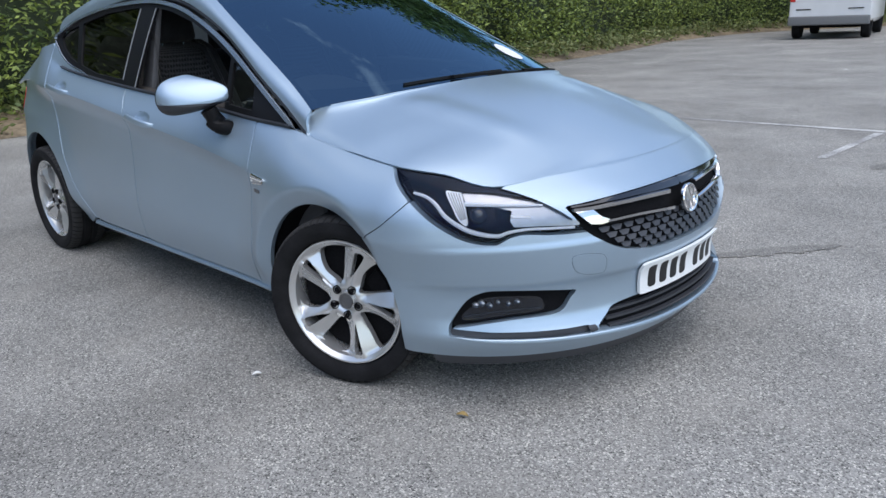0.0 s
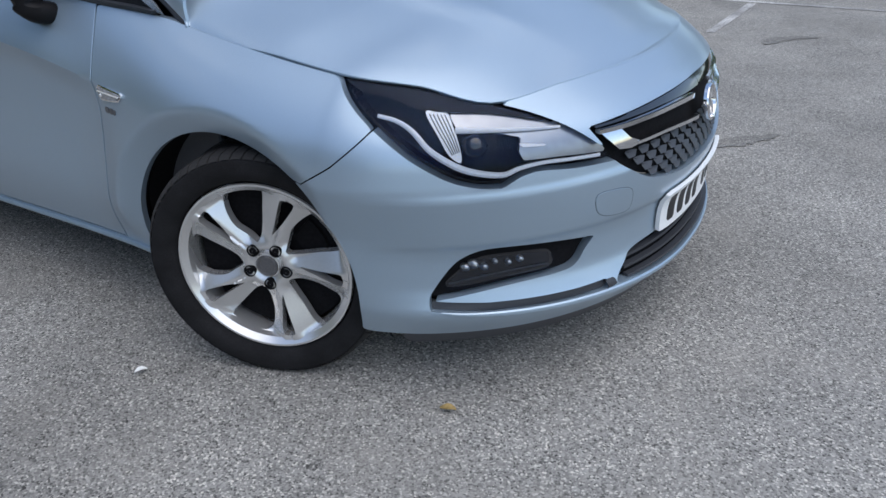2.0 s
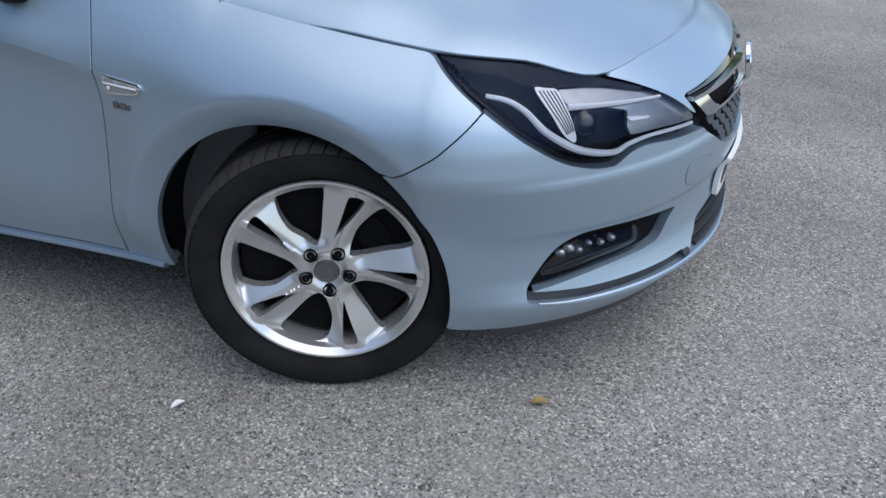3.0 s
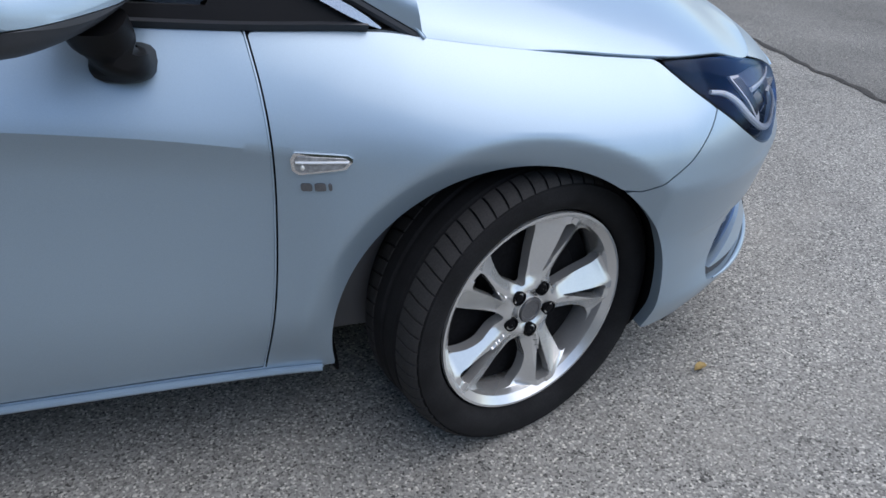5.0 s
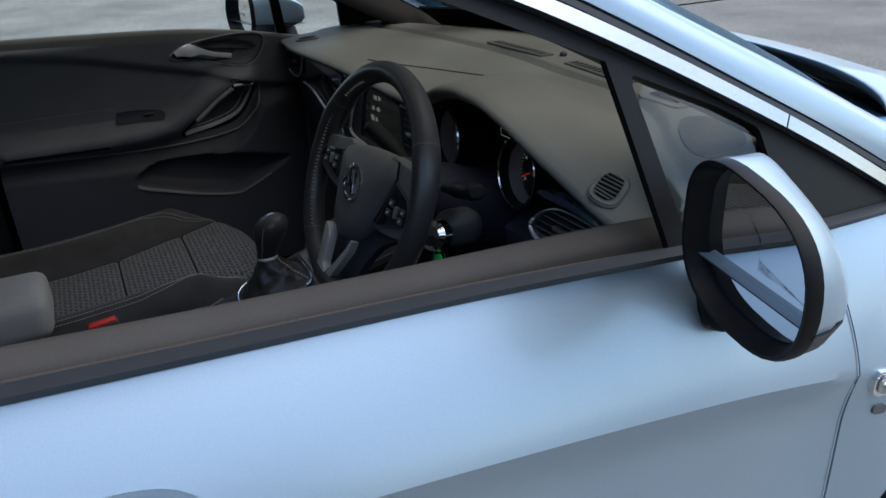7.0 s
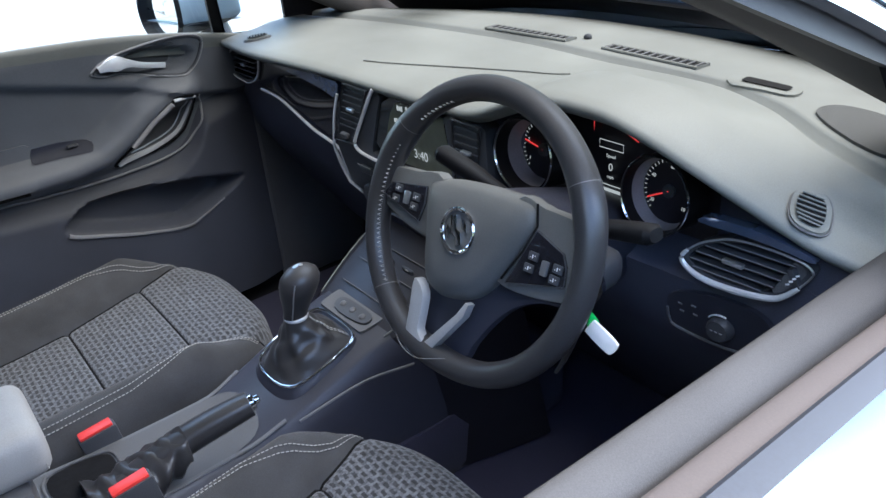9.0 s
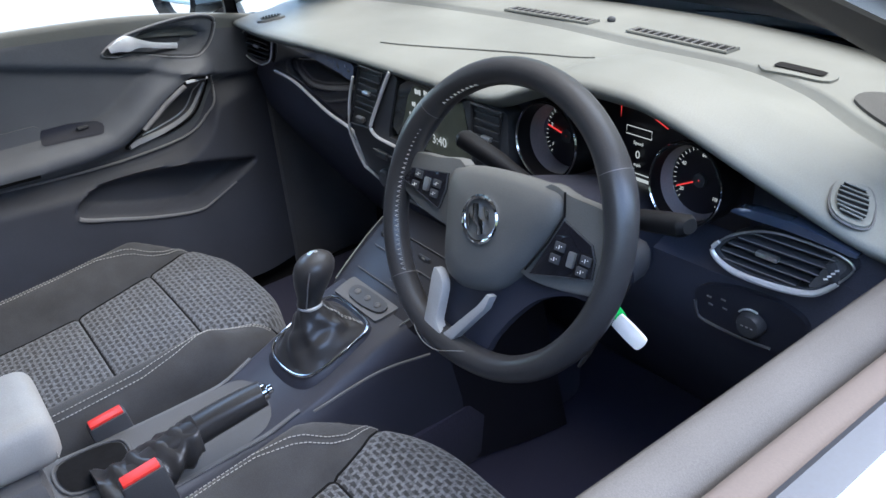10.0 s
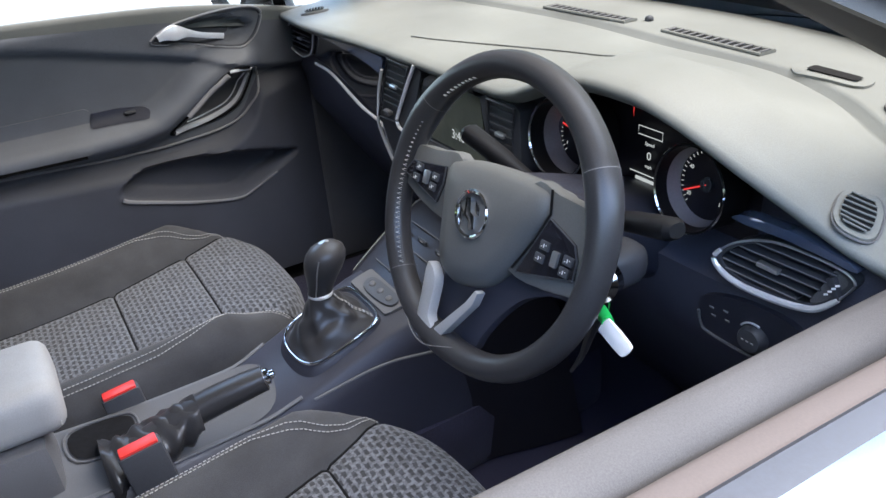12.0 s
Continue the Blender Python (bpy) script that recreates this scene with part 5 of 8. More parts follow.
def dash_section(y):
    ze, xe = float(hood_z(y)), float(edge_x(y))
    q = ze - 0.935
    fore = -0.10 - 0.24 * (abs(y) / 0.75) ** 2.2
    xg = float(groove_x(y))
    x0, x1 = xg - 0.022, xe + 0.030
    at = lambda k: x0 + (x1 - x0) * k
    return [(fore, 0.905), (fore - 0.02, 0.938), (-0.30 - 0.10 * (y / 0.75) ** 2, 0.950), (xg + 0.015, 0.951), (xg + 0.005, 0.948), (xg, 0.938), (xg - 0.009, 0.938), (x0, 0.947 + 0.06 * q),
            (at(0.25), 0.951 + 0.22 * q), (at(0.50), 0.951 + 0.60 * q), (at(0.67), 0.947 + 0.93 * q), (at(0.85), 0.945 + 0.97 * q),
            (x1, ze + 0.006), (xe + 0.008, ze + 0.003), (xe + 0.002, ze - 0.002), (xe + 0.003, ze - 0.008), (xe + 0.02, ze - 0.020)]


dash_rows = []
for y in np.linspace(-0.745, 0.745, 75):
    dash_rows.append([(x, y, z) for x, z in dash_section(y)])
dash = part("dashboard", thick(rows_bm(dash_rows), 0.004), TRIM, car, "grey grained dashboard with a hood over the dials", smooth=70)

# fascia below the edge
def fascia_x(z, y):
    return float(np.interp(z, [0.28, 0.45, 0.62, 0.72, 0.80, 0.90, 1.0], [-0.36, -0.50, -0.62, -0.685, -0.700, -0.698, -0.690])) + 0.02 * (abs(y) / 0.75) ** 2


low_rows = []
for y in np.linspace(-0.745, 0.745, 61):
    zt_ = float(hood_z(y)) - 0.018
    dip = math.exp(-((y - HOOD_Y) / 0.17) ** 4) * 0.080
    low_rows.append([(fascia_x(z, y) + (dip if z > 0.83 else 0.0), y, z) for z in (zt_, zt_ - 0.02, zt_ - 0.045, 0.84, 0.80, 0.76, 0.72, 0.66, 0.60, 0.50, 0.40, 0.28)])
part("fascia", thick(rows_bm(low_rows), 0.006), FASCIA, dash, smooth=50)


def fsheet(y, z, off=0.0):
    y, z = np.asarray(y, float), np.asarray(z, float)
    x = np.interp(z, [0.28, 0.45, 0.62, 0.72, 0.80, 0.90, 1.0], [-0.36, -0.50, -0.62, -0.685, -0.700, -0.698, -0.690]) + 0.02 * (np.abs(y) / 0.75) ** 2
    return np.stack([x - off, y + 0 * z, z + 0 * y], axis=-1)


lift = lambda d: (lambda y, z, off=0.0: fsheet(y, z, off + d))
gloss_o = [(0.206, 0.931), (0.30, 0.934), (0.395, 0.933), (0.50, 0.928), (0.562, 0.920), (0.585, 0.905), (0.603, 0.853), (0.54, 0.850), (0.472, 0.843), (0.40, 0.828), (0.339, 0.813), (0.262, 0.797), (0.246, 0.84), (0.225, 0.895)]
part("gloss_panel", skin(gloss_o, [], lift(0.016), 0.012, 0, 0.016), GLOSS, dash, "gloss black trim panel")
# the sky this strip would mirror is put into its colour
part("sky_tint_band", skin([(0.558, 0.915), (0.50, 0.922), (0.395, 0.927), (0.30, 0.928), (0.214, 0.926), (0.225, 0.893), (0.27, 0.902), (0.35, 0.9095), (0.45, 0.913)], [], lift(0.030), 0.008, 0, 0.013), SKY_TINT_GLOSS, dash, "gloss trim band coloured blue-grey for the reflected sky")
part("chrome_edge", tube([Vector(fsheet(p[0], p[1], 0.020)) for p in smooth([(0.579, 0.842), (0.52, 0.841), (0.468, 0.834), (0.357, 0.805), (0.264, 0.787), (0.258, 0.756), (0.246, 0.731), (0.228, 0.716), (0.169, 0.708)], 6)], 0.0036, 8), ICHROME, dash)


def vent(outline, slats, parent, rim=ICHROME, deep=0.022, tab=True):
    """An air vent: dark box, bright rim, slats across."""
    v = part("air_vent", skin(outline, [], lift(0.002), 0.01), DARK, parent, "air vent with dark slats and a bright rim")
    part("rim", tube([Vector(fsheet(p[0], p[1], deep)) for p in list(outline) + [outline[0]]], 0.0022, 8), rim, v)
    part("frame", skin(outline, [[(np.mean([q[0] for q in outline]) + (a - np.mean([q[0] for q in outline])) * 0.86, np.mean([q[1] for q in outline]) + (b - np.mean([q[1] for q in outline])) * 0.80) for a, b in outline]], lift(deep - 0.003), 0.005, 0, 0.02), PLASTIC, v)
    for (y0, z0), (y1, z1) in slats:
        part("slat", sweep([Vector(fsheet(y0 + (y1 - y0) * t, z0 + (z1 - z0) * t, deep - 0.008)) for t in (0, 0.25, 0.5, 0.75, 1)], [(-0.011, -0.0022), (0.007, -0.0014), (0.007, 0.0014), (-0.011, 0.0022)]), PLASTIC, v)
    if tab:
        (y0, z0), (y1, z1) = slats[len(slats) // 2]
        part("tab", box(0.014, 0.022, 0.007, 0.002, 1, tuple(fsheet((y0 + y1) / 2, (z0 + z1) / 2, deep - 0.004))), SATIN, v)
    return v


vent([tuple(p) for p in smooth([(0.744, 0.880), (0.718, 0.908), (0.62, 0.922), (0.572, 0.914), (0.590, 0.868), (0.631, 0.848), (0.672, 0.843), (0.735, 0.851)], 5, True)], [((0.70, 0.904), (0.595, 0.908)), ((0.715, 0.893), (0.598, 0.896)), ((0.725, 0.881), (0.600, 0.884)), ((0.725, 0.869), (0.605, 0.872)), ((0.715, 0.857), (0.62, 0.860))], dash)
# driver's vent: a wedge with a bright lower rim and a thumb wheel at its narrow end
WEDGE = [tuple(p) for p in smooth([(-0.508, 0.838), (-0.519, 0.855), (-0.535, 0.868), (-0.560, 0.880), (-0.585, 0.885), (-0.621, 0.885), (-0.648, 0.882), (-0.659, 0.875), (-0.657, 0.866), (-0.648, 0.852), (-0.634, 0.836), (-0.620, 0.828), (-0.589, 0.822), (-0.549, 0.820), (-0.523, 0.825)], 4, True)]
wedge = part("air_vent", skin(WEDGE, [], lift(0.000), 0.01), DARK, dash, "wedge-shaped air vent with a bright rim and dark slats")
part("frame", skin(WEDGE, [[(-0.5835 + (a + 0.5835) * 0.90, 0.854 + (b - 0.854) * 0.86) for a, b in WEDGE]], lift(0.012), 0.004, 0, 0.02), PLASTIC, wedge)
w_low = WEDGE[36:] + WEDGE[:4]
part("rim", sweep([Vector(fsheet(p[0], p[1], 0.016)) for p in w_low], ring(8, 0.0030, 0.0036), lambda t: 0.5 + 0.7 * math.sin(math.pi * (0.12 + 0.80 * t))), ICHROME, wedge, "bright lower rim")
part("rim", tube([Vector(fsheet(p[0], p[1], 0.015)) for p in WEDGE[3:38]], 0.0014, 6), SATIN, wedge)
for z0, ya, yb in ((0.873, -0.552, -0.640), (0.862, -0.535, -0.634), (0.851, -0.524, -0.627), (0.840, -0.517, -0.620), (0.830, -0.522, -0.606)):
    sl = part("slat", sweep([Vector(fsheet(ya + (yb - ya) * t, z0, 0.006)) for t in (0, 0.5, 1)], [(-0.011, -0.0024), (0.006, -0.0012), (0.006, 0.0012), (-0.011, 0.0024)]), PLASTIC, wedge)
    part("slat_edge", tube([Vector(fsheet(ya + (yb - ya) * t, z0 + 0.0006, 0.0125)) for t in (0, 0.5, 1)], 0.0006, 6), SEAM_GREY, wedge)
part("tab", moved(box(0.008, 0.026, 0.006, 0.002, 2), pose(*fsheet(-0.571, 0.852, 0.012))), SATIN, wedge)
part("end_plate", skin([(-0.628, 0.830), (-0.645, 0.846), (-0.655, 0.864), (-0.656, 0.875), (-0.645, 0.880), (-0.636, 0.878), (-0.625, 0.850), (-0.617, 0.832)], [], lift(0.010), 0.005, 0, 0.008), TRIM_DARK, wedge)
part("thumb_wheel", moved(box(0.010, 0.008, 0.024, 0.002, 2), pose(*fsheet(-0.641, 0.860, 0.012), -28, 0, 0)), PLASTIC, wedge)
for k in range(4):
    part("bar", moved(box(0.001, 0.004, 0.0018), pose(*fsheet(-0.6365 - 0.003 * k, 0.8535 + 0.0045 * k, 0.0178), -28, 0, 0)), WHITE, wedge, smooth=0)
part("sky_tint_band", skin([(-0.522, 0.893), (-0.528, 0.899), (-0.546, 0.9025), (-0.588, 0.9035), (-0.624, 0.899), (-0.662, 0.892), (-0.660, 0.886), (-0.621, 0.8905), (-0.584, 0.8925), (-0.540, 0.8915)], [], lift(0.018), 0.006, 0, 0.016), SKY_TINT_GLOSS, dash, "gloss trim band coloured blue-grey for the reflected sky")
# centre stack: bezel, screen, vents, buttons
stack_o = [(-0.180, 0.930), (0.200, 0.932), (0.222, 0.885), (0.246, 0.80), (0.236, 0.724), (0.17, 0.672), (-0.14, 0.672), (-0.190, 0.72), (-0.190, 0.80)]
scr_o = [(-0.085, 0.927), (0.084, 0.927), (0.126, 0.815), (-0.115, 0.815)]
stack = part("console_face", skin(stack_o, [scr_o], lift(0.026), 0.012, 0, 0.03), PLASTIC, dash)
part("screen", skin(scr_o, [], lift(0.022), 0.03), LCD, stack, "grey touch screen, unlit")
part("screen_rim", tube([Vector(fsheet(p[0], p[1], 0.030)) for p in smooth([(0.101, 0.935), (0.130, 0.892), (0.163, 0.844), (0.175, 0.820), (0.158, 0.808), (0.109, 0.805), (0.0, 0.801), (-0.12, 0.801)], 5)], 0.0034, 8), ICHROME, stack)
stack_face = lambda y, z, d=0.028: Matrix.Translation(Vector(fsheet(y, z, d))) @ pose(0, 0, 0, 90, 0, -90)
words("3:40", 0.022, LIT_WHITE, stack, stack_face(-0.022, 0.846, 0.0255))
part("screen_page", skin([(-0.080, 0.923), (0.052, 0.923), (0.092, 0.820), (-0.105, 0.820)], [], lift(0.0228), 0.02), LCD_LIT, stack, "dim olive screen page")
for j, (y0, z0, n) in enumerate(((0.034, 0.914, 4), (0.010, 0.916, 3), (0.052, 0.872, 2))):
    for i in range(n):
        for k in range(3 - (i + j) % 2):
            part("bar", box(0.001, 0.0035, 0.0085 - 0.002 * ((i + k) % 2), 0, 1, tuple(fsheet(y0 + 0.009 * i - 0.0055 * k + 0.004, z0 - i * 0.0225, 0.0236))), LIT_WHITE, stack, smooth=0)
for y0, y1 in ((0.196, 0.121), (-0.108, -0.172)):
    lean = 0.45 if y0 > 0 else 0.0
    edge = lambda y, z: y + (0.930 - z) * lean
    o = [(edge(y0, 0.928), 0.928), (edge(y1, 0.928), 0.928), (edge(y1 + 0.008, 0.818), 0.818), (edge(y0, 0.812), 0.812)]
    vent(o, [((edge(y0, z) - 0.006, z), (edge(y1, z) + 0.006, z)) for z in (0.918, 0.906, 0.894, 0.882, 0.870, 0.858, 0.846)], stack, PLASTIC, 0.030)
    part("vent_wheel", box(0.010, 0.022, 0.010, 0.002, 1, tuple(fsheet((edge(y0, 0.828) + edge(y1, 0.828)) / 2, 0.830, 0.032))), TRIM_DARK, stack)
part("bright_edge", tube([Vector(fsheet(p[0], p[1], 0.031)) for p in smooth([(0.218, 0.905), (0.238, 0.860), (0.250, 0.812), (0.253, 0.790)], 5)], 0.0026, 8), ICHROME, stack)
for i in range(6):
    part("button", box(0.012, 0.040, 0.014, 0.003, 1, tuple(fsheet(0.150 - i * 0.052, 0.774, 0.030))), PLASTIC, stack)
    part("button_edge", box(0.002, 0.042, 0.0012, 0, 1, tuple(fsheet(0.150 - i * 0.052, 0.7825, 0.035))), SEAM_GREY, stack, smooth=0)
for i, y in enumerate((0.16, -0.10)):
    part("knob", moved(lathe([(0.001, 0.012), (0.015, 0.0115), (0.018, 0.009), (0.019, 0.0)], 24), pose(*fsheet(y, 0.722, 0.028), 0, -90, 0)), PLASTIC, stack)
part("chrome_edge", tube([Vector(fsheet(p[0], p[1], 0.030)) for p in ((0.256, 0.79), (0.250, 0.755), (0.238, 0.722), (0.172, 0.670), (0.0, 0.664))], 0.0032, 8), ICHROME, stack)
# lower stack that leans back to the gear lever
ls_rows = []
for t in np.linspace(0, 1, 12):
    z, x, w = 0.672 - 0.075 * t, -0.702 - 0.185 * t ** 0.8, 0.150 - 0.048 * t
    ls_rows.append([(x + 0.10, -w - 0.045, 0.29), (x + 0.06, -w - 0.022, z - 0.10), (x + 0.012, -w - 0.008, z - 0.014), (x + 0.003, -w - 0.002, z - 0.002), (x - 0.002, -w + 0.010, z + 0.001), (x - 0.003, 0, z + 0.002), (x - 0.002, w - 0.010, z + 0.001), (x + 0.003, w + 0.002, z - 0.002), (x + 0.012, w + 0.008, z - 0.014), (x + 0.06, w + 0.022, z - 0.10), (x + 0.10, w + 0.045, 0.29)])
part("console_front", thick(rows_bm(ls_rows), 0.004), grain(material("satin_console", (0.014, 0.014, 0.018), 0.34, spec=0.4), 850, 0.3, 0.0006, 0.15), dash, smooth=40)
for sg in (1, -1):
    part("edge_line", tube([Vector((-0.706 - 0.185 * t ** 0.8, sg * (0.143 - 0.048 * t), 0.6755 - 0.075 * t)) for t in np.linspace(0.0, 0.95, 16)], 0.0013, 6), TRIM, dash)
for t in (0.20, 0.42, 0.70):
    part("edge_line", tube([Vector((-0.708 - 0.185 * t ** 0.8, y, 0.6760 - 0.075 * t)) for y in np.linspace(0.105 - 0.04 * t, -0.105 + 0.04 * t, 8)], 0.0010, 6), TRIM_DARK, dash)
for t, n in ((0.31, 4),):
    for i in range(n):
        b = part("button", box(0.005, 0.030, 0.012, 0.002, 1, (-0.704 - 0.185 * t ** 0.8 - 0.001, 0.085 - i * (0.17 / max(1, n - 1)), 0.676 - 0.075 * t)), PLASTIC, dash)
        part("bar", box(0.001, 0.008, 0.002, 0, 1, (-0.704 - 0.185 * t ** 0.8 - 0.004, 0.085 - i * (0.17 / max(1, n - 1)), 0.678 - 0.075 * t)), VINYL, b, smooth=0)
# dash top furniture: demister slots, alarm lamp, speaker, side demister
def top_z(x, y):
    s = dash_section(y)
    return float(np.interp(-x, [-a for a, _ in s[:13]], [b for _, b in s[:13]]))


def tsheet(off0=0.0):
    def f(x, y, off=0.0):
        return np.array([(a, b, top_z(a, b) + off0 + off) for a, b in zip(np.ravel(x), np.ravel(y))])
    return f


for y0, y1 in ((0.222, 0.010), (-0.078, -0.284)):
    o = [(-0.318 - 0.09 * (y0 / 0.75) ** 2, y0), (-0.318 - 0.09 * (y1 / 0.75) ** 2, y1), (-0.345 - 0.12 * (y1 / 0.75) ** 2, y1), (-0.345 - 0.12 * (y0 / 0.75) ** 2, y0)]
    d = part("demister", skin(o, [], tsheet(0.0022), 0.012), DARK, dash, "slotted demister vent")
    part("rim", tube([Vector(q) for q in tsheet(0.002)(*np.array(o + [o[0]]).T)], 0.0032, 8), TRIM, d)
    for k in range(13):
        y = y0 + (y1 - y0) * (k + 0.5) / 13
        xa = -0.320 - 0.10 * (y / 0.75) ** 2
        part("slat", box(0.027, 0.0030, 0.003, 0.0008, 1, (xa - 0.012, y, top_z(xa - 0.012, y) + 0.0035)), TRIM_DARK, d)
part("alarm_lamp", moved(pod(0.008, 0.008, 0.0065), pose(-0.300, -0.004, 0.953)), PLASTIC, dash, "small dark light sensor dome")
o = [tuple(p) for p in smooth([(-0.352, -0.355), (-0.350, -0.40), (-0.362, -0.455), (-0.405, -0.462), (-0.402, -0.40), (-0.388, -0.352)], 5, True)]
tray = part("sensor_tray", skin(o, [], tsheet(0.0035), 0.008, 0, 0.004), TRIM, dash)
part("slot", skin([(-0.364, -0.372), (-0.372, -0.448), (-0.393, -0.450), (-0.388, -0.374)], [], tsheet(0.0055), 0.008), DARK, tray)
o = [tuple(p) for p in smooth([(-0.405, -0.530), (-0.45, -0.520), (-0.52, -0.60), (-0.54, -0.66), (-0.47, -0.66), (-0.415, -0.60)], 5, True)]
part("speaker_grille", skin(o, [], tsheet(0.004), 0.010, 0, 0.004), grain(material("speaker_mesh", (0.055, 0.056, 0.056), 0.6), 1500, 0.8, 0.002, 0.5), dash, "perforated grey speaker grille")
for sgn, yc in ((1, -0.632), (-1, 0.640)):
    cx_, cy_, tilt = -0.668, yc, radians(sgn * 24)
    oval = lambda k, m: [(cx_ + a * k * math.cos(tilt) - b * m * math.sin(tilt), cy_ + a * k * math.sin(tilt) + b * m * math.cos(tilt)) for a, b in ring(28, 0.0290, 0.0205, 2.7)]
    o = oval(1, 1)
    v = part("side_demister", skin(o, [], tsheet(0.004), 0.006, 0, 0.004), TRIM, dash, "oval side window demister")
    part("slot", skin(oval(0.78, 0.72), [], tsheet(0.0062), 0.005), DARK, v)
    for k in range(7):
        u = 0.0192 - k * 0.0064
        wd = 0.0148 * (1 - (abs(u) / 0.0235) ** 2.7) ** (1 / 2.7)
        row = [(cx_ + u * math.cos(tilt) - b * math.sin(tilt), cy_ + u * math.sin(tilt) + b * math.cos(tilt)) for b in np.linspace(-wd, wd, 5)]
        part("slat", tube([Vector(q) for q in tsheet(0.0072)(*np.array(row).T)], 0.0011, 6, up=(1, 0, 0.2)), TRIM, v)
    part("gap", tube([Vector(q) for q in tsheet(0.0012)(*np.array(oval(1.05, 1.05) + oval(1.05, 1.05)[:1]).T)], 0.0013, 6), TRIM_DARK, v)
seam = [Vector((x, y, top_z(x, y) + 0.0015)) for x, y in smooth([(-0.657, 0.225), (-0.640, 0.16), (-0.585, 0.02), (-0.545, -0.09), (-0.520, -0.16)], 6)]
part("seam_line", tube(seam, 0.0012, 6), TRIM, dash)

# dials
cluster = part("dial_housing", skin([(-0.16, 0.945), (-0.25, 0.968), (-0.36, 0.972), (-0.46, 0.955), (-0.515, 0.925), (-0.52, 0.835), (-0.16, 0.825)], [], lambda y, z, off=0.0: np.stack([-0.640 - 0.06 * (0.95 - np.asarray(z, float)) - off + 0 * np.asarray(y), np.asarray(y, float), np.asarray(z, float)], axis=-1), 0.02), FACE, car, "dial cluster with red needles")
dial_m = lambda y, z, d=0.0: Matrix.Translation((-0.668 - d, y, z)) @ pose(0, 0, 0, 90, 0, -90) @ pose(0, 0, 0, -6, 0, 0)
for y, nums, ang in ((-0.243, ("1", "2", "3", "4", "5", "6"), 172), (-0.457, ("20", "40", "60", "80", "100"), 200)):
    dm = dial_m(y, 0.896) @ Matrix.Diagonal((1.0, 1.0, 1.0 if y > -0.3 else 0.72, 1.0)) @ Matrix.Diagonal((1.06, 1.03, 1, 1) if y > -0.3 else (0.92, 0.98, 1, 1))
    tub = part("dial", lathe([(0.0425, -0.004), (0.0448, 0.009), (0.0470, 0.022)], 48), CONE, cluster, "round dial in a bright tube", matrix=dm)
    part("collar", lathe([(0.0470, 0.022), (0.0474, 0.0235), (0.0500, 0.043), (0.0525, 0.041), (0.0530, -0.018)], 48), FRAME, tub)
    part("face", lathe([(0.0430, -0.0045), (0.001, -0.0045)], 40), FACE, tub)
    part("rim", lathe([(0.0515, 0.042), (0.0528, 0.0445), (0.0540, 0.042), (0.0528, 0.040)], 48), CHROME, tub)
    for k, t_ in enumerate(nums):
        a = radians(215 - k * 250 / (len(nums) - 1))
        words(t_, 0.0068, LIT_WHITE, tub, pose(0.0315 * math.cos(a), 0.0315 * math.sin(a), -0.0035), "numeral")
    tick = None
    for k in range(31):
        a = radians(225 - k * 9)
        mt = pose(0, 0, -0.004, 0, 0, math.degrees(a)) @ pose(0.0392, 0, 0)
        if tick is None:
            tick = part("tick", box(0.0042, 0.0006, 0.0004), LIT_WHITE, tub, matrix=mt, smooth=0)
        else:
            twin(tick, tub, mt)
    a = radians(ang - 4 if y > -0.3 else ang + 6)
    part("needle", box(0.040, 0.0018, 0.0012), LIT_RED, tub, "red needle", matrix=pose(0, 0, -0.001, 0, 0, math.degrees(a)) @ pose(0.016, 0, 0), smooth=0)
    part("needle_cap", lathe([(0.009, -0.005), (0.009, 0.001), (0.001, 0.002)], 20), PLASTIC, tub)
disp = lambda y, z: Matrix.Translation((-0.6480, y, z)) @ pose(0, 0, 0, 90, 0, -90)
for txt, sz, y, z in (("Speed", 0.0065, -0.350, 0.908), ("0", 0.015, -0.350, 0.892), ("mph", 0.0065, -0.350, 0.878)):
    words(txt, sz, LIT_WHITE, cluster, disp(y, z))
part("bar", box(0.0008, 0.062, 0.0012, 0, 1, (-0.6480, -0.350, 0.866)), LIT_WHITE, cluster, smooth=0)
part("bar", box(0.0008, 0.045, 0.0045, 0, 1, (-0.6480, -0.352, 0.8585)), LIT_WHITE, cluster, smooth=0)
part("icon_box", tube([(-0.648, -0.330, 0.918), (-0.648, -0.370, 0.918), (-0.648, -0.370, 0.929), (-0.648, -0.330, 0.929), (-0.648, -0.330, 0.918)], 0.0006, 6), LIT_WHITE, cluster)
for pts in (((-0.318, 0.935), (-0.318, 0.952), (-0.332, 0.957)), ((-0.372, 0.946), (-0.392, 0.938))):
    part("gauge_arc", tube([(-0.646, y, z) for y, z in pts], 0.0007, 6), LIT_RED, cluster, "red gauge arc")

# steering wheel and column
SW = Matrix.Translation((-0.893, -0.341, 0.882)) @ pose(0, 0, 0, 0, 0, 3.6) @ Matrix(((0, math.sin(radians(20.7)), -math.cos(radians(20.7)), 0), (-1, 0, 0, 0), (0, math.cos(radians(20.7)), math.sin(radians(20.7)), 0), (0, 0, 0, 1)))
rim_rows = []
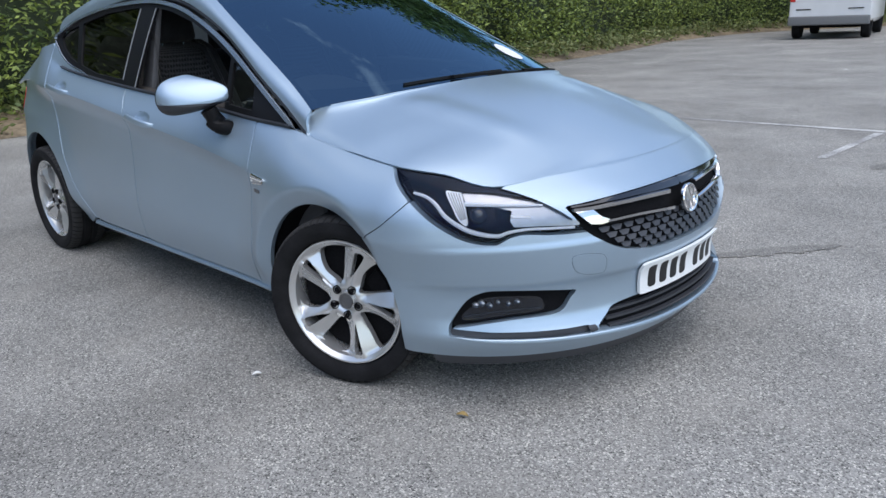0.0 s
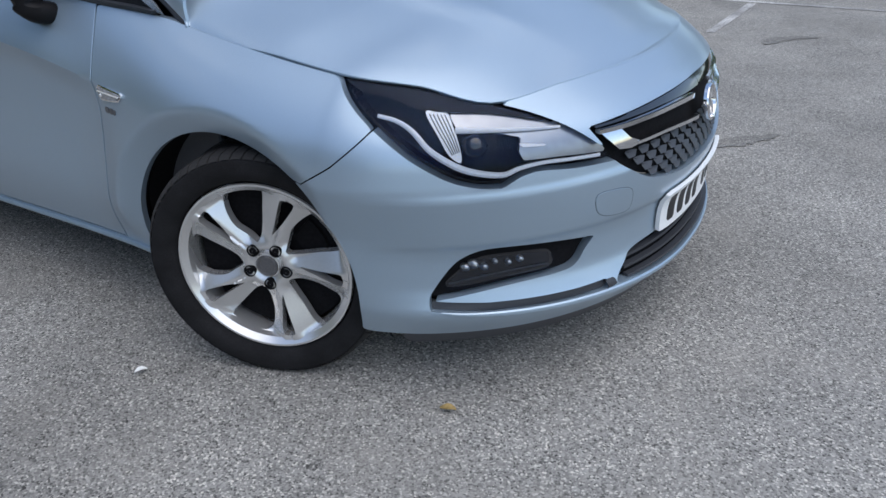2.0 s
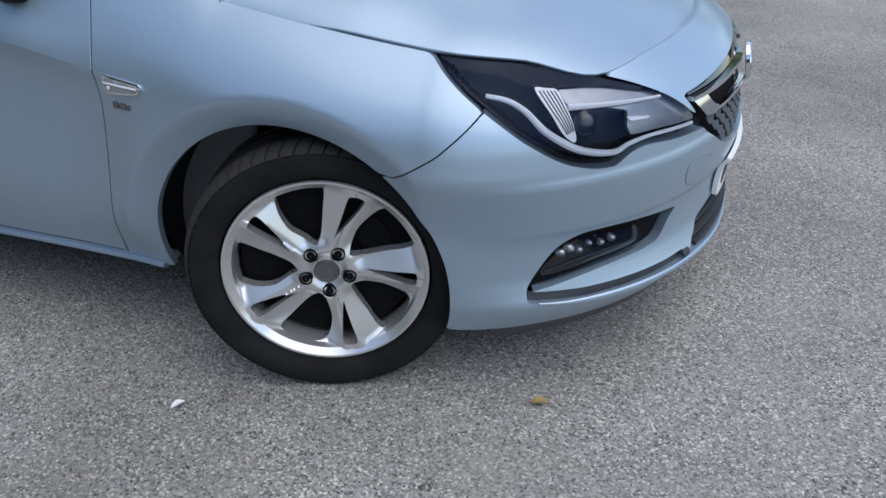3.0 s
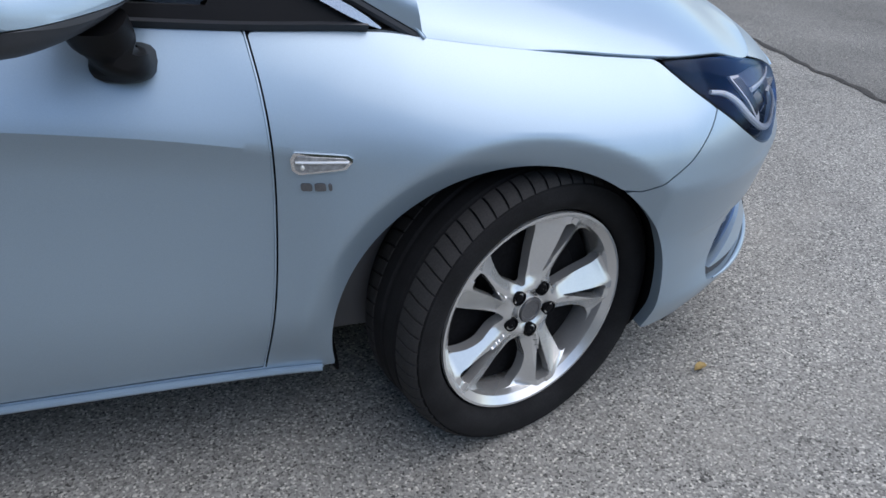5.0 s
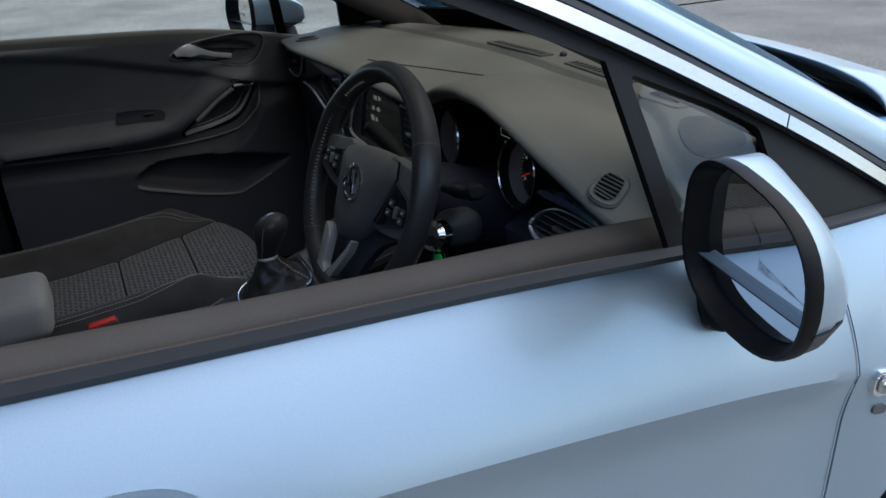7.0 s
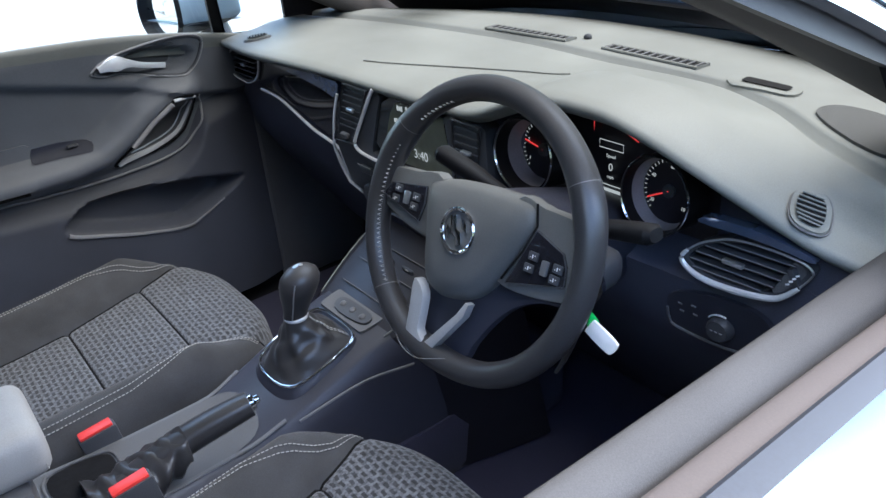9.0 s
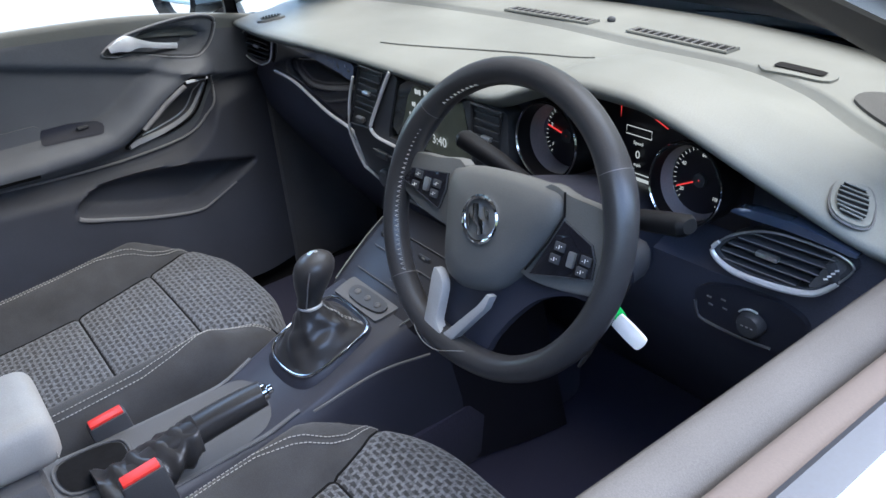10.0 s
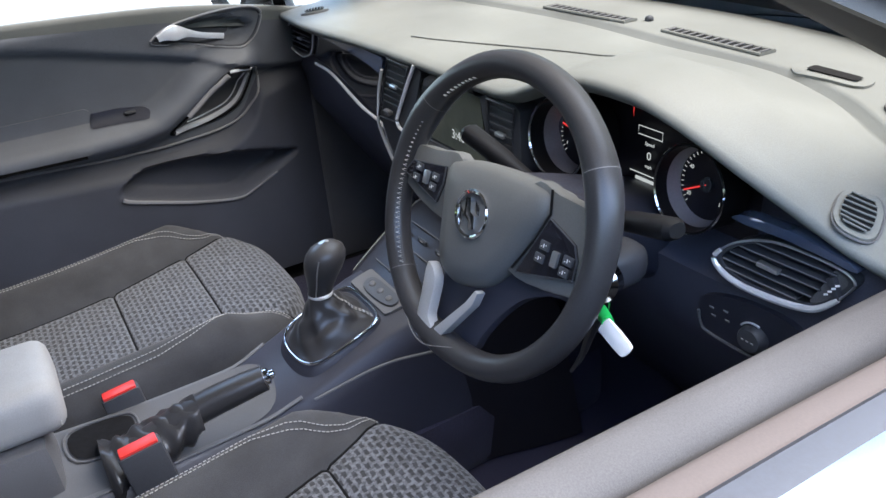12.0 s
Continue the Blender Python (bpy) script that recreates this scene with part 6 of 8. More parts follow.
for i in range(97):
    a = 2 * math.pi * i / 96
    deg = math.degrees(a)
    r = 0.1710 - 0.006 * math.exp(-((deg - 268) / 26) ** 2)
    grip = 1.0 + 0.13 * (math.exp(-((deg - 28) / 15) ** 2) + math.exp(-((deg - 152) / 15) ** 2)) + 0.10 * math.exp(-((deg - 262) / 16) ** 2)
    d = Vector((math.cos(a), math.sin(a), 0))
    rim_rows.append([d * r + d * (0.0158 * grip * math.cos(b)) + Vector((0, 0, 0.0178 * grip * math.sin(b))) for b in np.linspace(0, 2 * math.pi, 17)[:-1]])
wheel_ = part("steering_wheel", rows_bm(rim_rows, True), SOFT, car, "black leather steering wheel with silver lower spokes", smooth=60, matrix=SW)
for a in (34, 142, 222):
    d = Vector((math.cos(radians(a)), math.sin(radians(a)), 0))
    t_ = Vector((-d.y, d.x, 0))
    part("seam", rows_bm([[d * 0.171 + d * (0.0180 * math.cos(b)) + Vector((0, 0, 0.0202 * math.sin(b))) + t_ * k for b in np.linspace(0, 2 * math.pi, 17)[:-1]] for k in (-0.0004, 0.0004)], True), SEAM_GREY, wheel_)
for a0, a1 in ((150, 221), (112, 134)):
    zig = [Vector((0.1575 * math.cos(radians(a)), 0.1575 * math.sin(radians(a)), 0.008 + 0.0050 * (1 if k % 2 else -1))) for k, a in enumerate(np.linspace(a0, a1, int((a1 - a0) * 0.9)))]
    part("lacing", tube(zig, 0.0009, 5), THREAD, wheel_)
part("seam", tube(smooth([(-0.088, -0.134, 0.012), (-0.074, -0.158, 0.017), (-0.052, -0.170, 0.0195), (-0.026, -0.171, 0.020), (0.002, -0.160, 0.018), (0.022, -0.153, 0.012), (0.044, -0.152, 0.010)], 6), 0.0006, 6), SEAM_GREY, wheel_)
OX = -0.006                                              # the hub sits a little to the left of the rim's middle


def hub(pts, depth, z, mat, name, label="", edge=0.003):
    pts = [tuple(p) for p in pts]
    ar = sum(a[0] * b[1] - b[0] * a[1] for a, b in zip(pts, pts[1:] + pts[:1]))
    return part(name, moved(prism(pts if ar > 0 else pts[::-1], depth, edge), pose(0, 0, z)), mat, wheel_, label)


hub(smooth([(0.060, 0.060), (0.100, 0.060), (0.140, 0.058), (0.160, 0.052), (0.164, 0.020), (0.160, -0.020), (0.146, -0.034), (0.070, -0.044), (0.04, -0.02)], 4, True), 0.018, -0.016, PAD, "spoke", edge=0.005)
hub(smooth([(-0.060, 0.052), (-0.110, 0.050), (-0.150, 0.046), (-0.166, 0.036), (-0.168, 0.006), (-0.155, -0.008), (-0.10, -0.024), (-0.05, -0.02)], 4, True), 0.018, -0.016, PAD, "spoke", edge=0.005)
hub(smooth([(-0.02, -0.07), (0.06, -0.036), (0.148, -0.026), (0.152, -0.040), (0.118, -0.046), (0.082, -0.066), (0.056, -0.096), (0.036, -0.130), (0.022, -0.158), (-0.03, -0.168), (-0.060, -0.160), (-0.056, -0.09)], 4, True), 0.012, -0.020, CONSOLE, "lower_spoke", edge=0.004)
pad_o = smooth([(-0.082, 0.036), (-0.060, 0.052), (0.0, 0.060), (0.060, 0.062), (0.090, 0.058), (0.097, 0.036), (0.084, 0.004), (0.062, -0.036), (0.034, -0.070), (0.0, -0.086), (-0.030, -0.090), (-0.060, -0.074), (-0.074, -0.020)], 5, True)
cxp, cyp = 0.004, -0.006
pad_rows = []
for z, k in ((-0.03, 0.90), (0.0, 1.0), (0.012, 0.995), (0.022, 0.96), (0.030, 0.86), (0.0345, 0.62), (0.036, 0.25)):
    pad_rows.append([(cxp + (p[0] - cxp) * k, cyp + (p[1] - cyp) * k, z - 0.020) for p in pad_o])
part("airbag_pad", rows_bm(pad_rows, True, True), PAD, wheel_, smooth=60)
part("pad_slit", tube([(0.091, 0.062, 0.004), (0.098, 0.038, 0.0045), (0.086, 0.006, 0.0045), (0.064, -0.034, 0.004)], 0.0014, 6), DARK, wheel_)
panels = (([(0.100, 0.034), (0.140, 0.020), (0.148, 0.006), (0.150, -0.014), (0.072, -0.036)], (0.122, -0.002)), ([(-0.160, 0.008), (-0.146, 0.026), (-0.082, 0.036), (-0.080, 0.015), (-0.086, -0.010)], (-0.112, 0.014)))
for o, (bx, by) in panels:
    hub(o, 0.005, 0.001, GLOSS, "switch_panel", "gloss black switch panel", 0.0015)
    part("panel_rim", tube([(x, y, 0.0052) for x, y in o + [o[0]]], 0.0011, 6), PLASTIC, wheel_)
    part("rocker", box(0.009, 0.017, 0.005, 0.002, 2, (bx, by, 0.0075)), SATIN, wheel_, "silver rocker switch")
    for kx, ky in ((-0.018, 0.010), (-0.021, -0.008), (0.017, 0.006), (0.015, -0.010)):
        b = part("button", box(0.013, 0.010, 0.003, 0.0012, 2, (bx + kx, by + ky * 0.8, 0.0068)), PLASTIC, wheel_)
        for k in (-0.003, 0.0, 0.003):
            part("bar", box(0.0011, 0.0040 - abs(k), 0.0005, 0, 1, (bx + kx + k, by + ky * 0.8 + k * 0.4, 0.0086)), WHITE, b, smooth=0)
hub(smooth([(-0.064, -0.078), (-0.044, -0.090), (-0.041, -0.120), (-0.040, -0.140), (-0.028, -0.152), (-0.032, -0.170), (-0.052, -0.172), (-0.061, -0.160), (-0.063, -0.120)], 3, True), 0.014, 0.001, SILVER, "silver_insert", "satin silver insert")
hub([(-0.040, -0.173), (-0.030, -0.154), (0.016, -0.096), (0.026, -0.078), (0.032, -0.079), (0.028, -0.096), (-0.016, -0.160)], 0.012, 0.001, SILVER, "silver_insert", "slim silver insert", 0.002)
bg = part("badge", moved(lathe([(0.0285, 0.0), (0.0285, 0.004), (0.0265, 0.0055), (0.0240, 0.004), (0.0230, 0.0015), (0.001, 0.0015)], 40), pose(OX, 0.002, 0.0135)), CHROME, wheel_, "round chrome badge")
part("badge_face", moved(lathe([(0.0232, 0.0), (0.001, 0.0)], 32), pose(OX, 0.002, 0.0156)), PLASTIC, wheel_)
part("emblem", moved(joined(prism([(-0.013, 0.016), (-0.004, 0.018), (0.0, 0.003), (0.008, 0.0), (0.012, -0.014), (0.004, -0.018), (0.001, -0.008), (-0.008, -0.004)], 0.004, 0.001), prism([(0.005, 0.017), (0.014, 0.012), (0.016, 0.002), (0.010, 0.004)], 0.004, 0.001), prism([(-0.016, 0.004), (-0.010, -0.002), (-0.010, -0.014), (-0.016, -0.008)], 0.004, 0.001)), pose(OX, 0.002, 0.0155)), CHROME, wheel_)
for k in (-0.003, 0.0):
    part("bar", box(0.008, 0.0014, 0.0006, 0, 1, (-0.014, -0.062 + k, 0.0115)), PLASTIC, wheel_, smooth=0)
col = part("steering_column", sweep([(-0.64, -0.350, 0.790), (-0.74, -0.348, 0.826), (-0.81, -0.345, 0.852), (-0.868, -0.342, 0.872)], ring(20, 0.066, 0.055, 3.0), lambda t: 1.1 - 0.2 * t), CONSOLE, car, "dark column shroud with stalks", smooth=50)
for tip, root in (((-0.822, -0.200, 0.930), (-0.800, -0.315, 0.888)), ((-0.812, -0.545, 0.922), (-0.795, -0.420, 0.885))):
    st = part("stalk", sweep([Vector(root).lerp(Vector(tip), t) for t in (0, 0.3, 0.45, 0.7, 0.95, 1.0)], ring(14, 0.0135, 0.0105, 2.6), lambda t: 0.60 + 0.45 * min(1, t * 2.2) - (0.35 if t == 1 else 0)), FRAME, col, "black column stalk")
    for t in (0.55, 0.66, 0.77, 0.88):
        q = Vector(root).lerp(Vector(tip), t)
        part("bar", moved(box(0.0008, 0.0012, 0.0050), pose(q.x - 0.0118, q.y, q.z + 0.004, 0, 20, 0)), WHITE, st, smooth=0)
part("ignition_lock", moved(lathe([(0.001, 0.022), (0.014, 0.022), (0.021, 0.016), (0.024, 0.0)], 28), pose(-0.835, -0.470, 0.838, 0, -70, 35)), CHROME, car, "chrome ignition lock")
part("lock_body", moved(pod(0.034, 0.026, 0.026, 3), pose(-0.79, -0.446, 0.832)), PLASTIC, car)

key = thing("key_ring", "car key in the ignition with a green and white fob", "key", at=(-0.844, -0.495, 0.80))
part("key_head", moved(prism(smooth([(-0.012, 0.0), (0.0, 0.010), (0.026, 0.010), (0.034, 0.0), (0.026, -0.010), (0.0, -0.010)], 4, True), 0.010, 0.002), pose(-0.004, 0.022, 0.030, 60, 20, 60)), PLASTIC, key)
part("green_tag", tube([(0.006, 0.022, 0.006), (0.002, 0.010, 0.004), (-0.003, 0.000, 0.004)], 0.0068, 14), GREEN, key, "bright green plastic tag")
part("white_fob", moved(prism(smooth([(-0.0095, 0.008), (-0.007, 0.013), (0.007, 0.013), (0.0095, 0.008), (0.0095, -0.020), (0.006, -0.027), (-0.006, -0.027), (-0.0095, -0.020)], 4, True), 0.004, 0.0015), pose(-0.004, -0.008, -0.004, 72, 0, -78) @ pose(0, 0, 0, 0, 0, 62)), WHITE, key, "white plastic fob")
part("ring", tube([(0.012 * math.cos(a) + 0.004, 0.014 + 0.004 * math.cos(a), 0.010 + 0.013 * math.sin(a)) for a in np.linspace(0, 2 * math.pi, 20)], 0.0011, 6), CHROME, key)
part("strap", tube(smooth([(0.004, 0.02, 0.004), (0.010, 0.040, -0.040), (0.012, 0.055, -0.080), (0.004, 0.064, -0.105)], 5), 0.006, 8, scale=lambda t: 1.2 - 0.8 * t), SOFT, key, "black leather strap")

# light switch panel
swp = part("light_switch", skin([tuple(p) for p in smooth([(-0.490, 0.775), (-0.54, 0.795), (-0.60, 0.797), (-0.625, 0.775), (-0.60, 0.728), (-0.548, 0.722), (-0.497, 0.724), (-0.486, 0.740)], 5, True)], [], lift(0.008), 0.01, 0, 0.008), CONSOLE, dash, "light switch panel")
part("panel_lip", tube([Vector(fsheet(p[0], p[1], 0.010)) for p in smooth([(-0.486, 0.752), (-0.488, 0.735), (-0.497, 0.725), (-0.548, 0.722), (-0.585, 0.726)], 5)], 0.0020, 6), TRIM_DARK, swp)
lk = part("knob", moved(lathe([(0.001, 0.014), (0.0135, 0.0135), (0.0160, 0.010), (0.0170, 0.0)], 30), pose(*fsheet(-0.562, 0.754, 0.008), 0, -90, 0)), PLASTIC, swp)
part("knob_arc", tube([Vector(fsheet(-0.562 + 0.019 * math.cos(a), 0.754 + 0.019 * math.sin(a), 0.0100)) for a in np.linspace(0.5, 1.9, 12)], 0.0014, 6), ICHROME, swp)
for k in range(3):
    part("bar", box(0.001, 0.003, 0.0016, 0, 1, tuple(fsheet(-0.556 - 0.006 * k, 0.754, 0.0225))), SEAM_GREY, swp, smooth=0)
for i, (y, z) in enumerate(((-0.505, 0.766), (-0.507, 0.755), (-0.524, 0.770), (-0.526, 0.757))):
    part("bar", box(0.001, 0.006, 0.002, 0, 1, tuple(fsheet(y, z, 0.0095))), SEAM_GREY, swp, smooth=0)

# floor, tunnel and console
part("carpet", joined(box(1.9, 1.36, 0.02, 0, 1, (-1.25, 0, 0.272)), moved(box(1.6, 0.30, 0.16, 0.04, 2), pose(-1.3, 0, 0.34))), CARPET, car, smooth=30)
con_rows = []
con_z = pch([-1.75, -1.42, -1.30, -1.14, -1.07, -0.96, -0.90, -0.84], [0.535, 0.520, 0.515, 0.517, 0.537, 0.578, 0.600, 0.612])
con_w = pch([-1.75, -1.40, -1.15, -1.05, -0.95, -0.84], [0.085, 0.083, 0.080, 0.088, 0.094, 0.100])
CY = -0.005
for x in np.linspace(-1.75, -0.80, 48):
    z, w = float(con_z(x)), float(con_w(x))
    con_rows.append([(x, CY + w + 0.045, 0.29), (x, CY + w + 0.018, z - 0.045), (x, CY + w + 0.004, z - 0.006), (x, CY + w - 0.006, z), (x, CY, z + 0.001), (x, CY - w + 0.006, z), (x, CY - w - 0.004, z - 0.006), (x, CY - w - 0.018, z - 0.045), (x, CY - w - 0.045, 0.29)])
console = part("centre_console", thick(rows_bm(con_rows), 0.004), CONSOLE, car, "dark centre console with gear lever and handbrake", smooth=45)
csheet = lambda d: (lambda x, y, off=0.0: np.array([(a, b, float(con_z(a)) + d + off) for a, b in zip(np.ravel(x), np.ravel(y))]))
sur = smooth([(-1.050, 0.0), (-1.043, 0.040), (-1.018, 0.060), (-0.95, 0.064), (-0.925, 0.060), (-0.914, 0.045), (-0.911, 0.0), (-0.914, -0.048), (-0.925, -0.064), (-0.95, -0.068), (-1.018, -0.066), (-1.043, -0.046)], 6, True)
sur_z = lambda x: 0.558 + 0.32 * (x + 1.05)
def sur_ring(k, dz):
    return [Vector((-0.98 + (p[0] + 0.98) * k, p[1] * k, sur_z(p[0]) + dz)) for p in sur]


plinth = [[Vector((q.x, q.y, min(q.z, float(con_z(q.x)) - 0.004))) for q in sur_ring(1.22, -0.03)], sur_ring(1.10, -0.012), sur_ring(1.04, -0.002), sur_ring(1.0, 0.0), sur_ring(0.93, -0.004)]
part("gear_plinth", rows_bm(plinth, True), CONSOLE, console, "black gear surround", smooth=50)
part("gear_surround", rows_bm([[Vector((-0.98 + (p[0] + 0.98) * (1.0 + 0.030 * math.cos(b)), p[1] * (1.0 + 0.042 * math.cos(b)), sur_z(p[0]) + 0.0015 + 0.0030 * math.sin(b))) for p in sur] for b in np.linspace(0, 2 * math.pi, 11)], True), CHROME, console, "chrome ring round the gear gaiter")
g_top = Vector((-0.985, -0.004, 0.646))
gait = []
for t in np.linspace(0, 1, 26):
    k = (1 - t) ** 1.25
    rr = []
    for i, p in enumerate(sur):
        fold = 1 + (0.07 * math.sin(i * 2 * math.pi / len(sur) * 4 + t * 4) + 0.05 * math.sin(i * 2 * math.pi / len(sur) * 7 - t * 9)) * math.sin(math.pi * t)
        base = Vector((p[0], p[1], sur_z(p[0]) - 0.004))
        a = 2 * math.pi * i / len(sur)
        tip = g_top + Vector((-0.019 * math.cos(a), 0.019 * math.sin(a), 0))
        q = tip.lerp(base, k * 0.93)
        q.z = base.z + (tip.z - base.z) * (t ** 0.95 + 0.03 * math.sin(t * 17 + i * 0.25) * math.sin(math.pi * t))
        c = g_top.lerp(Vector((-0.975, 0, 0.57)), 1 - t)
        rr.append(Vector((c.x + (q.x - c.x) * fold, c.y + (q.y - c.y) * fold, q.z)))
    gait.append(rr)
part("gear_gaiter", rows_bm(gait, True), SOFT, console, "folded black leather gaiter", smooth=70)
for q in (0.585, 0.605):
    stitches([gait[j][int(len(sur) * q)] for j in range(1, 25)], console)
part("gaiter_collar", moved(lathe([(0.0185, -0.002), (0.0200, 0.0), (0.0200, 0.003), (0.0180, 0.005)], 28), Matrix.Translation(g_top)), ICHROME, console)
knob = []
for t, r in ((0.0, 0.0178), (0.12, 0.0185), (0.28, 0.0220), (0.45, 0.0265), (0.62, 0.0292), (0.76, 0.0285), (0.88, 0.0235), (0.96, 0.0145), (1.0, 0.004)):
    c = g_top + Vector((0.022 * t, -0.008 * t, 0.004 + 0.086 * t))
    knob.append([c + Vector((r * 1.12 * math.cos(a), r * math.sin(a), 0)) for a in np.linspace(0, 2 * math.pi, 25)[:-1]])
gk = part("gear_knob", rows_bm(knob, True, True), SOFT, console, "black gear knob with a bright top badge", smooth=60)
part("shift_badge", moved(pod(0.013, 0.011, 0.0035), Matrix.Translation(g_top + Vector((0.014, -0.006, 0.0855))) @ pose(0, 0, 0, 0, -16, 0)), SATIN, gk)
inlay = [g_top + Vector((0.022 * t - r * 0.72, -0.008 * t - r * 0.74, 0.004 + 0.086 * t)) for t, r in ((0.02, 0.0185), (0.28, 0.0226), (0.45, 0.0272), (0.62, 0.0298), (0.78, 0.0286))]
part("inlay_line", tube(smooth([tuple(p) for p in inlay], 4), 0.0011, 6), SATIN, gk)
part("switch_plate", skin([(-0.905, 0.066), (-0.905, -0.062), (-0.862, -0.066), (-0.862, 0.070)], [], csheet(0.005), 0.008, 0, 0.006), TRAY, console, "satin grey plate behind the gear lever")
bt = part("switch_pod", skin([tuple(p) for p in smooth([(-0.897, 0.030), (-0.899, -0.010), (-0.893, -0.048), (-0.882, -0.056), (-0.871, -0.046), (-0.869, -0.010), (-0.872, 0.034), (-0.884, 0.042)], 4, True)], [], csheet(0.009), 0.006, 0, 0.005), PLASTIC, console)
for y in (-0.036, -0.007, 0.022):
    part("button", moved(pod(0.006, 0.007, 0.0025, 2), pose(-0.884, y, float(con_z(-0.884)) + 0.0095, 0, -20, 0)), TRIM_DARK, bt)
# handbrake
hb = [Vector(p) for p in smooth([(-1.31, -0.054, 0.540), (-1.25, -0.064, 0.564), (-1.20, -0.073, 0.580), (-1.155, -0.083, 0.592), (-1.118, -0.091, 0.600)], 5)]
hand = part("handbrake", sweep(hb, ring(16, 0.0215, 0.0195, 2.6), lambda t: 0.86 + 0.14 * math.sin(math.pi * t)), SOFT, console, "black handbrake lever with a chrome button", smooth=60)
part("release_button", moved(lathe([(0.0125, -0.006), (0.0125, 0.004), (0.007, 0.006), (0.0065, 0.012), (0.001, 0.013)], 20), pose(-1.116, -0.0915, 0.601, 0, 76, -12)), CHROME, console)
hg = []
for t in np.linspace(0, 1, 26):
    c = Vector((-1.350 + 0.135 * t, -0.048 - 0.022 * t, 0.508 + 0.064 * t ** 1.2))
    w = 0.050 - 0.026 * t
    hg.append([c + Vector((0, w * 1.12 * math.cos(a) * (1 + 0.15 * math.sin(3 * a + 9 * t) + 0.15 * math.sin(29 * t + 2 * a)), (0.044 - 0.018 * t) * math.sin(a) * (1 + 0.1 * math.sin(4 * a + 11 * t) + 0.14 * math.sin(31 * t - 3 * a)))) for a in np.linspace(0, 2 * math.pi, 21)[:-1]])
part("handbrake_gaiter", rows_bm(hg, True, True), SOFT, console, "creased black leather gaiter", smooth=70)
part("console_tray", skin([(-1.455, 0.078), (-1.455, -0.085)] + [tuple(p) for p in smooth([(-1.15, -0.080), (-1.105, -0.062), (-1.088, 0.0), (-1.105, 0.056), (-1.15, 0.075)], 5)], [], csheet(0.0022), 0.012), TRAY, console, "mid-grey console top")
part("flank_line", tube(smooth([(-1.06, -0.118, 0.548), (-0.95, -0.128, 0.566), (-0.86, -0.140, 0.560)], 6), 0.0022, 6), TRIM_DARK, console)
cup = part("cup_holder", skin([tuple(p) for p in smooth([(-1.382, 0.060), (-1.378, -0.005), (-1.31, -0.008), (-1.296, 0.020), (-1.305, 0.060)], 5, True)], [], csheet(0.0045), 0.01), DARK, console, "dark cup holder recess")
part("rim", tube([Vector(q) for q in csheet(0.004)(*np.array([tuple(p) for p in smooth([(-1.386, 0.064), (-1.382, -0.009), (-1.308, -0.012), (-1.291, 0.020), (-1.302, 0.064)], 5, True)] + [(-1.386, 0.064)]).T)], 0.0022, 8), TRAY, cup)
for sg in (1, -1):
    part("console_edge", sweep([Vector((x, CY + sg * (float(con_w(x)) - 0.002), float(con_z(x)) + 0.001)) for x in np.linspace(-1.44, -1.07, 20)], ring(8, 0.004, 0.002)), TRIM_DARK, console)
arm = part("armrest", moved(box(0.40, 0.150, 0.078, 0.028, 4), pose(-1.568, 0.022, 0.646)), VINYL, car, "pale grey padded centre armrest", smooth=50)
stitches([(-1.378, y, 0.628) for y in np.linspace(-0.06, 0.07, 12)], arm, lift=0.0)
part("armrest_base", box(0.40, 0.13, 0.10, 0.02, 2, (-1.60, 0.005, 0.555)), TRIM_DARK, car)


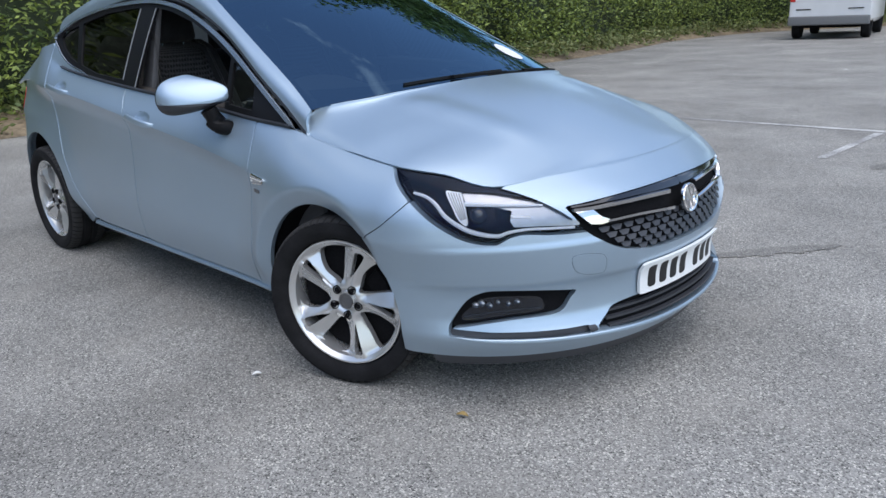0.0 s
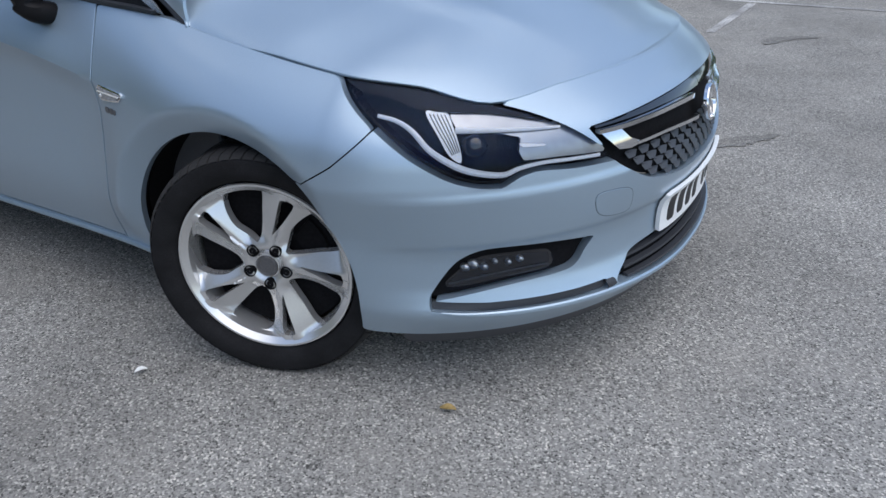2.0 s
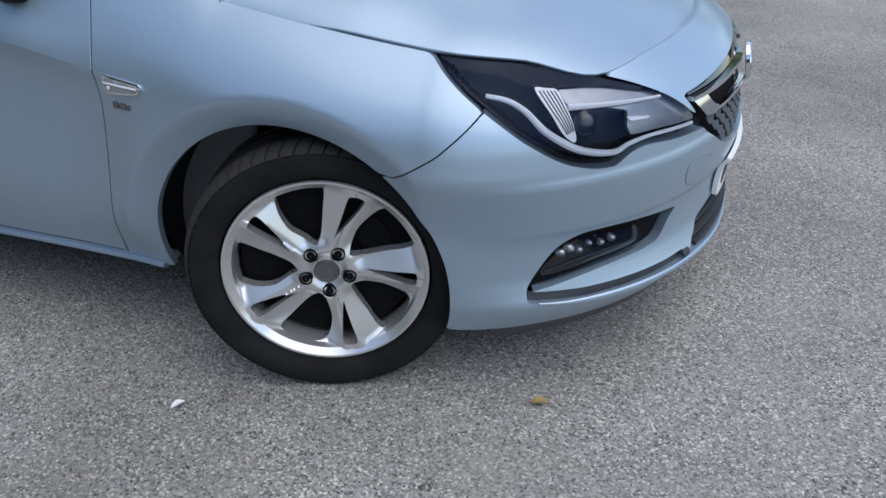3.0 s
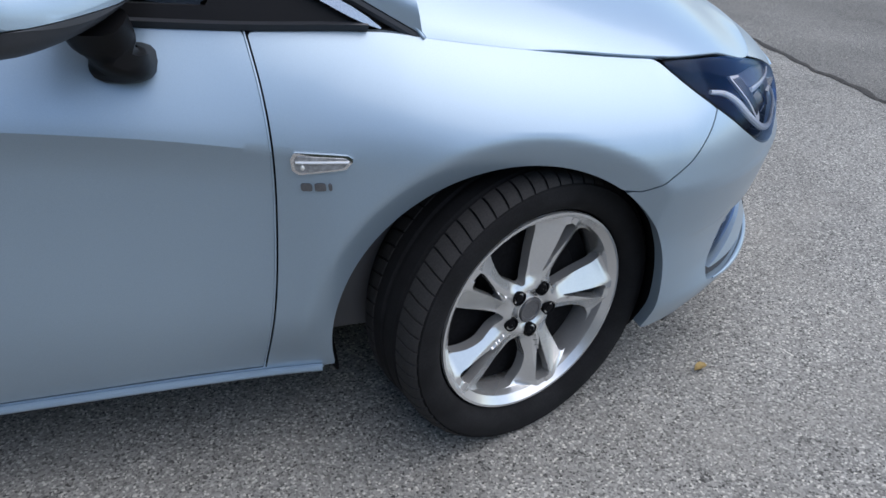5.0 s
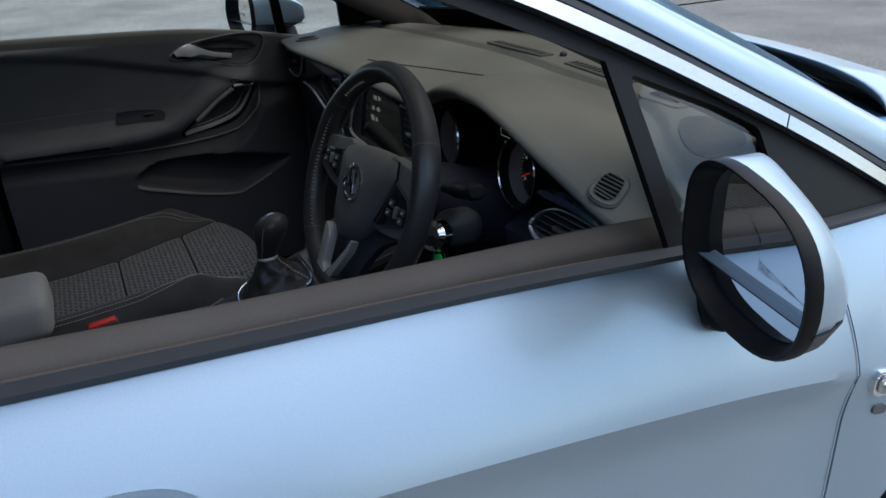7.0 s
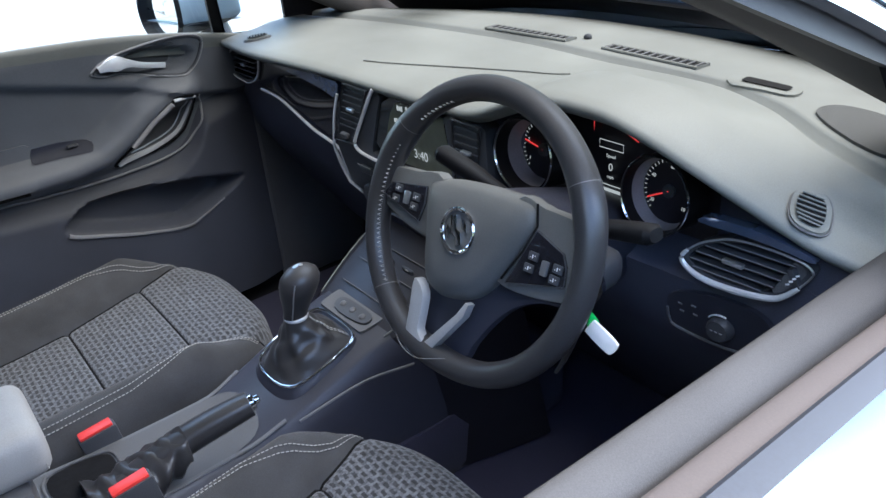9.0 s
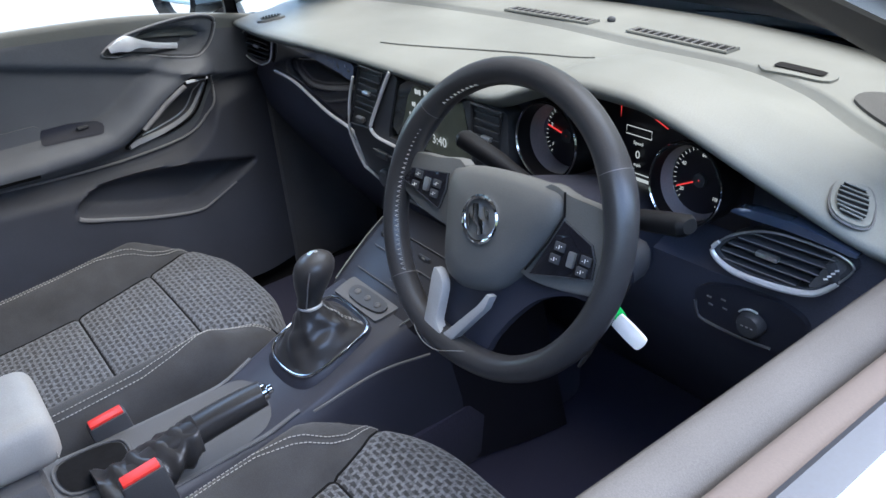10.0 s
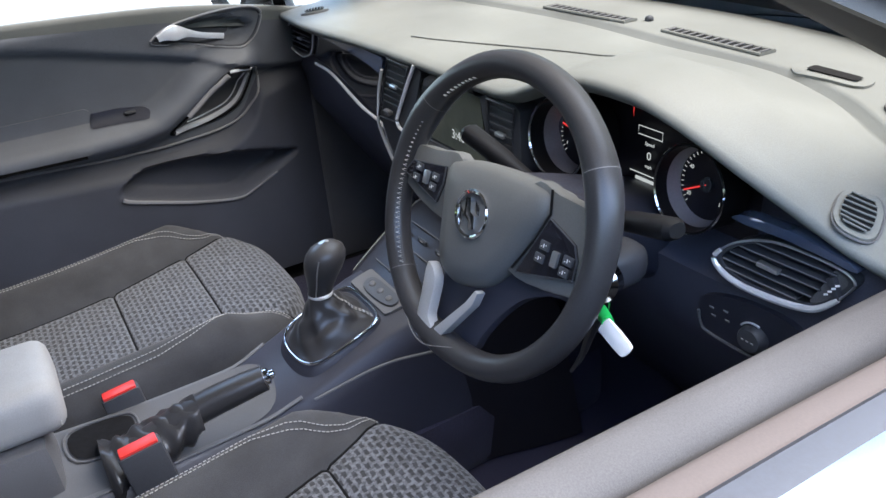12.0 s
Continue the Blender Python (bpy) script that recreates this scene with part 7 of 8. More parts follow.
# seats
def seat(yc, inner):
    """A front seat: patterned middle, plain bolsters, stitched seams. inner: the side of the tunnel."""
    name = "seat"
    ux = [-1.66, -1.56, -1.42, -1.34, -1.27, -1.256, -1.2475, -1.239, -1.225, -1.17, -1.12, -1.099, -1.0905, -1.082, -1.06, -1.02, -0.985, -0.955, -0.935, -0.922, -0.917, -0.920, -0.928, -0.935]
    uz = pch([-1.66, -1.42, -1.25, -1.10, -1.0], [0.472, 0.476, 0.490, 0.512, 0.520])
    panel_v = pch([-1.66, -1.25, -1.10, -1.0, -0.93, -0.90], [0.44, 0.49, 0.56, 0.66, 0.76, 0.78])
    roll = {17: 0.514, 18: 0.500, 19: 0.478, 20: 0.440, 21: 0.400, 22: 0.350, 23: 0.315}

    def at(i, v):
        x = ux[i]
        z = roll[i] if i in roll else float(uz(x))
        vb = float(panel_v(x))
        v = v / 0.60 * vb if abs(v) <= 0.60 else math.copysign(vb + (abs(v) - 0.60) / 0.40 * (1 - vb), v)
        a = abs(v)
        front = np.clip((x + 1.10) / 0.16, 0, 1)
        bol = 0.054 * sstep(vb - 0.04, vb + 0.28, a) * (1 - 0.92 * front)
        edge = 0.0
        if a > 0.80:
            k = (a - 0.80) / 0.20
            edge = -(1 - math.sqrt(max(0.0, 1 - min(1, k) ** 2))) * 0.11
        groove = -0.007 * math.exp(-((x + 1.2475) / 0.006) ** 2) - 0.007 * math.exp(-((x + 1.0905) / 0.006) ** 2) if a < vb + 0.01 else 0.0
        side_g = -0.008 * math.exp(-((a - vb) / 0.018) ** 2)
        puff = 0.006 * math.cos(v * 1.4)
        w = 0.262 - (0.018 * np.clip((x + 1.0) / 0.08, 0, 1) ** 2)
        shift = 0.11 * float(sstep(-1.12, -0.93, x)) * a ** 3
        return (x - shift, yc + v * w, z + (bol + edge + groove + side_g + puff if i not in (21, 22, 23) else edge * 0.3))
    vs_mid = np.linspace(-0.60, 0.60, 27)
    vs_lo, vs_hi = np.linspace(-1, -0.60, 15), np.linspace(0.60, 1, 15)
    st = part("seat", rows_bm([[at(i, v) for v in vs_mid] for i in range(len(ux))]), CLOTH, car, "black front seat with grey patterned cloth and pale stitching", smooth=70)
    for vs_ in (vs_lo, vs_hi):
        rows = [[at(i, v) for v in vs_] for i in range(len(ux))]
        far = 0 if vs_[0] == -1 else -1
        skirt = []
        for r in rows:
            p = r[far]
            ext = [(p[0], p[1] + (-0.004 if far == 0 else 0.004), p[2] - d) for d in (0.05, 0.12, 0.17)]
            skirt.append((ext[::-1] + r) if far == 0 else (r + ext))
        part("bolster", rows_bm(skirt), PLAIN, st, smooth=70)
    for k_ in (6, 12):
        part("seam", tube([Vector(at(k_, v)) + Vector((0, 0, 0.0006)) for v in np.linspace(-0.60, 0.60, 20)], 0.0024, 6), DARK, st)
    for sgn in (1, -1):
        part("seam", tube([Vector(at(i, sgn * 0.60)) for i in range(0, 21)], 0.0028, 6), DARK, st)
        for v0 in (0.0, 0.034):
            stitches([at(i, sgn * (0.64 + v0 + 0.19 * float(sstep(-0.97, -1.22, ux[i])) * (1 if sgn == -inner else 1.15))) for i in range(0, 19)], st)
    # backrest
    def back_at(t, v):
        z = 0.50 + 0.66 * t
        x = -1.575 - 0.27 * t ** 1.05
        a = abs(v)
        w = 0.265 * (1 - 0.22 * t ** 2.2)
        fwd = 0.070 * sstep(0.50, 0.80, a) * (1 - 0.55 * t) - (0.10 * (1 - math.sqrt(max(0.0, 1 - ((a - 0.80) / 0.20) ** 2))) if a > 0.80 else 0.0)
        top = -0.10 * (1 - math.sqrt(max(0.0, 1 - max(0, (t - 0.88) / 0.12) ** 2)))
        return (x + fwd + top - 0.008 * math.exp(-((a - 0.60) / 0.02) ** 2), yc + v * w, z)
    ts = np.linspace(0, 1, 22)
    bk = part("backrest", rows_bm([[back_at(t, v) for v in vs_mid] for t in ts]), CLOTH, st, smooth=70)
    for vs_ in (vs_lo, vs_hi):
        far = 0 if vs_[0] == -1 else -1
        rows = []
        for t in ts:
            r = [back_at(t, v) for v in vs_]
            p = r[far]
            ext = [(p[0] - d, p[1], p[2]) for d in (0.05, 0.10)]
            rows.append((ext[::-1] + r) if far == 0 else (r + ext))
        part("backrest_bolster", rows_bm(rows), PLAIN, st, smooth=70)
    for sgn in (1, -1):
        for v0 in (0.68, 0.715):
            pts = [back_at(t, sgn * v0) for t in ts]
            stitches([(x + 0.0015, y, z) for x, y, z in pts], st, lift=0.0)
    part("backrest_shell", thick(rows_bm([[(x - 0.105, y, z) for x, y, z in [back_at(t, v) for v in (-0.98, -0.5, 0, 0.5, 0.98)]] for t in ts]), 0.01), TRIM_DARK, st, smooth=60)
    part("headrest", moved(box(0.085, 0.24, 0.17, 0.035, 4), pose(-1.893, yc, 1.238, 0, -12, 0)), PLAIN, st, smooth=60)
    for sgn in (1, -1):
        part("headrest_post", tube([(-1.885, yc + sgn * 0.06, 1.10), (-1.90, yc + sgn * 0.06, 1.24)], 0.006, 10), CHROME, st)
    part("seat_base", box(0.50, 0.42, 0.10, 0.02, 2, (-1.22, yc, 0.335)), DARK, st)
    return st


seat(-0.367, 1)
seat(0.372, -1)


def buckle(x, y, z, lean):
    b = part("seat_belt_buckle", moved(box(0.058, 0.026, 0.105, 0.006, 2), pose(x, y, z - 0.052, 0, lean, 0)), PLASTIC, car, "black seat belt buckle with a red button")
    part("release_button", moved(box(0.050, 0.019, 0.008, 0.002, 2), pose(x, y, z - 0.052, 0, lean, 0) @ pose(0, 0, 0.052)), RED, b, "red release button")
    return b


buckle(-1.295, 0.090, 0.544, -6)
buckle(-1.298, -0.106, 0.584, -6)
strap_p = smooth([(-1.50, -0.655, 1.20), (-1.505, -0.668, 1.00), (-1.52, -0.690, 0.75), (-1.54, -0.70, 0.45)], 6)
part("seat_belt", sweep(strap_p, [(-0.0235, -0.0007), (0.0235, -0.0007), (0.0235, 0.0007), (-0.0235, 0.0007)], up=(0, 1, 0)), grain(material("belt_webbing", (0.10, 0.10, 0.10), 0.7), 900, 0.5, 0.001, 0.2), car, "grey seat belt webbing")
# rear bench
part("rear_bench", joined(moved(box(0.50, 1.26, 0.16, 0.05, 3), pose(-2.15, 0, 0.44)), moved(box(0.16, 1.26, 0.62, 0.05, 3), pose(-2.47, 0, 0.78, 0, -22, 0))), PLAIN, car, "dark rear bench seat", smooth=50)
for y in (-0.38, 0.38):
    part("rear_headrest", moved(box(0.08, 0.24, 0.13, 0.03, 3), pose(-2.62, y, 1.13)), PLAIN, car, smooth=50)


# door linings
ARM_L = [(-1.60, 0.735), (-1.40, 0.731), (-1.183, 0.730), (-1.103, 0.733), (-1.04, 0.743), (-0.985, 0.772), (-0.930, 0.812), (-0.885, 0.834), (-0.82, 0.846)]
POCKET = [tuple(p) for p in smooth([(-1.156, 0.604), (-1.079, 0.576), (-0.995, 0.551), (-0.904, 0.534), (-0.858, 0.546), (-0.761, 0.591), (-0.735, 0.606), (-0.77, 0.618), (-0.853, 0.637), (-0.972, 0.652), (-1.086, 0.652), (-1.135, 0.636)], 5, True)]
line_z = pch([-1.6, -1.221, -1.125, -1.02, -0.873, -0.76, -0.55], [0.985, 0.937, 0.915, 0.890, 0.851, 0.818, 0.800])
under_z = pch([-1.6, -1.30, -1.193, -1.076, -0.962, -0.885, -0.828, -0.794, -0.55], [0.715, 0.694, 0.686, 0.682, 0.687, 0.701, 0.743, 0.802, 0.83])


def door_card(s):
    """The lining's sheet: a proud upper panel, an armrest that swings up into the pull, a bellied lower panel with a map pocket let in."""
    pts = np.array(ARM_L)

    def f(x, z, off=0.0):
        x, z = np.asarray(x, float), np.asarray(z, float)
        d = np.full(np.broadcast(x, z).shape, 9.0)
        for a, b in zip(pts, pts[1:]):
            e = b - a
            t = np.clip(((x - a[0]) * e[0] + (z - a[1]) * e[1]) / (e @ e), 0, 1)
            d = np.minimum(d, np.hypot(x - a[0] - t * e[0], z - a[1] - t * e[1]))
        y = 0.748 - 0.050 * (1 - sstep(0.004, 0.050, d)) * sstep(-0.74, -0.86, x)
        y = y - 0.018 * sstep(line_z(x) - 0.010, line_z(x) + 0.006, z)
        y = y + 0.030 * sstep(0.955, 0.997, z) ** 2
        belly = 1 - sstep(under_z(x) - 0.050, under_z(x) - 0.006, z)
        y = y - 0.036 * belly * sstep(-0.62, -0.78, x)
        y = y + 0.052 * sstep(0.003, -0.018, inside(x + 0 * z, z + 0 * x, POCKET))
        rec = np.hypot((x + 0.885) / 0.105, (z - 0.918) / 0.030)
        y = y + 0.026 * (1 - sstep(0.75, 1.0, rec))
        pull = np.hypot((x + 0.882 - 0.7 * (z - 0.772)) / 0.062, (z - 0.770) / 0.050)
        y = y + 0.010 * (1 - sstep(0.6, 1.0, pull))
        return np.stack([x + 0 * z, s * (y - off), z + 0 * x], axis=-1)
    return f


def door_fittings(card, f):
    """Handle, pull, switch and pocket of a door lining."""
    hand_o = smooth([(-1.006, 0.922), (-0.965, 0.943), (-0.897, 0.954), (-0.834, 0.958), (-0.785, 0.954), (-0.766, 0.940), (-0.782, 0.904), (-0.807, 0.884), (-0.84, 0.881), (-0.90, 0.893), (-0.96, 0.906), (-0.998, 0.913)], 6, True)
    part("handle_rim", tube([Vector(f(p[0], p[1], 0.002)) for p in hand_o] + [Vector(f(hand_o[0][0], hand_o[0][1], 0.002))], 0.0030, 8), PLASTIC, card)
    part("handle_bowl", skin([tuple(p) for p in hand_o], [], lambda x, z, o=0.0: f(x, z, o + 0.001), 0.010), DOOR, card)
    part("handle_lip", tube([Vector(f(p[0] + (p[0] + 0.885) * 0.035, p[1] + (p[1] - 0.918) * 0.07, 0.0025)) for p in list(hand_o) + [hand_o[0]]], 0.0022, 6), EDGE_HIGHLIGHT, card)
    part("handle_insert", skin([(-0.935, 0.941), (-0.85, 0.955), (-0.822, 0.950), (-0.842, 0.905), (-0.905, 0.918)], [], lambda x, z, o=0.0: f(x, z, o + 0.003), 0.008), PLASTIC, card)
    lev = [Vector(f(x, z, 0.012 + d)) for x, z, d in ((-0.997, 0.925, -0.004), (-0.968, 0.931, 0.006), (-0.938, 0.926, 0.012), (-0.90, 0.914, 0.012), (-0.853, 0.903, 0.006))]
    part("release_lever", sweep(smooth(lev, 5), ring(12, 0.007, 0.014, 2.6), lambda t: 0.45 + 0.75 * math.exp(-((t - 0.32) / 0.20) ** 2)), ICHROME, card, "chrome door release lever")
    trim_l = smooth([(-1.44, 0.716), (-1.33, 0.703), (-1.17, 0.687), (-1.06, 0.684), (-0.987, 0.687), (-0.905, 0.695), (-0.850, 0.712), (-0.812, 0.750), (-0.792, 0.795), (-0.796, 0.824)], 6)
    part("trim_line", tube([Vector(f(p[0], p[1], 0.0035)) for p in trim_l], 0.0028, 6), EDGE_HIGHLIGHT, card)
    loop = smooth([(-1.016, 0.711), (-0.95, 0.716), (-0.895, 0.725), (-0.850, 0.745), (-0.822, 0.778), (-0.806, 0.812), (-0.816, 0.830), (-0.858, 0.836), (-0.91, 0.802), (-0.965, 0.757)], 6, True)
    part("pull_inlay", skin([tuple(p) for p in loop], [], lambda x, z, o=0.0: f(x, z, o + 0.004), 0.007, 0, 0.006), TRIM_DARK, card, "dark pull inlay")
    part("pull_gap", tube([Vector(f(p[0], p[1], 0.004)) for p in list(loop) + [loop[0]]], 0.0030, 6), DARK, card)
    pul = smooth([(-1.008, 0.714), (-0.95, 0.722), (-0.895, 0.733), (-0.856, 0.752), (-0.830, 0.783), (-0.816, 0.814)], 6)
    part("pull_edge", sweep([Vector(f(p[0], p[1], 0.007)) for p in pul], ring(8, 0.004, 0.0062), lambda t: 1.25 - 0.8 * t), ICHROME, card, "bright edge of the door pull")
    pu3 = smooth([(-0.975, 0.731), (-0.91, 0.741), (-0.866, 0.760), (-0.838, 0.796), (-0.830, 0.818)], 6)
    part("pull_edge", tube([Vector(f(p[0], p[1], 0.006)) for p in pu3], 0.0016, 6), ICHROME, card)
    pu2 = smooth([(-0.868, 0.833), (-0.845, 0.833), (-0.815, 0.829)], 6)
    part("pull_edge", sweep([Vector(f(p[0], p[1], 0.007)) for p in pu2], ring(8, 0.004, 0.004)), ICHROME, card)
    pu4 = smooth([(-0.975, 0.750), (-0.92, 0.792), (-0.872, 0.826)], 6)
    part("pull_lip", tube([Vector(f(p[0], p[1], 0.010)) for p in pu4], 0.0055, 8), EDGE_HIGHLIGHT, card)
    part("window_switch", skin([(-1.175, 0.764), (-1.143, 0.764), (-1.056, 0.764), (-1.046, 0.778), (-1.058, 0.786), (-1.113, 0.793), (-1.166, 0.793)], [], lambda x, z, o=0.0: f(x, z, o + 0.003), 0.006, 0, 0.006), CONSOLE, card)
    part("switch", box(0.024, 0.012, 0.006, 0.002, 1, tuple(f(-1.088, 0.780, 0.006))), PLASTIC, card)
    part("armrest_pad", skin([(-1.44, 0.728), (-1.189, 0.722), (-1.184, 0.730), (-1.168, 0.800), (-1.172, 0.806), (-1.44, 0.806)], [], lambda x, z, o=0.0: f(x, z, o + 0.006), 0.008, 0, 0.008), DOOR, card, "soft grey armrest pad")
    part("pad_gap", tube([Vector(f(x, z, 0.004)) for x, z in ((-1.44, 0.722), (-1.30, 0.719), (-1.20, 0.716))], 0.0030, 6), DARK, card)
    # highlight of the pocket's rounded rim, given as a paler strip
    part("pocket_edge", sweep([Vector(f(p[0], p[1] - 0.006, 0.0015)) for p in POCKET[:24]], ring(8, 0.003, 0.0046), lambda t: 1.1 - 0.6 * t), EDGE_HIGHLIGHT, card)


for s in (1, -1):
    f = door_card(s)
    lo_ = 0.0 if s == 1 else 0.055
    parting = [(x, float(under_z(x)) - 0.002) for x in np.linspace(-1.46, -0.62, 40)]
    card = part("door_lining", skin(parting + [(-0.62, 0.905 - lo_), (-0.80, 0.928 - lo_), (-1.0, 0.956 - lo_), (-1.25, 0.972 - lo_), (-1.46, 0.980 - lo_)], [], f, 0.006 if s == 1 else 0.02), DOOR, car, "dark grey door lining with armrest and pocket", smooth=60)
    part("lower_panel", skin([(-1.46, 0.30), (-0.62, 0.30)] + parting[::-1], [], f, 0.006 if s == 1 else 0.02), DOOR_LOW, card, "darker lower door panel with a map pocket", smooth=60)
    if s == 1:
        door_fittings(card, f)
    # window ledge: soft inner cap, slot, lip
    ledge_x = np.linspace(-0.56, -1.60, 44)
    if s == -1:
        cap_z = pch([-1.6, -1.25, -1.1, -0.95, -0.8, -0.56], [0.978, 0.9525, 0.9435, 0.936, 0.929, 0.912])
        lip_z = lambda x: float(belt(x)) + 0.001
        sec = [(0.712, -0.09), (0.7125, -0.020), (0.7145, -0.006), (0.7195, -0.0005), (0.728, 0.0), (0.741, -0.0035), (0.749, -0.0085), (0.7525, -0.016), (0.753, -0.05)]
        sec2 = [(0.757, -0.05), (0.7565, -0.012), (0.7585, -0.006), (0.763, -0.004), (0.776, -0.004), (0.784, -0.006), (0.788, -0.012)]
    else:
        cap_z = pch([-1.6, -1.25, -1.0, -0.85, -0.7, -0.56], [1.010, 0.999, 0.988, 0.972, 0.945, 0.915])
        lip_z = lambda x: float(cap_z(x)) - 0.004
        sec = [(0.748, -0.05), (0.746, -0.016), (0.7485, -0.006), (0.756, -0.003), (0.770, -0.009), (0.778, -0.016), (0.781, -0.04)]
        sec2 = [(0.784, -0.05), (0.7835, -0.018), (0.787, -0.010), (0.7925, -0.010), (0.7945, -0.018), (0.7945, -0.05)]
    rows = [[(x, s * a, float(cap_z(x)) + b) for a, b in sec] for x in ledge_x]
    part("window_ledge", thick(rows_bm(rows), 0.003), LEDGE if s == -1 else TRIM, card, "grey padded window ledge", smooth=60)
    rows = [[(x, s * a, lip_z(x) + b) for a, b in sec2] for x in ledge_x]
    part("glass_seal", thick(rows_bm(rows), 0.002), SILL_RUBBER, card, "sun-faded rubber lip", smooth=60)
part("lock_pin", tube([(-1.40, 0.762, 0.99), (-1.40, 0.762, 1.022)], 0.004, 8), PLASTIC, car, "black door lock pin")

# pillar and rail linings inside
for m in (rail(0.050), mirror_y(rail(0.050))):
    part("pillar_trim", thick(rows_bm(m), 0.01), PILLAR, car, smooth=60)
for s in (1, -1):
    part("centre_pillar_trim", moved(box(0.10, 0.03, 1.0, 0.012, 2), pose(-1.535, s * 0.715, 0.86, s * 13, 0, 0)), TRIM_DARK, car)
    part("kick_panel", box(0.50, 0.02, 0.60, 0.005, 1, (-0.42, s * 0.742, 0.56)), TRIM_DARK, car)

# ---- surroundings ----
def asphalt(name, tone, speck):
    """Worn asphalt: tone scales its stones, speck is the size of its grain."""
    m = material(name, (0.2, 0.2, 0.2), 0.9)
    n, l = m.node_tree.nodes, m.node_tree.links
    b = n["Principled BSDF"]
    co = n.new("ShaderNodeTexCoord")
    vo = n.new("ShaderNodeTexVoronoi")
    vo.inputs["Scale"].default_value = speck
    l.new(co.outputs["Object"], vo.inputs["Vector"])
    bright = n.new("ShaderNodeSeparateColor")
    l.new(vo.outputs["Color"], bright.inputs["Color"])
    r1 = n.new("ShaderNodeValToRGB")
    e = r1.color_ramp.elements
    e[0].position, e[0].color = 0.0, (0.045, 0.044, 0.040, 1)
    e[1].position, e[1].color = 1.0, (0.60, 0.572, 0.515, 1)
    k = e.new(0.13)
    k.color = (0.150, 0.147, 0.137, 1)
    k = e.new(0.45)
    k.color = (0.238, 0.232, 0.214, 1)
    k = e.new(0.86)
    k.color = (0.330, 0.324, 0.298, 1)
    l.new(bright.outputs["Red"], r1.inputs["Fac"])
    big = n.new("ShaderNodeTexNoise")
    big.inputs["Scale"].default_value, big.inputs["Detail"].default_value, big.inputs["Roughness"].default_value = 0.8, 7, 0.62
    l.new(co.outputs["Object"], big.inputs["Vector"])
    mp = n.new("ShaderNodeMapRange")
    mp.inputs["From Min"].default_value, mp.inputs["From Max"].default_value = 0.3, 0.7
    mp.inputs["To Min"].default_value, mp.inputs["To Max"].default_value = 0.68 * tone, 1.26 * tone
    l.new(big.outputs["Fac"], mp.inputs["Value"])
    mul = n.new("ShaderNodeVectorMath")
    mul.operation = "SCALE"
    l.new(r1.outputs["Color"], mul.inputs[0])
    l.new(mp.outputs["Result"], mul.inputs["Scale"])
    # dusty warm film in drifts
    film = n.new("ShaderNodeTexNoise")
    film.inputs["Scale"].default_value, film.inputs["Detail"].default_value = 2.6, 8
    l.new(co.outputs["Object"], film.inputs["Vector"])
    fr = n.new("ShaderNodeMapRange")
    fr.inputs["From Min"].default_value, fr.inputs["From Max"].default_value = 0.50, 0.75
    fr.inputs["To Max"].default_value = 0.40
    l.new(film.outputs["Fac"], fr.inputs["Value"])
    mx = n.new("ShaderNodeMixRGB")
    mx.inputs["Color2"].default_value = (0.30 * tone, 0.285 * tone, 0.255 * tone, 1)
    l.new(fr.outputs["Result"], mx.inputs["Fac"])
    l.new(mul.outputs["Vector"], mx.inputs["Color1"])
    l.new(mx.outputs["Color"], b.inputs["Base Color"])
    fine = n.new("ShaderNodeTexNoise")
    fine.inputs["Scale"].default_value, fine.inputs["Detail"].default_value = 110, 6
    l.new(co.outputs["Object"], fine.inputs["Vector"])
    add = n.new("ShaderNodeMath")
    add.operation = "SUBTRACT"
    l.new(fine.outputs["Fac"], add.inputs[0])
    l.new(vo.outputs["Distance"], add.inputs[1])
    bp = n.new("ShaderNodeBump")
    bp.inputs["Strength"].default_value, bp.inputs["Distance"].default_value = 0.6, 0.003
    l.new(add.outputs["Value"], bp.inputs["Height"])
    l.new(bp.outputs["Normal"], b.inputs["Normal"])
    return m


def worn_line():
    """Road paint worn through to the stones."""
    m = material("worn_road_paint", (0.6, 0.6, 0.58), 0.8)
    n, l = m.node_tree.nodes, m.node_tree.links
    b = n["Principled BSDF"]
    co = n.new("ShaderNodeTexCoord")
    a, c = n.new("ShaderNodeTexNoise"), n.new("ShaderNodeTexNoise")
    a.inputs["Scale"].default_value, a.inputs["Detail"].default_value = 70, 5
    c.inputs["Scale"].default_value, c.inputs["Detail"].default_value = 1.7, 4
    add = n.new("ShaderNodeMath")
    add.operation = "ADD"
    for t in (a, c):
        l.new(co.outputs["Object"], t.inputs["Vector"])
    l.new(a.outputs["Fac"], add.inputs[0])
    l.new(c.outputs["Fac"], add.inputs[1])
    r = n.new("ShaderNodeValToRGB")
    r.color_ramp.elements[0].position, r.color_ramp.elements[0].color = 0.46, (0.23, 0.225, 0.215, 1)
    r.color_ramp.elements[1].position, r.color_ramp.elements[1].color = 0.60, (0.62, 0.62, 0.60, 1)
    hf = n.new("ShaderNodeMath")
    hf.operation = "MULTIPLY"
    hf.inputs[1].default_value = 0.5
    l.new(add.outputs["Value"], hf.inputs[0])
    l.new(hf.outputs["Value"], r.inputs["Fac"])
    l.new(r.outputs["Color"], b.inputs["Base Color"])
    return m


gb = bmesh.new()
bmesh.ops.create_grid(gb, x_segments=60, y_segments=60, size=400)
ground = tagged(part("ground", gb, asphalt("worn_asphalt", 1.0, 210), smooth=0), "worn grey asphalt of a parking area", "asphalt", kind="structure")
LINE = worn_line()


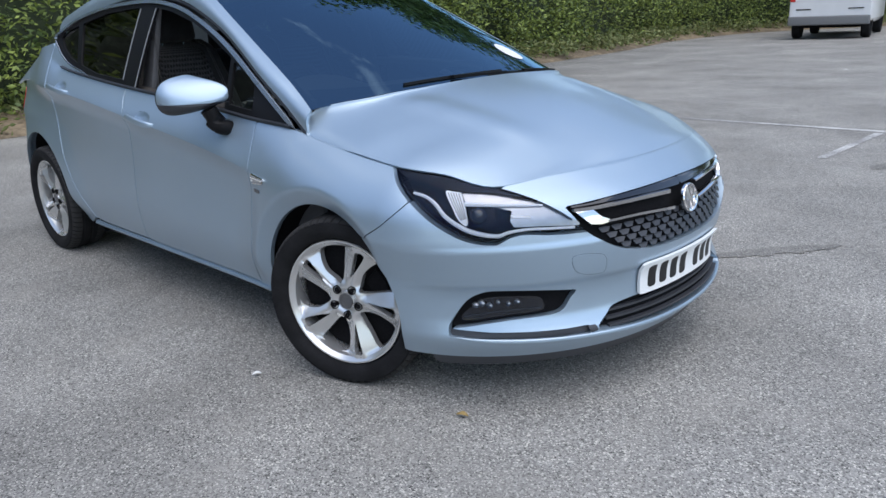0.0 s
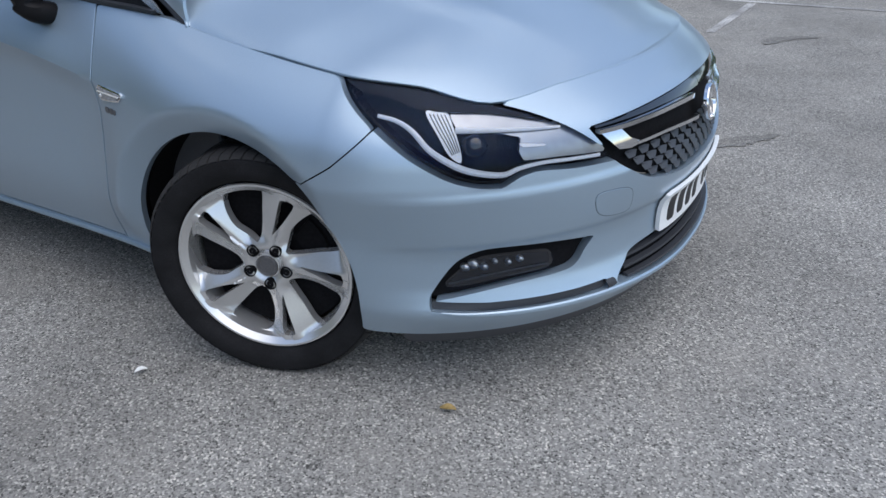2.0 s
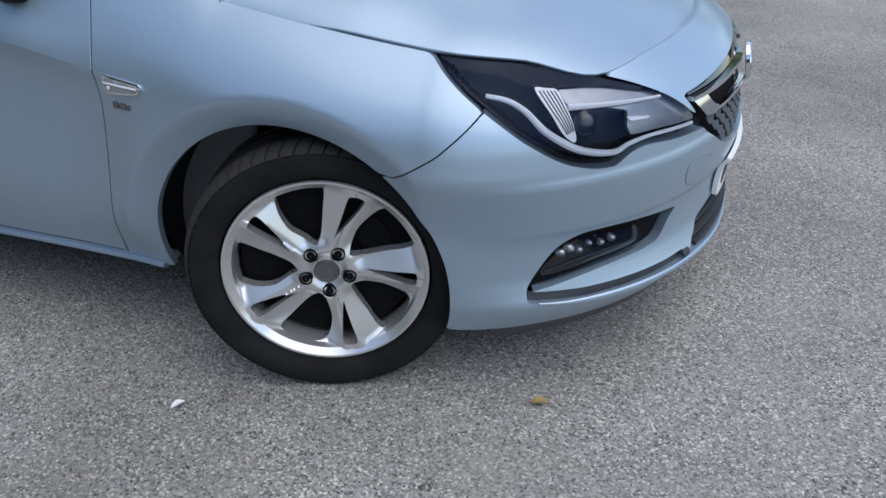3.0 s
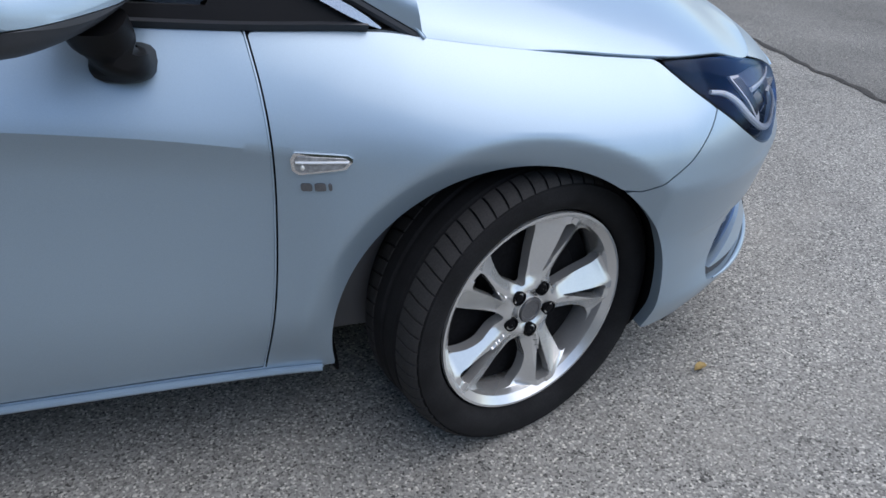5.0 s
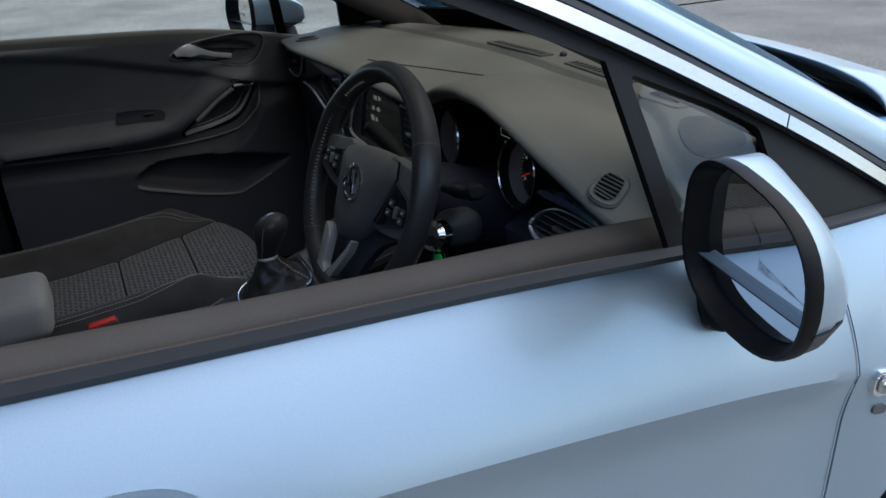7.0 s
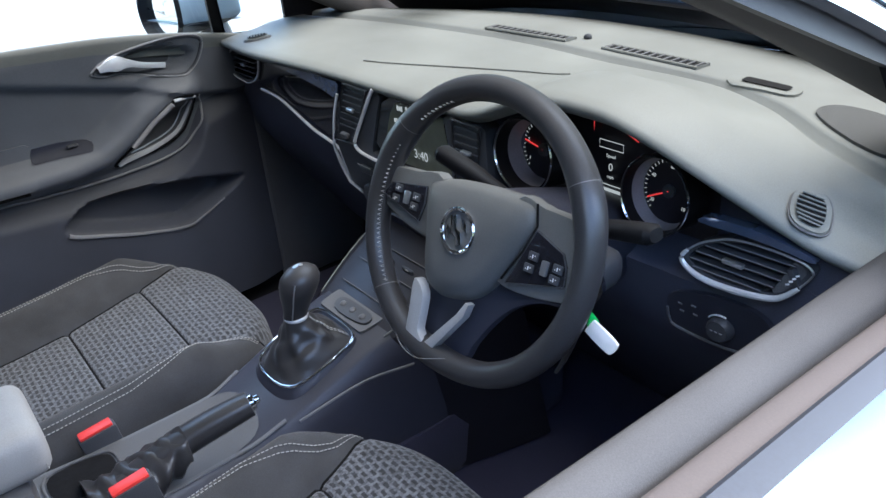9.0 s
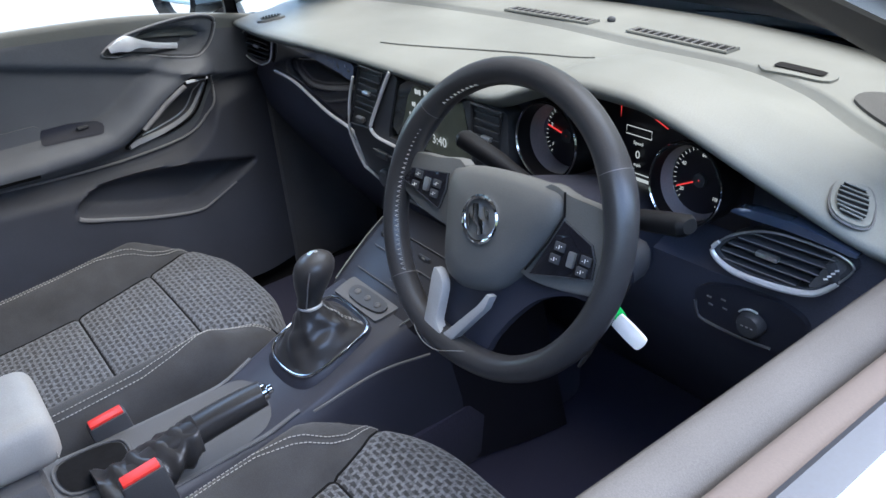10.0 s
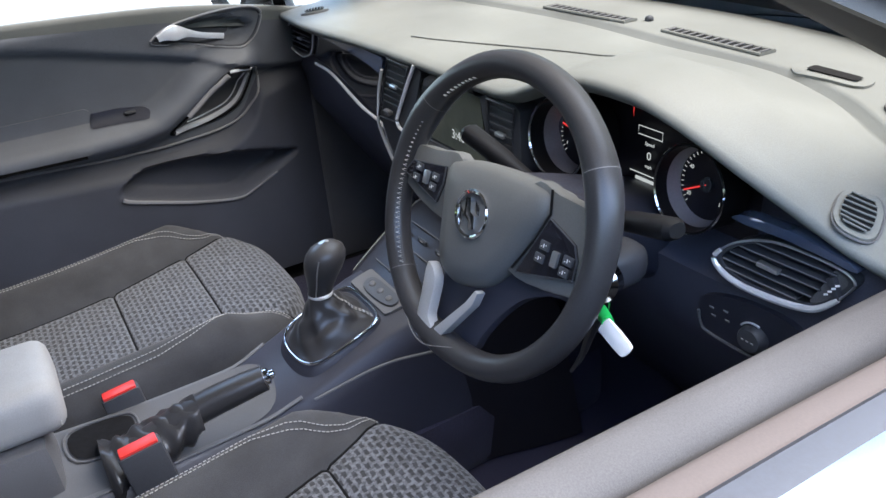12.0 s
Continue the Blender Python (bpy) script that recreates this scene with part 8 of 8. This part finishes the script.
def road_line(x0, y0, x1, y1, w=0.085):
    d = Vector((x1 - x0, y1 - y0, 0))
    nrm = Vector((-d.y, d.x, 0)).normalized() * w / 2
    rows = []
    k = max(2, int(d.length / 0.08))
    for i in range(k + 1):
        p = Vector((x0, y0, 0.004)) + d * i / k
        j = 0.006 * noise.noise(p * 9)
        rows.append([p - nrm * (1 + j * 8), p + nrm * (1 + j * 6)])
    return tagged(part("road_marking", rows_bm(rows), LINE, smooth=0), "worn white bay line painted on asphalt", "road marking", "bay lines", "structure")


road_line(-2.4, 5.56, 7.5, 5.50)
road_line(0.06, 5.44, 0.02, 4.0, 0.07)

# an older, darker stretch of asphalt ahead of the car, its ragged edge opened by a crack
edge_at = lambda y: 2.36 + 0.05 * noise.noise(Vector((0, y * 1.3, 4))) + 0.03 * noise.noise(Vector((3, y * 7.0, 1)))
rows = []
for y in np.r_[np.linspace(-30, -3, 10), np.linspace(-2.8, 7.0, 160), np.linspace(7.4, 40, 10)]:
    e = edge_at(y)
    rows.append([(e, y, 0.002), (e + 0.02, y, 0.004), (e + 1.0, y, 0.004), (e + 8.0, y, 0.004), (60.0, y, 0.004)])
tagged(part("old_asphalt", rows_bm(rows), asphalt("old_asphalt", 0.66, 260), smooth=0), "older darker asphalt beyond a ragged joint", "asphalt", kind="structure")
rows = []
for y in np.linspace(0.15, 2.0, 90):
    w = 0.010 + 0.022 * abs(noise.noise(Vector((7, y * 4.0, 2)))) + 0.008 * noise.noise(Vector((1, y * 17.0, 2)))
    e = edge_at(y) - 0.004
    rows.append([(e - w, y, 0.003), (e, y, 0.0055), (e + w, y, 0.0062)])
tagged(part("crack", rows_bm(rows), grain(material("crack_filler", (0.050, 0.047, 0.043), 0.95), 90, 0.6, 0.004, 0.5), smooth=0), "dark ragged crack along the joint of the asphalt", "crack", kind="structure")

# litter on the asphalt
def stain(path, width, seed):
    """A ragged dark stain soaked into the asphalt."""
    rs = random.Random(seed)
    c = along(smooth(path, 8), np.linspace(0, 1, 40))
    rows = []
    for i, q in enumerate(c):
        d = c[min(i + 1, 39)] - c[max(i - 1, 0)]
        nx, ny = -d[1] / math.hypot(d[0], d[1]), d[0] / math.hypot(d[0], d[1])
        w = width * math.sin(math.pi * (i + 0.6) / 40.2) ** 0.5
        a, b = w * rs.uniform(0.25, 0.55), w * rs.uniform(0.25, 0.55)
        rows.append([(q[0] + nx * k, q[1] + ny * k, 0.0042) for k in (-b, 0.0, a)])
    m = bpy.data.materials.get("stained_asphalt") or asphalt("stained_asphalt", 0.72, 230)
    tagged(part("stain", rows_bm(rows), m, smooth=0), "dark oily stain on the grey asphalt", "stain", kind="structure")


stain(((0.40, 1.17), (0.52, 1.31), (0.62, 1.45), (0.76, 1.61), (0.86, 1.74)), 0.13, 3)
stain(((0.46, 3.74), (0.50, 3.92), (0.60, 4.06), (0.76, 4.16)), 0.15, 4)


def leaf_litter(name, label, x, y, size, mat, turn):
    rows = []
    for i in range(7):
        t = i / 6
        w = size * 0.28 * math.sin(math.pi * (0.08 + 0.84 * t))
        rows.append([(size * (t - 0.5), w * v, 0.004 + 0.006 * abs(v) + 0.006 * math.sin(3 * t)) for v in (-1, -0.4, 0.4, 1)])
    ob = part(name, thick(rows_bm(rows), 0.0012), mat, None, smooth=50, matrix=pose(x, y, 0.0005, 0, 0, turn))
    return tagged(ob, label, "leaf")


DRY = grain(material("dry_leaf", (0.34, 0.24, 0.09), 0.8), 60, 0.3, 0.002, 0.4)
PALE = grain(material("pale_petal", (0.75, 0.76, 0.74), 0.7), 60, 0.2, 0.001, 0.08)
leaf_litter("leaf", "small pale petal lying on the asphalt", -0.279, -1.044, 0.032, PALE, 60)
leaf_litter("leaf", "curled brown dry leaf lying on the asphalt", 0.499, -0.779, 0.040, DRY, 20)
for x, y, sz in ((-11.8, 31.0, 0.30), (-11.2, 30.4, 0.22), (-10.9, 31.2, 0.26)):
    leaf_litter("litter", "crumpled white paper litter at the verge", x, y, sz, PALE, 30 * x)
leaf_litter("leaf", "small pale scrap lying on the asphalt", -2.16, 11.88, 0.08, PALE, 10)
for i in range(16):
    leaf_litter("leaf", "tiny dry leaf scrap lying on the asphalt" if i % 2 else "small pale scrap lying on the asphalt", random.uniform(0.3, 6.5), random.choice((random.uniform(2.0, 7.5), random.uniform(-2.2, -1.0), random.uniform(1.3, 6))), random.uniform(0.014, 0.03), DRY if i % 2 else PALE, random.uniform(0, 360))

# verge and hedge along the back of the parking area
VERGE = [(-9.0, -14.0), (-8.35, -4.0), (-8.25, 0.6), (-8.55, 7.0), (-8.95, 13.3), (-9.6, 18.0), (-10.4, 22.1), (-9.6, 28.0), (-4.0, 33.0), (6.0, 35.0), (18.0, 36.0)]
verge_c = along(smooth(VERGE, 10), np.linspace(0, 1, 160))
EARTH = grain(material("dry_verge_earth", (0.20, 0.155, 0.10), 0.95), 14, 0.8, 0.03, 0.45, big=1.2)
rows = []
for i, p in enumerate(verge_c):
    q = verge_c[min(i + 1, len(verge_c) - 1)] - verge_c[max(i - 1, 0)]
    nrm = np.array((-q[1], q[0])) / np.linalg.norm(q)
    r = []
    for d, h in ((0.0, 0.003), (0.12, 0.05), (0.5, 0.12), (1.5, 0.25), (6.0, 0.5)):
        jag = 0.12 * noise.noise(Vector((p[0] * 1.7, p[1] * 1.7, d)))
        r.append((p[0] + nrm[0] * (d + jag), p[1] + nrm[1] * (d + jag), h + (0.5 * jag * h)))
    rows.append(r)
tagged(part("verge", rows_bm(rows), EARTH, smooth=60), "dry earth verge with grass at the asphalt's edge", "verge", kind="structure")


def leaf_mat(name, a, b):
    m = material(name, a, 0.55)
    n, l = m.node_tree.nodes, m.node_tree.links
    g = n.new("ShaderNodeNewGeometry")
    r = n.new("ShaderNodeValToRGB")
    r.color_ramp.elements[0].color, r.color_ramp.elements[1].color = (*a, 1), (*b, 1)
    l.new(g.outputs["Random Per Island"], r.inputs["Fac"])
    l.new(r.outputs["Color"], n["Principled BSDF"].inputs["Base Color"])
    n["Principled BSDF"].inputs["Transmission Weight"].default_value = 0.0
    return m


# spread widened so leaf colours also carry sunlit leaves and shaded gaps
FOLIAGE = leaf_mat("hedge_leaves", (0.026, 0.055, 0.010), (0.29, 0.36, 0.075))
GRASS = leaf_mat("verge_grass", (0.07, 0.11, 0.025), (0.24, 0.25, 0.09))


def leaves(centres, radii, n, size, seed, mat, name, label, category):
    """Small bent leaves scattered through lumpy clumps."""
    rng = np.random.default_rng(seed)
    c = np.array(centres)[rng.integers(0, len(centres), n)]
    r = np.array(radii)[rng.integers(0, len(radii), n)]
    d = rng.normal(size=(n, 3))
    d /= np.linalg.norm(d, axis=1)[:, None]
    pos = c + d * (r * rng.uniform(0.55, 1.0, n) ** 0.5)[:, None]
    pos[:, 2] = np.abs(pos[:, 2]) + 0.02
    ax = rng.normal(size=(n, 3))
    ax[:, 2] *= 0.6
    ax /= np.linalg.norm(ax, axis=1)[:, None]
    bx = np.cross(ax, d + rng.normal(scale=0.6, size=(n, 3)))
    bx /= np.linalg.norm(bx, axis=1)[:, None] + 1e-9
    s = size * rng.uniform(0.6, 1.4, n)[:, None]
    up = np.cross(ax, bx)
    v = np.stack([pos - ax * s, pos + bx * s * 0.42 + up * s * 0.12, pos + ax * s, pos - bx * s * 0.42 + up * s * 0.12], axis=1).reshape(-1, 3)
    f = np.arange(4 * n).reshape(-1, 4)
    me = bpy.data.meshes.new(name)
    me.from_pydata(v.tolist(), [], f.tolist())
    me.materials.append(mat)
    return tagged(new(name, me), label, category, kind="stuff")


rng = np.random.default_rng(4)
cen, rad = [], []
for i in range(0, 128):
    p = verge_c[i]
    q = verge_c[min(i + 1, len(verge_c) - 1)] - verge_c[max(i - 1, 0)]
    nrm = np.array((-q[1], q[0])) / np.linalg.norm(q)
    for k in range(9):
        d = 1.0 + abs(rng.normal()) * 0.9
        h = rng.uniform(0.15, 3.4) if d > 1.3 else rng.uniform(0.1, 1.6)
        cen.append((p[0] + nrm[0] * d + rng.normal() * 0.25, p[1] + nrm[1] * d + rng.normal() * 0.25, h))
        rad.append(rng.uniform(0.25, 0.75))
leaves(cen, rad, 150000, 0.052, 5, FOLIAGE, "hedge", "dense green shrubs and brambles along the verge", "hedge")
# dark sheet closes gaps between leaves; the hedge's inner shade is its colour
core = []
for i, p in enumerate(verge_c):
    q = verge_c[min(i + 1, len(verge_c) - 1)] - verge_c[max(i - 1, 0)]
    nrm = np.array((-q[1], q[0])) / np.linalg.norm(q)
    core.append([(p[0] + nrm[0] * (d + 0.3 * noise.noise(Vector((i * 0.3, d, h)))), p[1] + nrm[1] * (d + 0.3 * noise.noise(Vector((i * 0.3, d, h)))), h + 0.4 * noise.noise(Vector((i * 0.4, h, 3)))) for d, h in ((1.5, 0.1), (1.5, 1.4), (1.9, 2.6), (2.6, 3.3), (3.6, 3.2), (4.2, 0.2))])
tagged(part("hedge_inside", rows_bm(core), grain(material("hedge_inner_shade", (0.018, 0.028, 0.008), 0.9), 6, 0.8, 0.05, 0.5), smooth=60), "dark sheet standing in for the shade inside the hedge", "hedge", kind="stuff")
cen, rad = [], []
for i in range(0, 128):
    p = verge_c[i]
    q = verge_c[min(i + 1, len(verge_c) - 1)] - verge_c[max(i - 1, 0)]
    nrm = np.array((-q[1], q[0])) / np.linalg.norm(q)
    for k in range(4):
        d = rng.uniform(0.25, 1.3)
        cen.append((p[0] + nrm[0] * d + rng.normal() * 0.2, p[1] + nrm[1] * d + rng.normal() * 0.2, rng.uniform(0.05, 0.35)))
        rad.append(rng.uniform(0.08, 0.32))
leaves(cen, rad, 26000, 0.055, 6, GRASS, "verge_grass", "pale grass and weeds at the hedge's foot", "grass")


def tree(x, y, h, seed):
    """A broad-leaved tree: tapered trunk, limbs, a loose crown."""
    rng = np.random.default_rng(seed)
    t = thing("tree", "tall leafy green tree behind the hedge", "tree", "trees behind the hedge", at=(x, y, 0))
    bark = bpy.data.materials.get("bark") or grain(material("bark", (0.10, 0.075, 0.05), 0.9), 9, 0.7, 0.03, 0.4)
    part("trunk", tube([(0.12 * math.sin(k), 0.1 * math.cos(k * 1.3), h * 0.8 * k / 6) for k in range(7)], 0.26, 10, up=(0, 1, 0.1), scale=lambda u: 1.15 - 0.95 * u), bark, t)
    cc, cr = [], []
    for k in range(9):
        a, z0 = rng.uniform(0, 6.28), h * rng.uniform(0.28, 0.6)
        ln = h * rng.uniform(0.18, 0.30)
        tip = (math.cos(a) * ln, math.sin(a) * ln, z0 + ln * rng.uniform(0.5, 1.0))
        part("limb", tube([(0, 0, z0), (tip[0] * 0.5, tip[1] * 0.5, z0 + (tip[2] - z0) * 0.6), tip], 0.09, 7, up=(0.2, 0.3, 1), scale=lambda u: 1.1 - 0.9 * u), bark, t)
        for m in range(6):
            cc.append((tip[0] + rng.normal() * 0.8, tip[1] + rng.normal() * 0.8, tip[2] + rng.normal() * 1.0 + 0.4))
            cr.append(rng.uniform(0.6, 1.4))
    for m in range(14):
        cc.append((rng.normal() * h * 0.09, rng.normal() * h * 0.09, h * rng.uniform(0.6, 0.98)))
        cr.append(rng.uniform(0.7, 1.5))
    crown = leaves(cc, cr, 9000, 0.17, seed, FOLIAGE, "crown", "", "")
    for key in ("label", "category", "kind"):
        if key in crown:
            del crown[key]
    crown.parent = t
    return t


for i, (x, y, h) in enumerate(((-12.0, 6.0, 11.0), (-11.6, 11.5, 12.0), (-12.0, 17.0, 12.5), (-12.0, 30.0, 14.0), (-5.5, 37.0, 16.0), (0.5, 39.0, 17.0), (7.0, 38.5, 15.0), (-14.0, -2.0, 9.0))):
    tree(x, y, h, 20 + i)

# white van parked at the far end
van = thing("van", "white van parked by the hedge, seen from behind", "van", at=(-5.75, 22.05, 0))
van.scale = (1.1, 1.12, 1.08)
van.rotation_euler = (0, 0, radians(100))
WHITE_PAINT = grain(material("white_van_paint", (0.72, 0.73, 0.74), 0.3, coat=0.6), 3, 0, spread=0.04, big=1)
van_rows = []
for x, k, z0 in ((0.0, 0.97, 0.42), (0.06, 1.0, 0.40), (2.6, 1.0, 0.38), (3.7, 1.0, 0.38), (4.3, 0.95, 0.40), (4.9, 0.90, 0.42)):
    top = 1.92 if x < 3.0 else (1.88 if x < 3.8 else (1.25 if x < 4.5 else 1.0))
    w = 0.98 * k
    van_rows.append([(x, -w * 0.90, z0), (x, -w, z0 + 0.12), (x, -w, 1.0 if top > 1.1 else top - 0.2), (x, -w * 0.86, top - 0.12), (x, -w * 0.70, top), (x, w * 0.70, top), (x, w * 0.86, top - 0.12), (x, w, 1.0 if top > 1.1 else top - 0.2), (x, w, z0 + 0.12), (x, w * 0.90, z0)])
part("body", rows_bm(van_rows, True, True), WHITE_PAINT, van, smooth=30)
part("rear_bumper", moved(box(0.22, 1.94, 0.24, 0.05, 3), pose(-0.03, 0, 0.50)), grain(material("grey_bumper", (0.16, 0.165, 0.17), 0.6), 200, 0.2, 0.001, 0.15), van, "grey plastic bumper")
part("rear_window", moved(box(0.02, 1.45, 0.52, 0.03, 2), pose(-0.004, 0, 1.42)), GLOSS, van)
part("rear_plate", moved(box(0.012, 0.52, 0.11, 0.004, 1), pose(-0.006, 0.0, 1.10)), grain(material("yellow_plate", (0.75, 0.58, 0.10), 0.4), 50, 0, spread=0.05), van, "yellow rear plate, blank")
for s in (-1, 1):
    part("tail_light", moved(box(0.05, 0.13, 0.42, 0.02, 2), pose(-0.002, s * 0.90, 1.22)), RED, van, "red tail light")
    for x in (0.75, 3.75):
        w = part("wheel", moved(lathe([(0.001, -0.10), (0.20, -0.10), (0.30, -0.11), (0.325, -0.08), (0.33, 0.0), (0.325, 0.08), (0.30, 0.11), (0.21, 0.10), (0.19, 0.05), (0.001, 0.05)], 36), pose(x, s * 0.84, 0.33, s * -90, 0, 0)), RUBBER, van)
for s in (-1, 1):
    part("bumper_slot", moved(box(0.02, 0.36, 0.025, 0.006, 1), pose(-0.01, s * 0.62, 0.80)), DARK, van)
part("underside", box(4.3, 1.5, 0.16, 0.03, 1, (2.3, 0, 0.38)), DARK, van)

# added boundary behind the camera, never in view; darkens what the paint mirrors
def bank():
    m = grain(material("unseen_bank", (0.060, 0.070, 0.045), 0.95), 3, 0.6, 0.2, 0.6, big=0.5)
    return m


bank_rows = []
rb = random.Random(9)
for k in range(61):
    a = radians(178 + k * 1.75)
    d = 25.0
    top = 10.5 + rb.uniform(-1.0, 1.4)
    bank_rows.append([(d * math.cos(a), d * math.sin(a), 0), (d * 1.01 * math.cos(a), d * 1.01 * math.sin(a), top * 0.6), (d * 1.03 * math.cos(a), d * 1.03 * math.sin(a), top), (d * 1.1 * math.cos(a), d * 1.1 * math.sin(a), top - 0.5), (d * 1.12 * math.cos(a), d * 1.12 * math.sin(a), 0)])
tagged(part("backdrop", rows_bm(bank_rows), bank()), "plain dark green bank, unseen, added to darken reflections in the car", "bank", kind="structure")
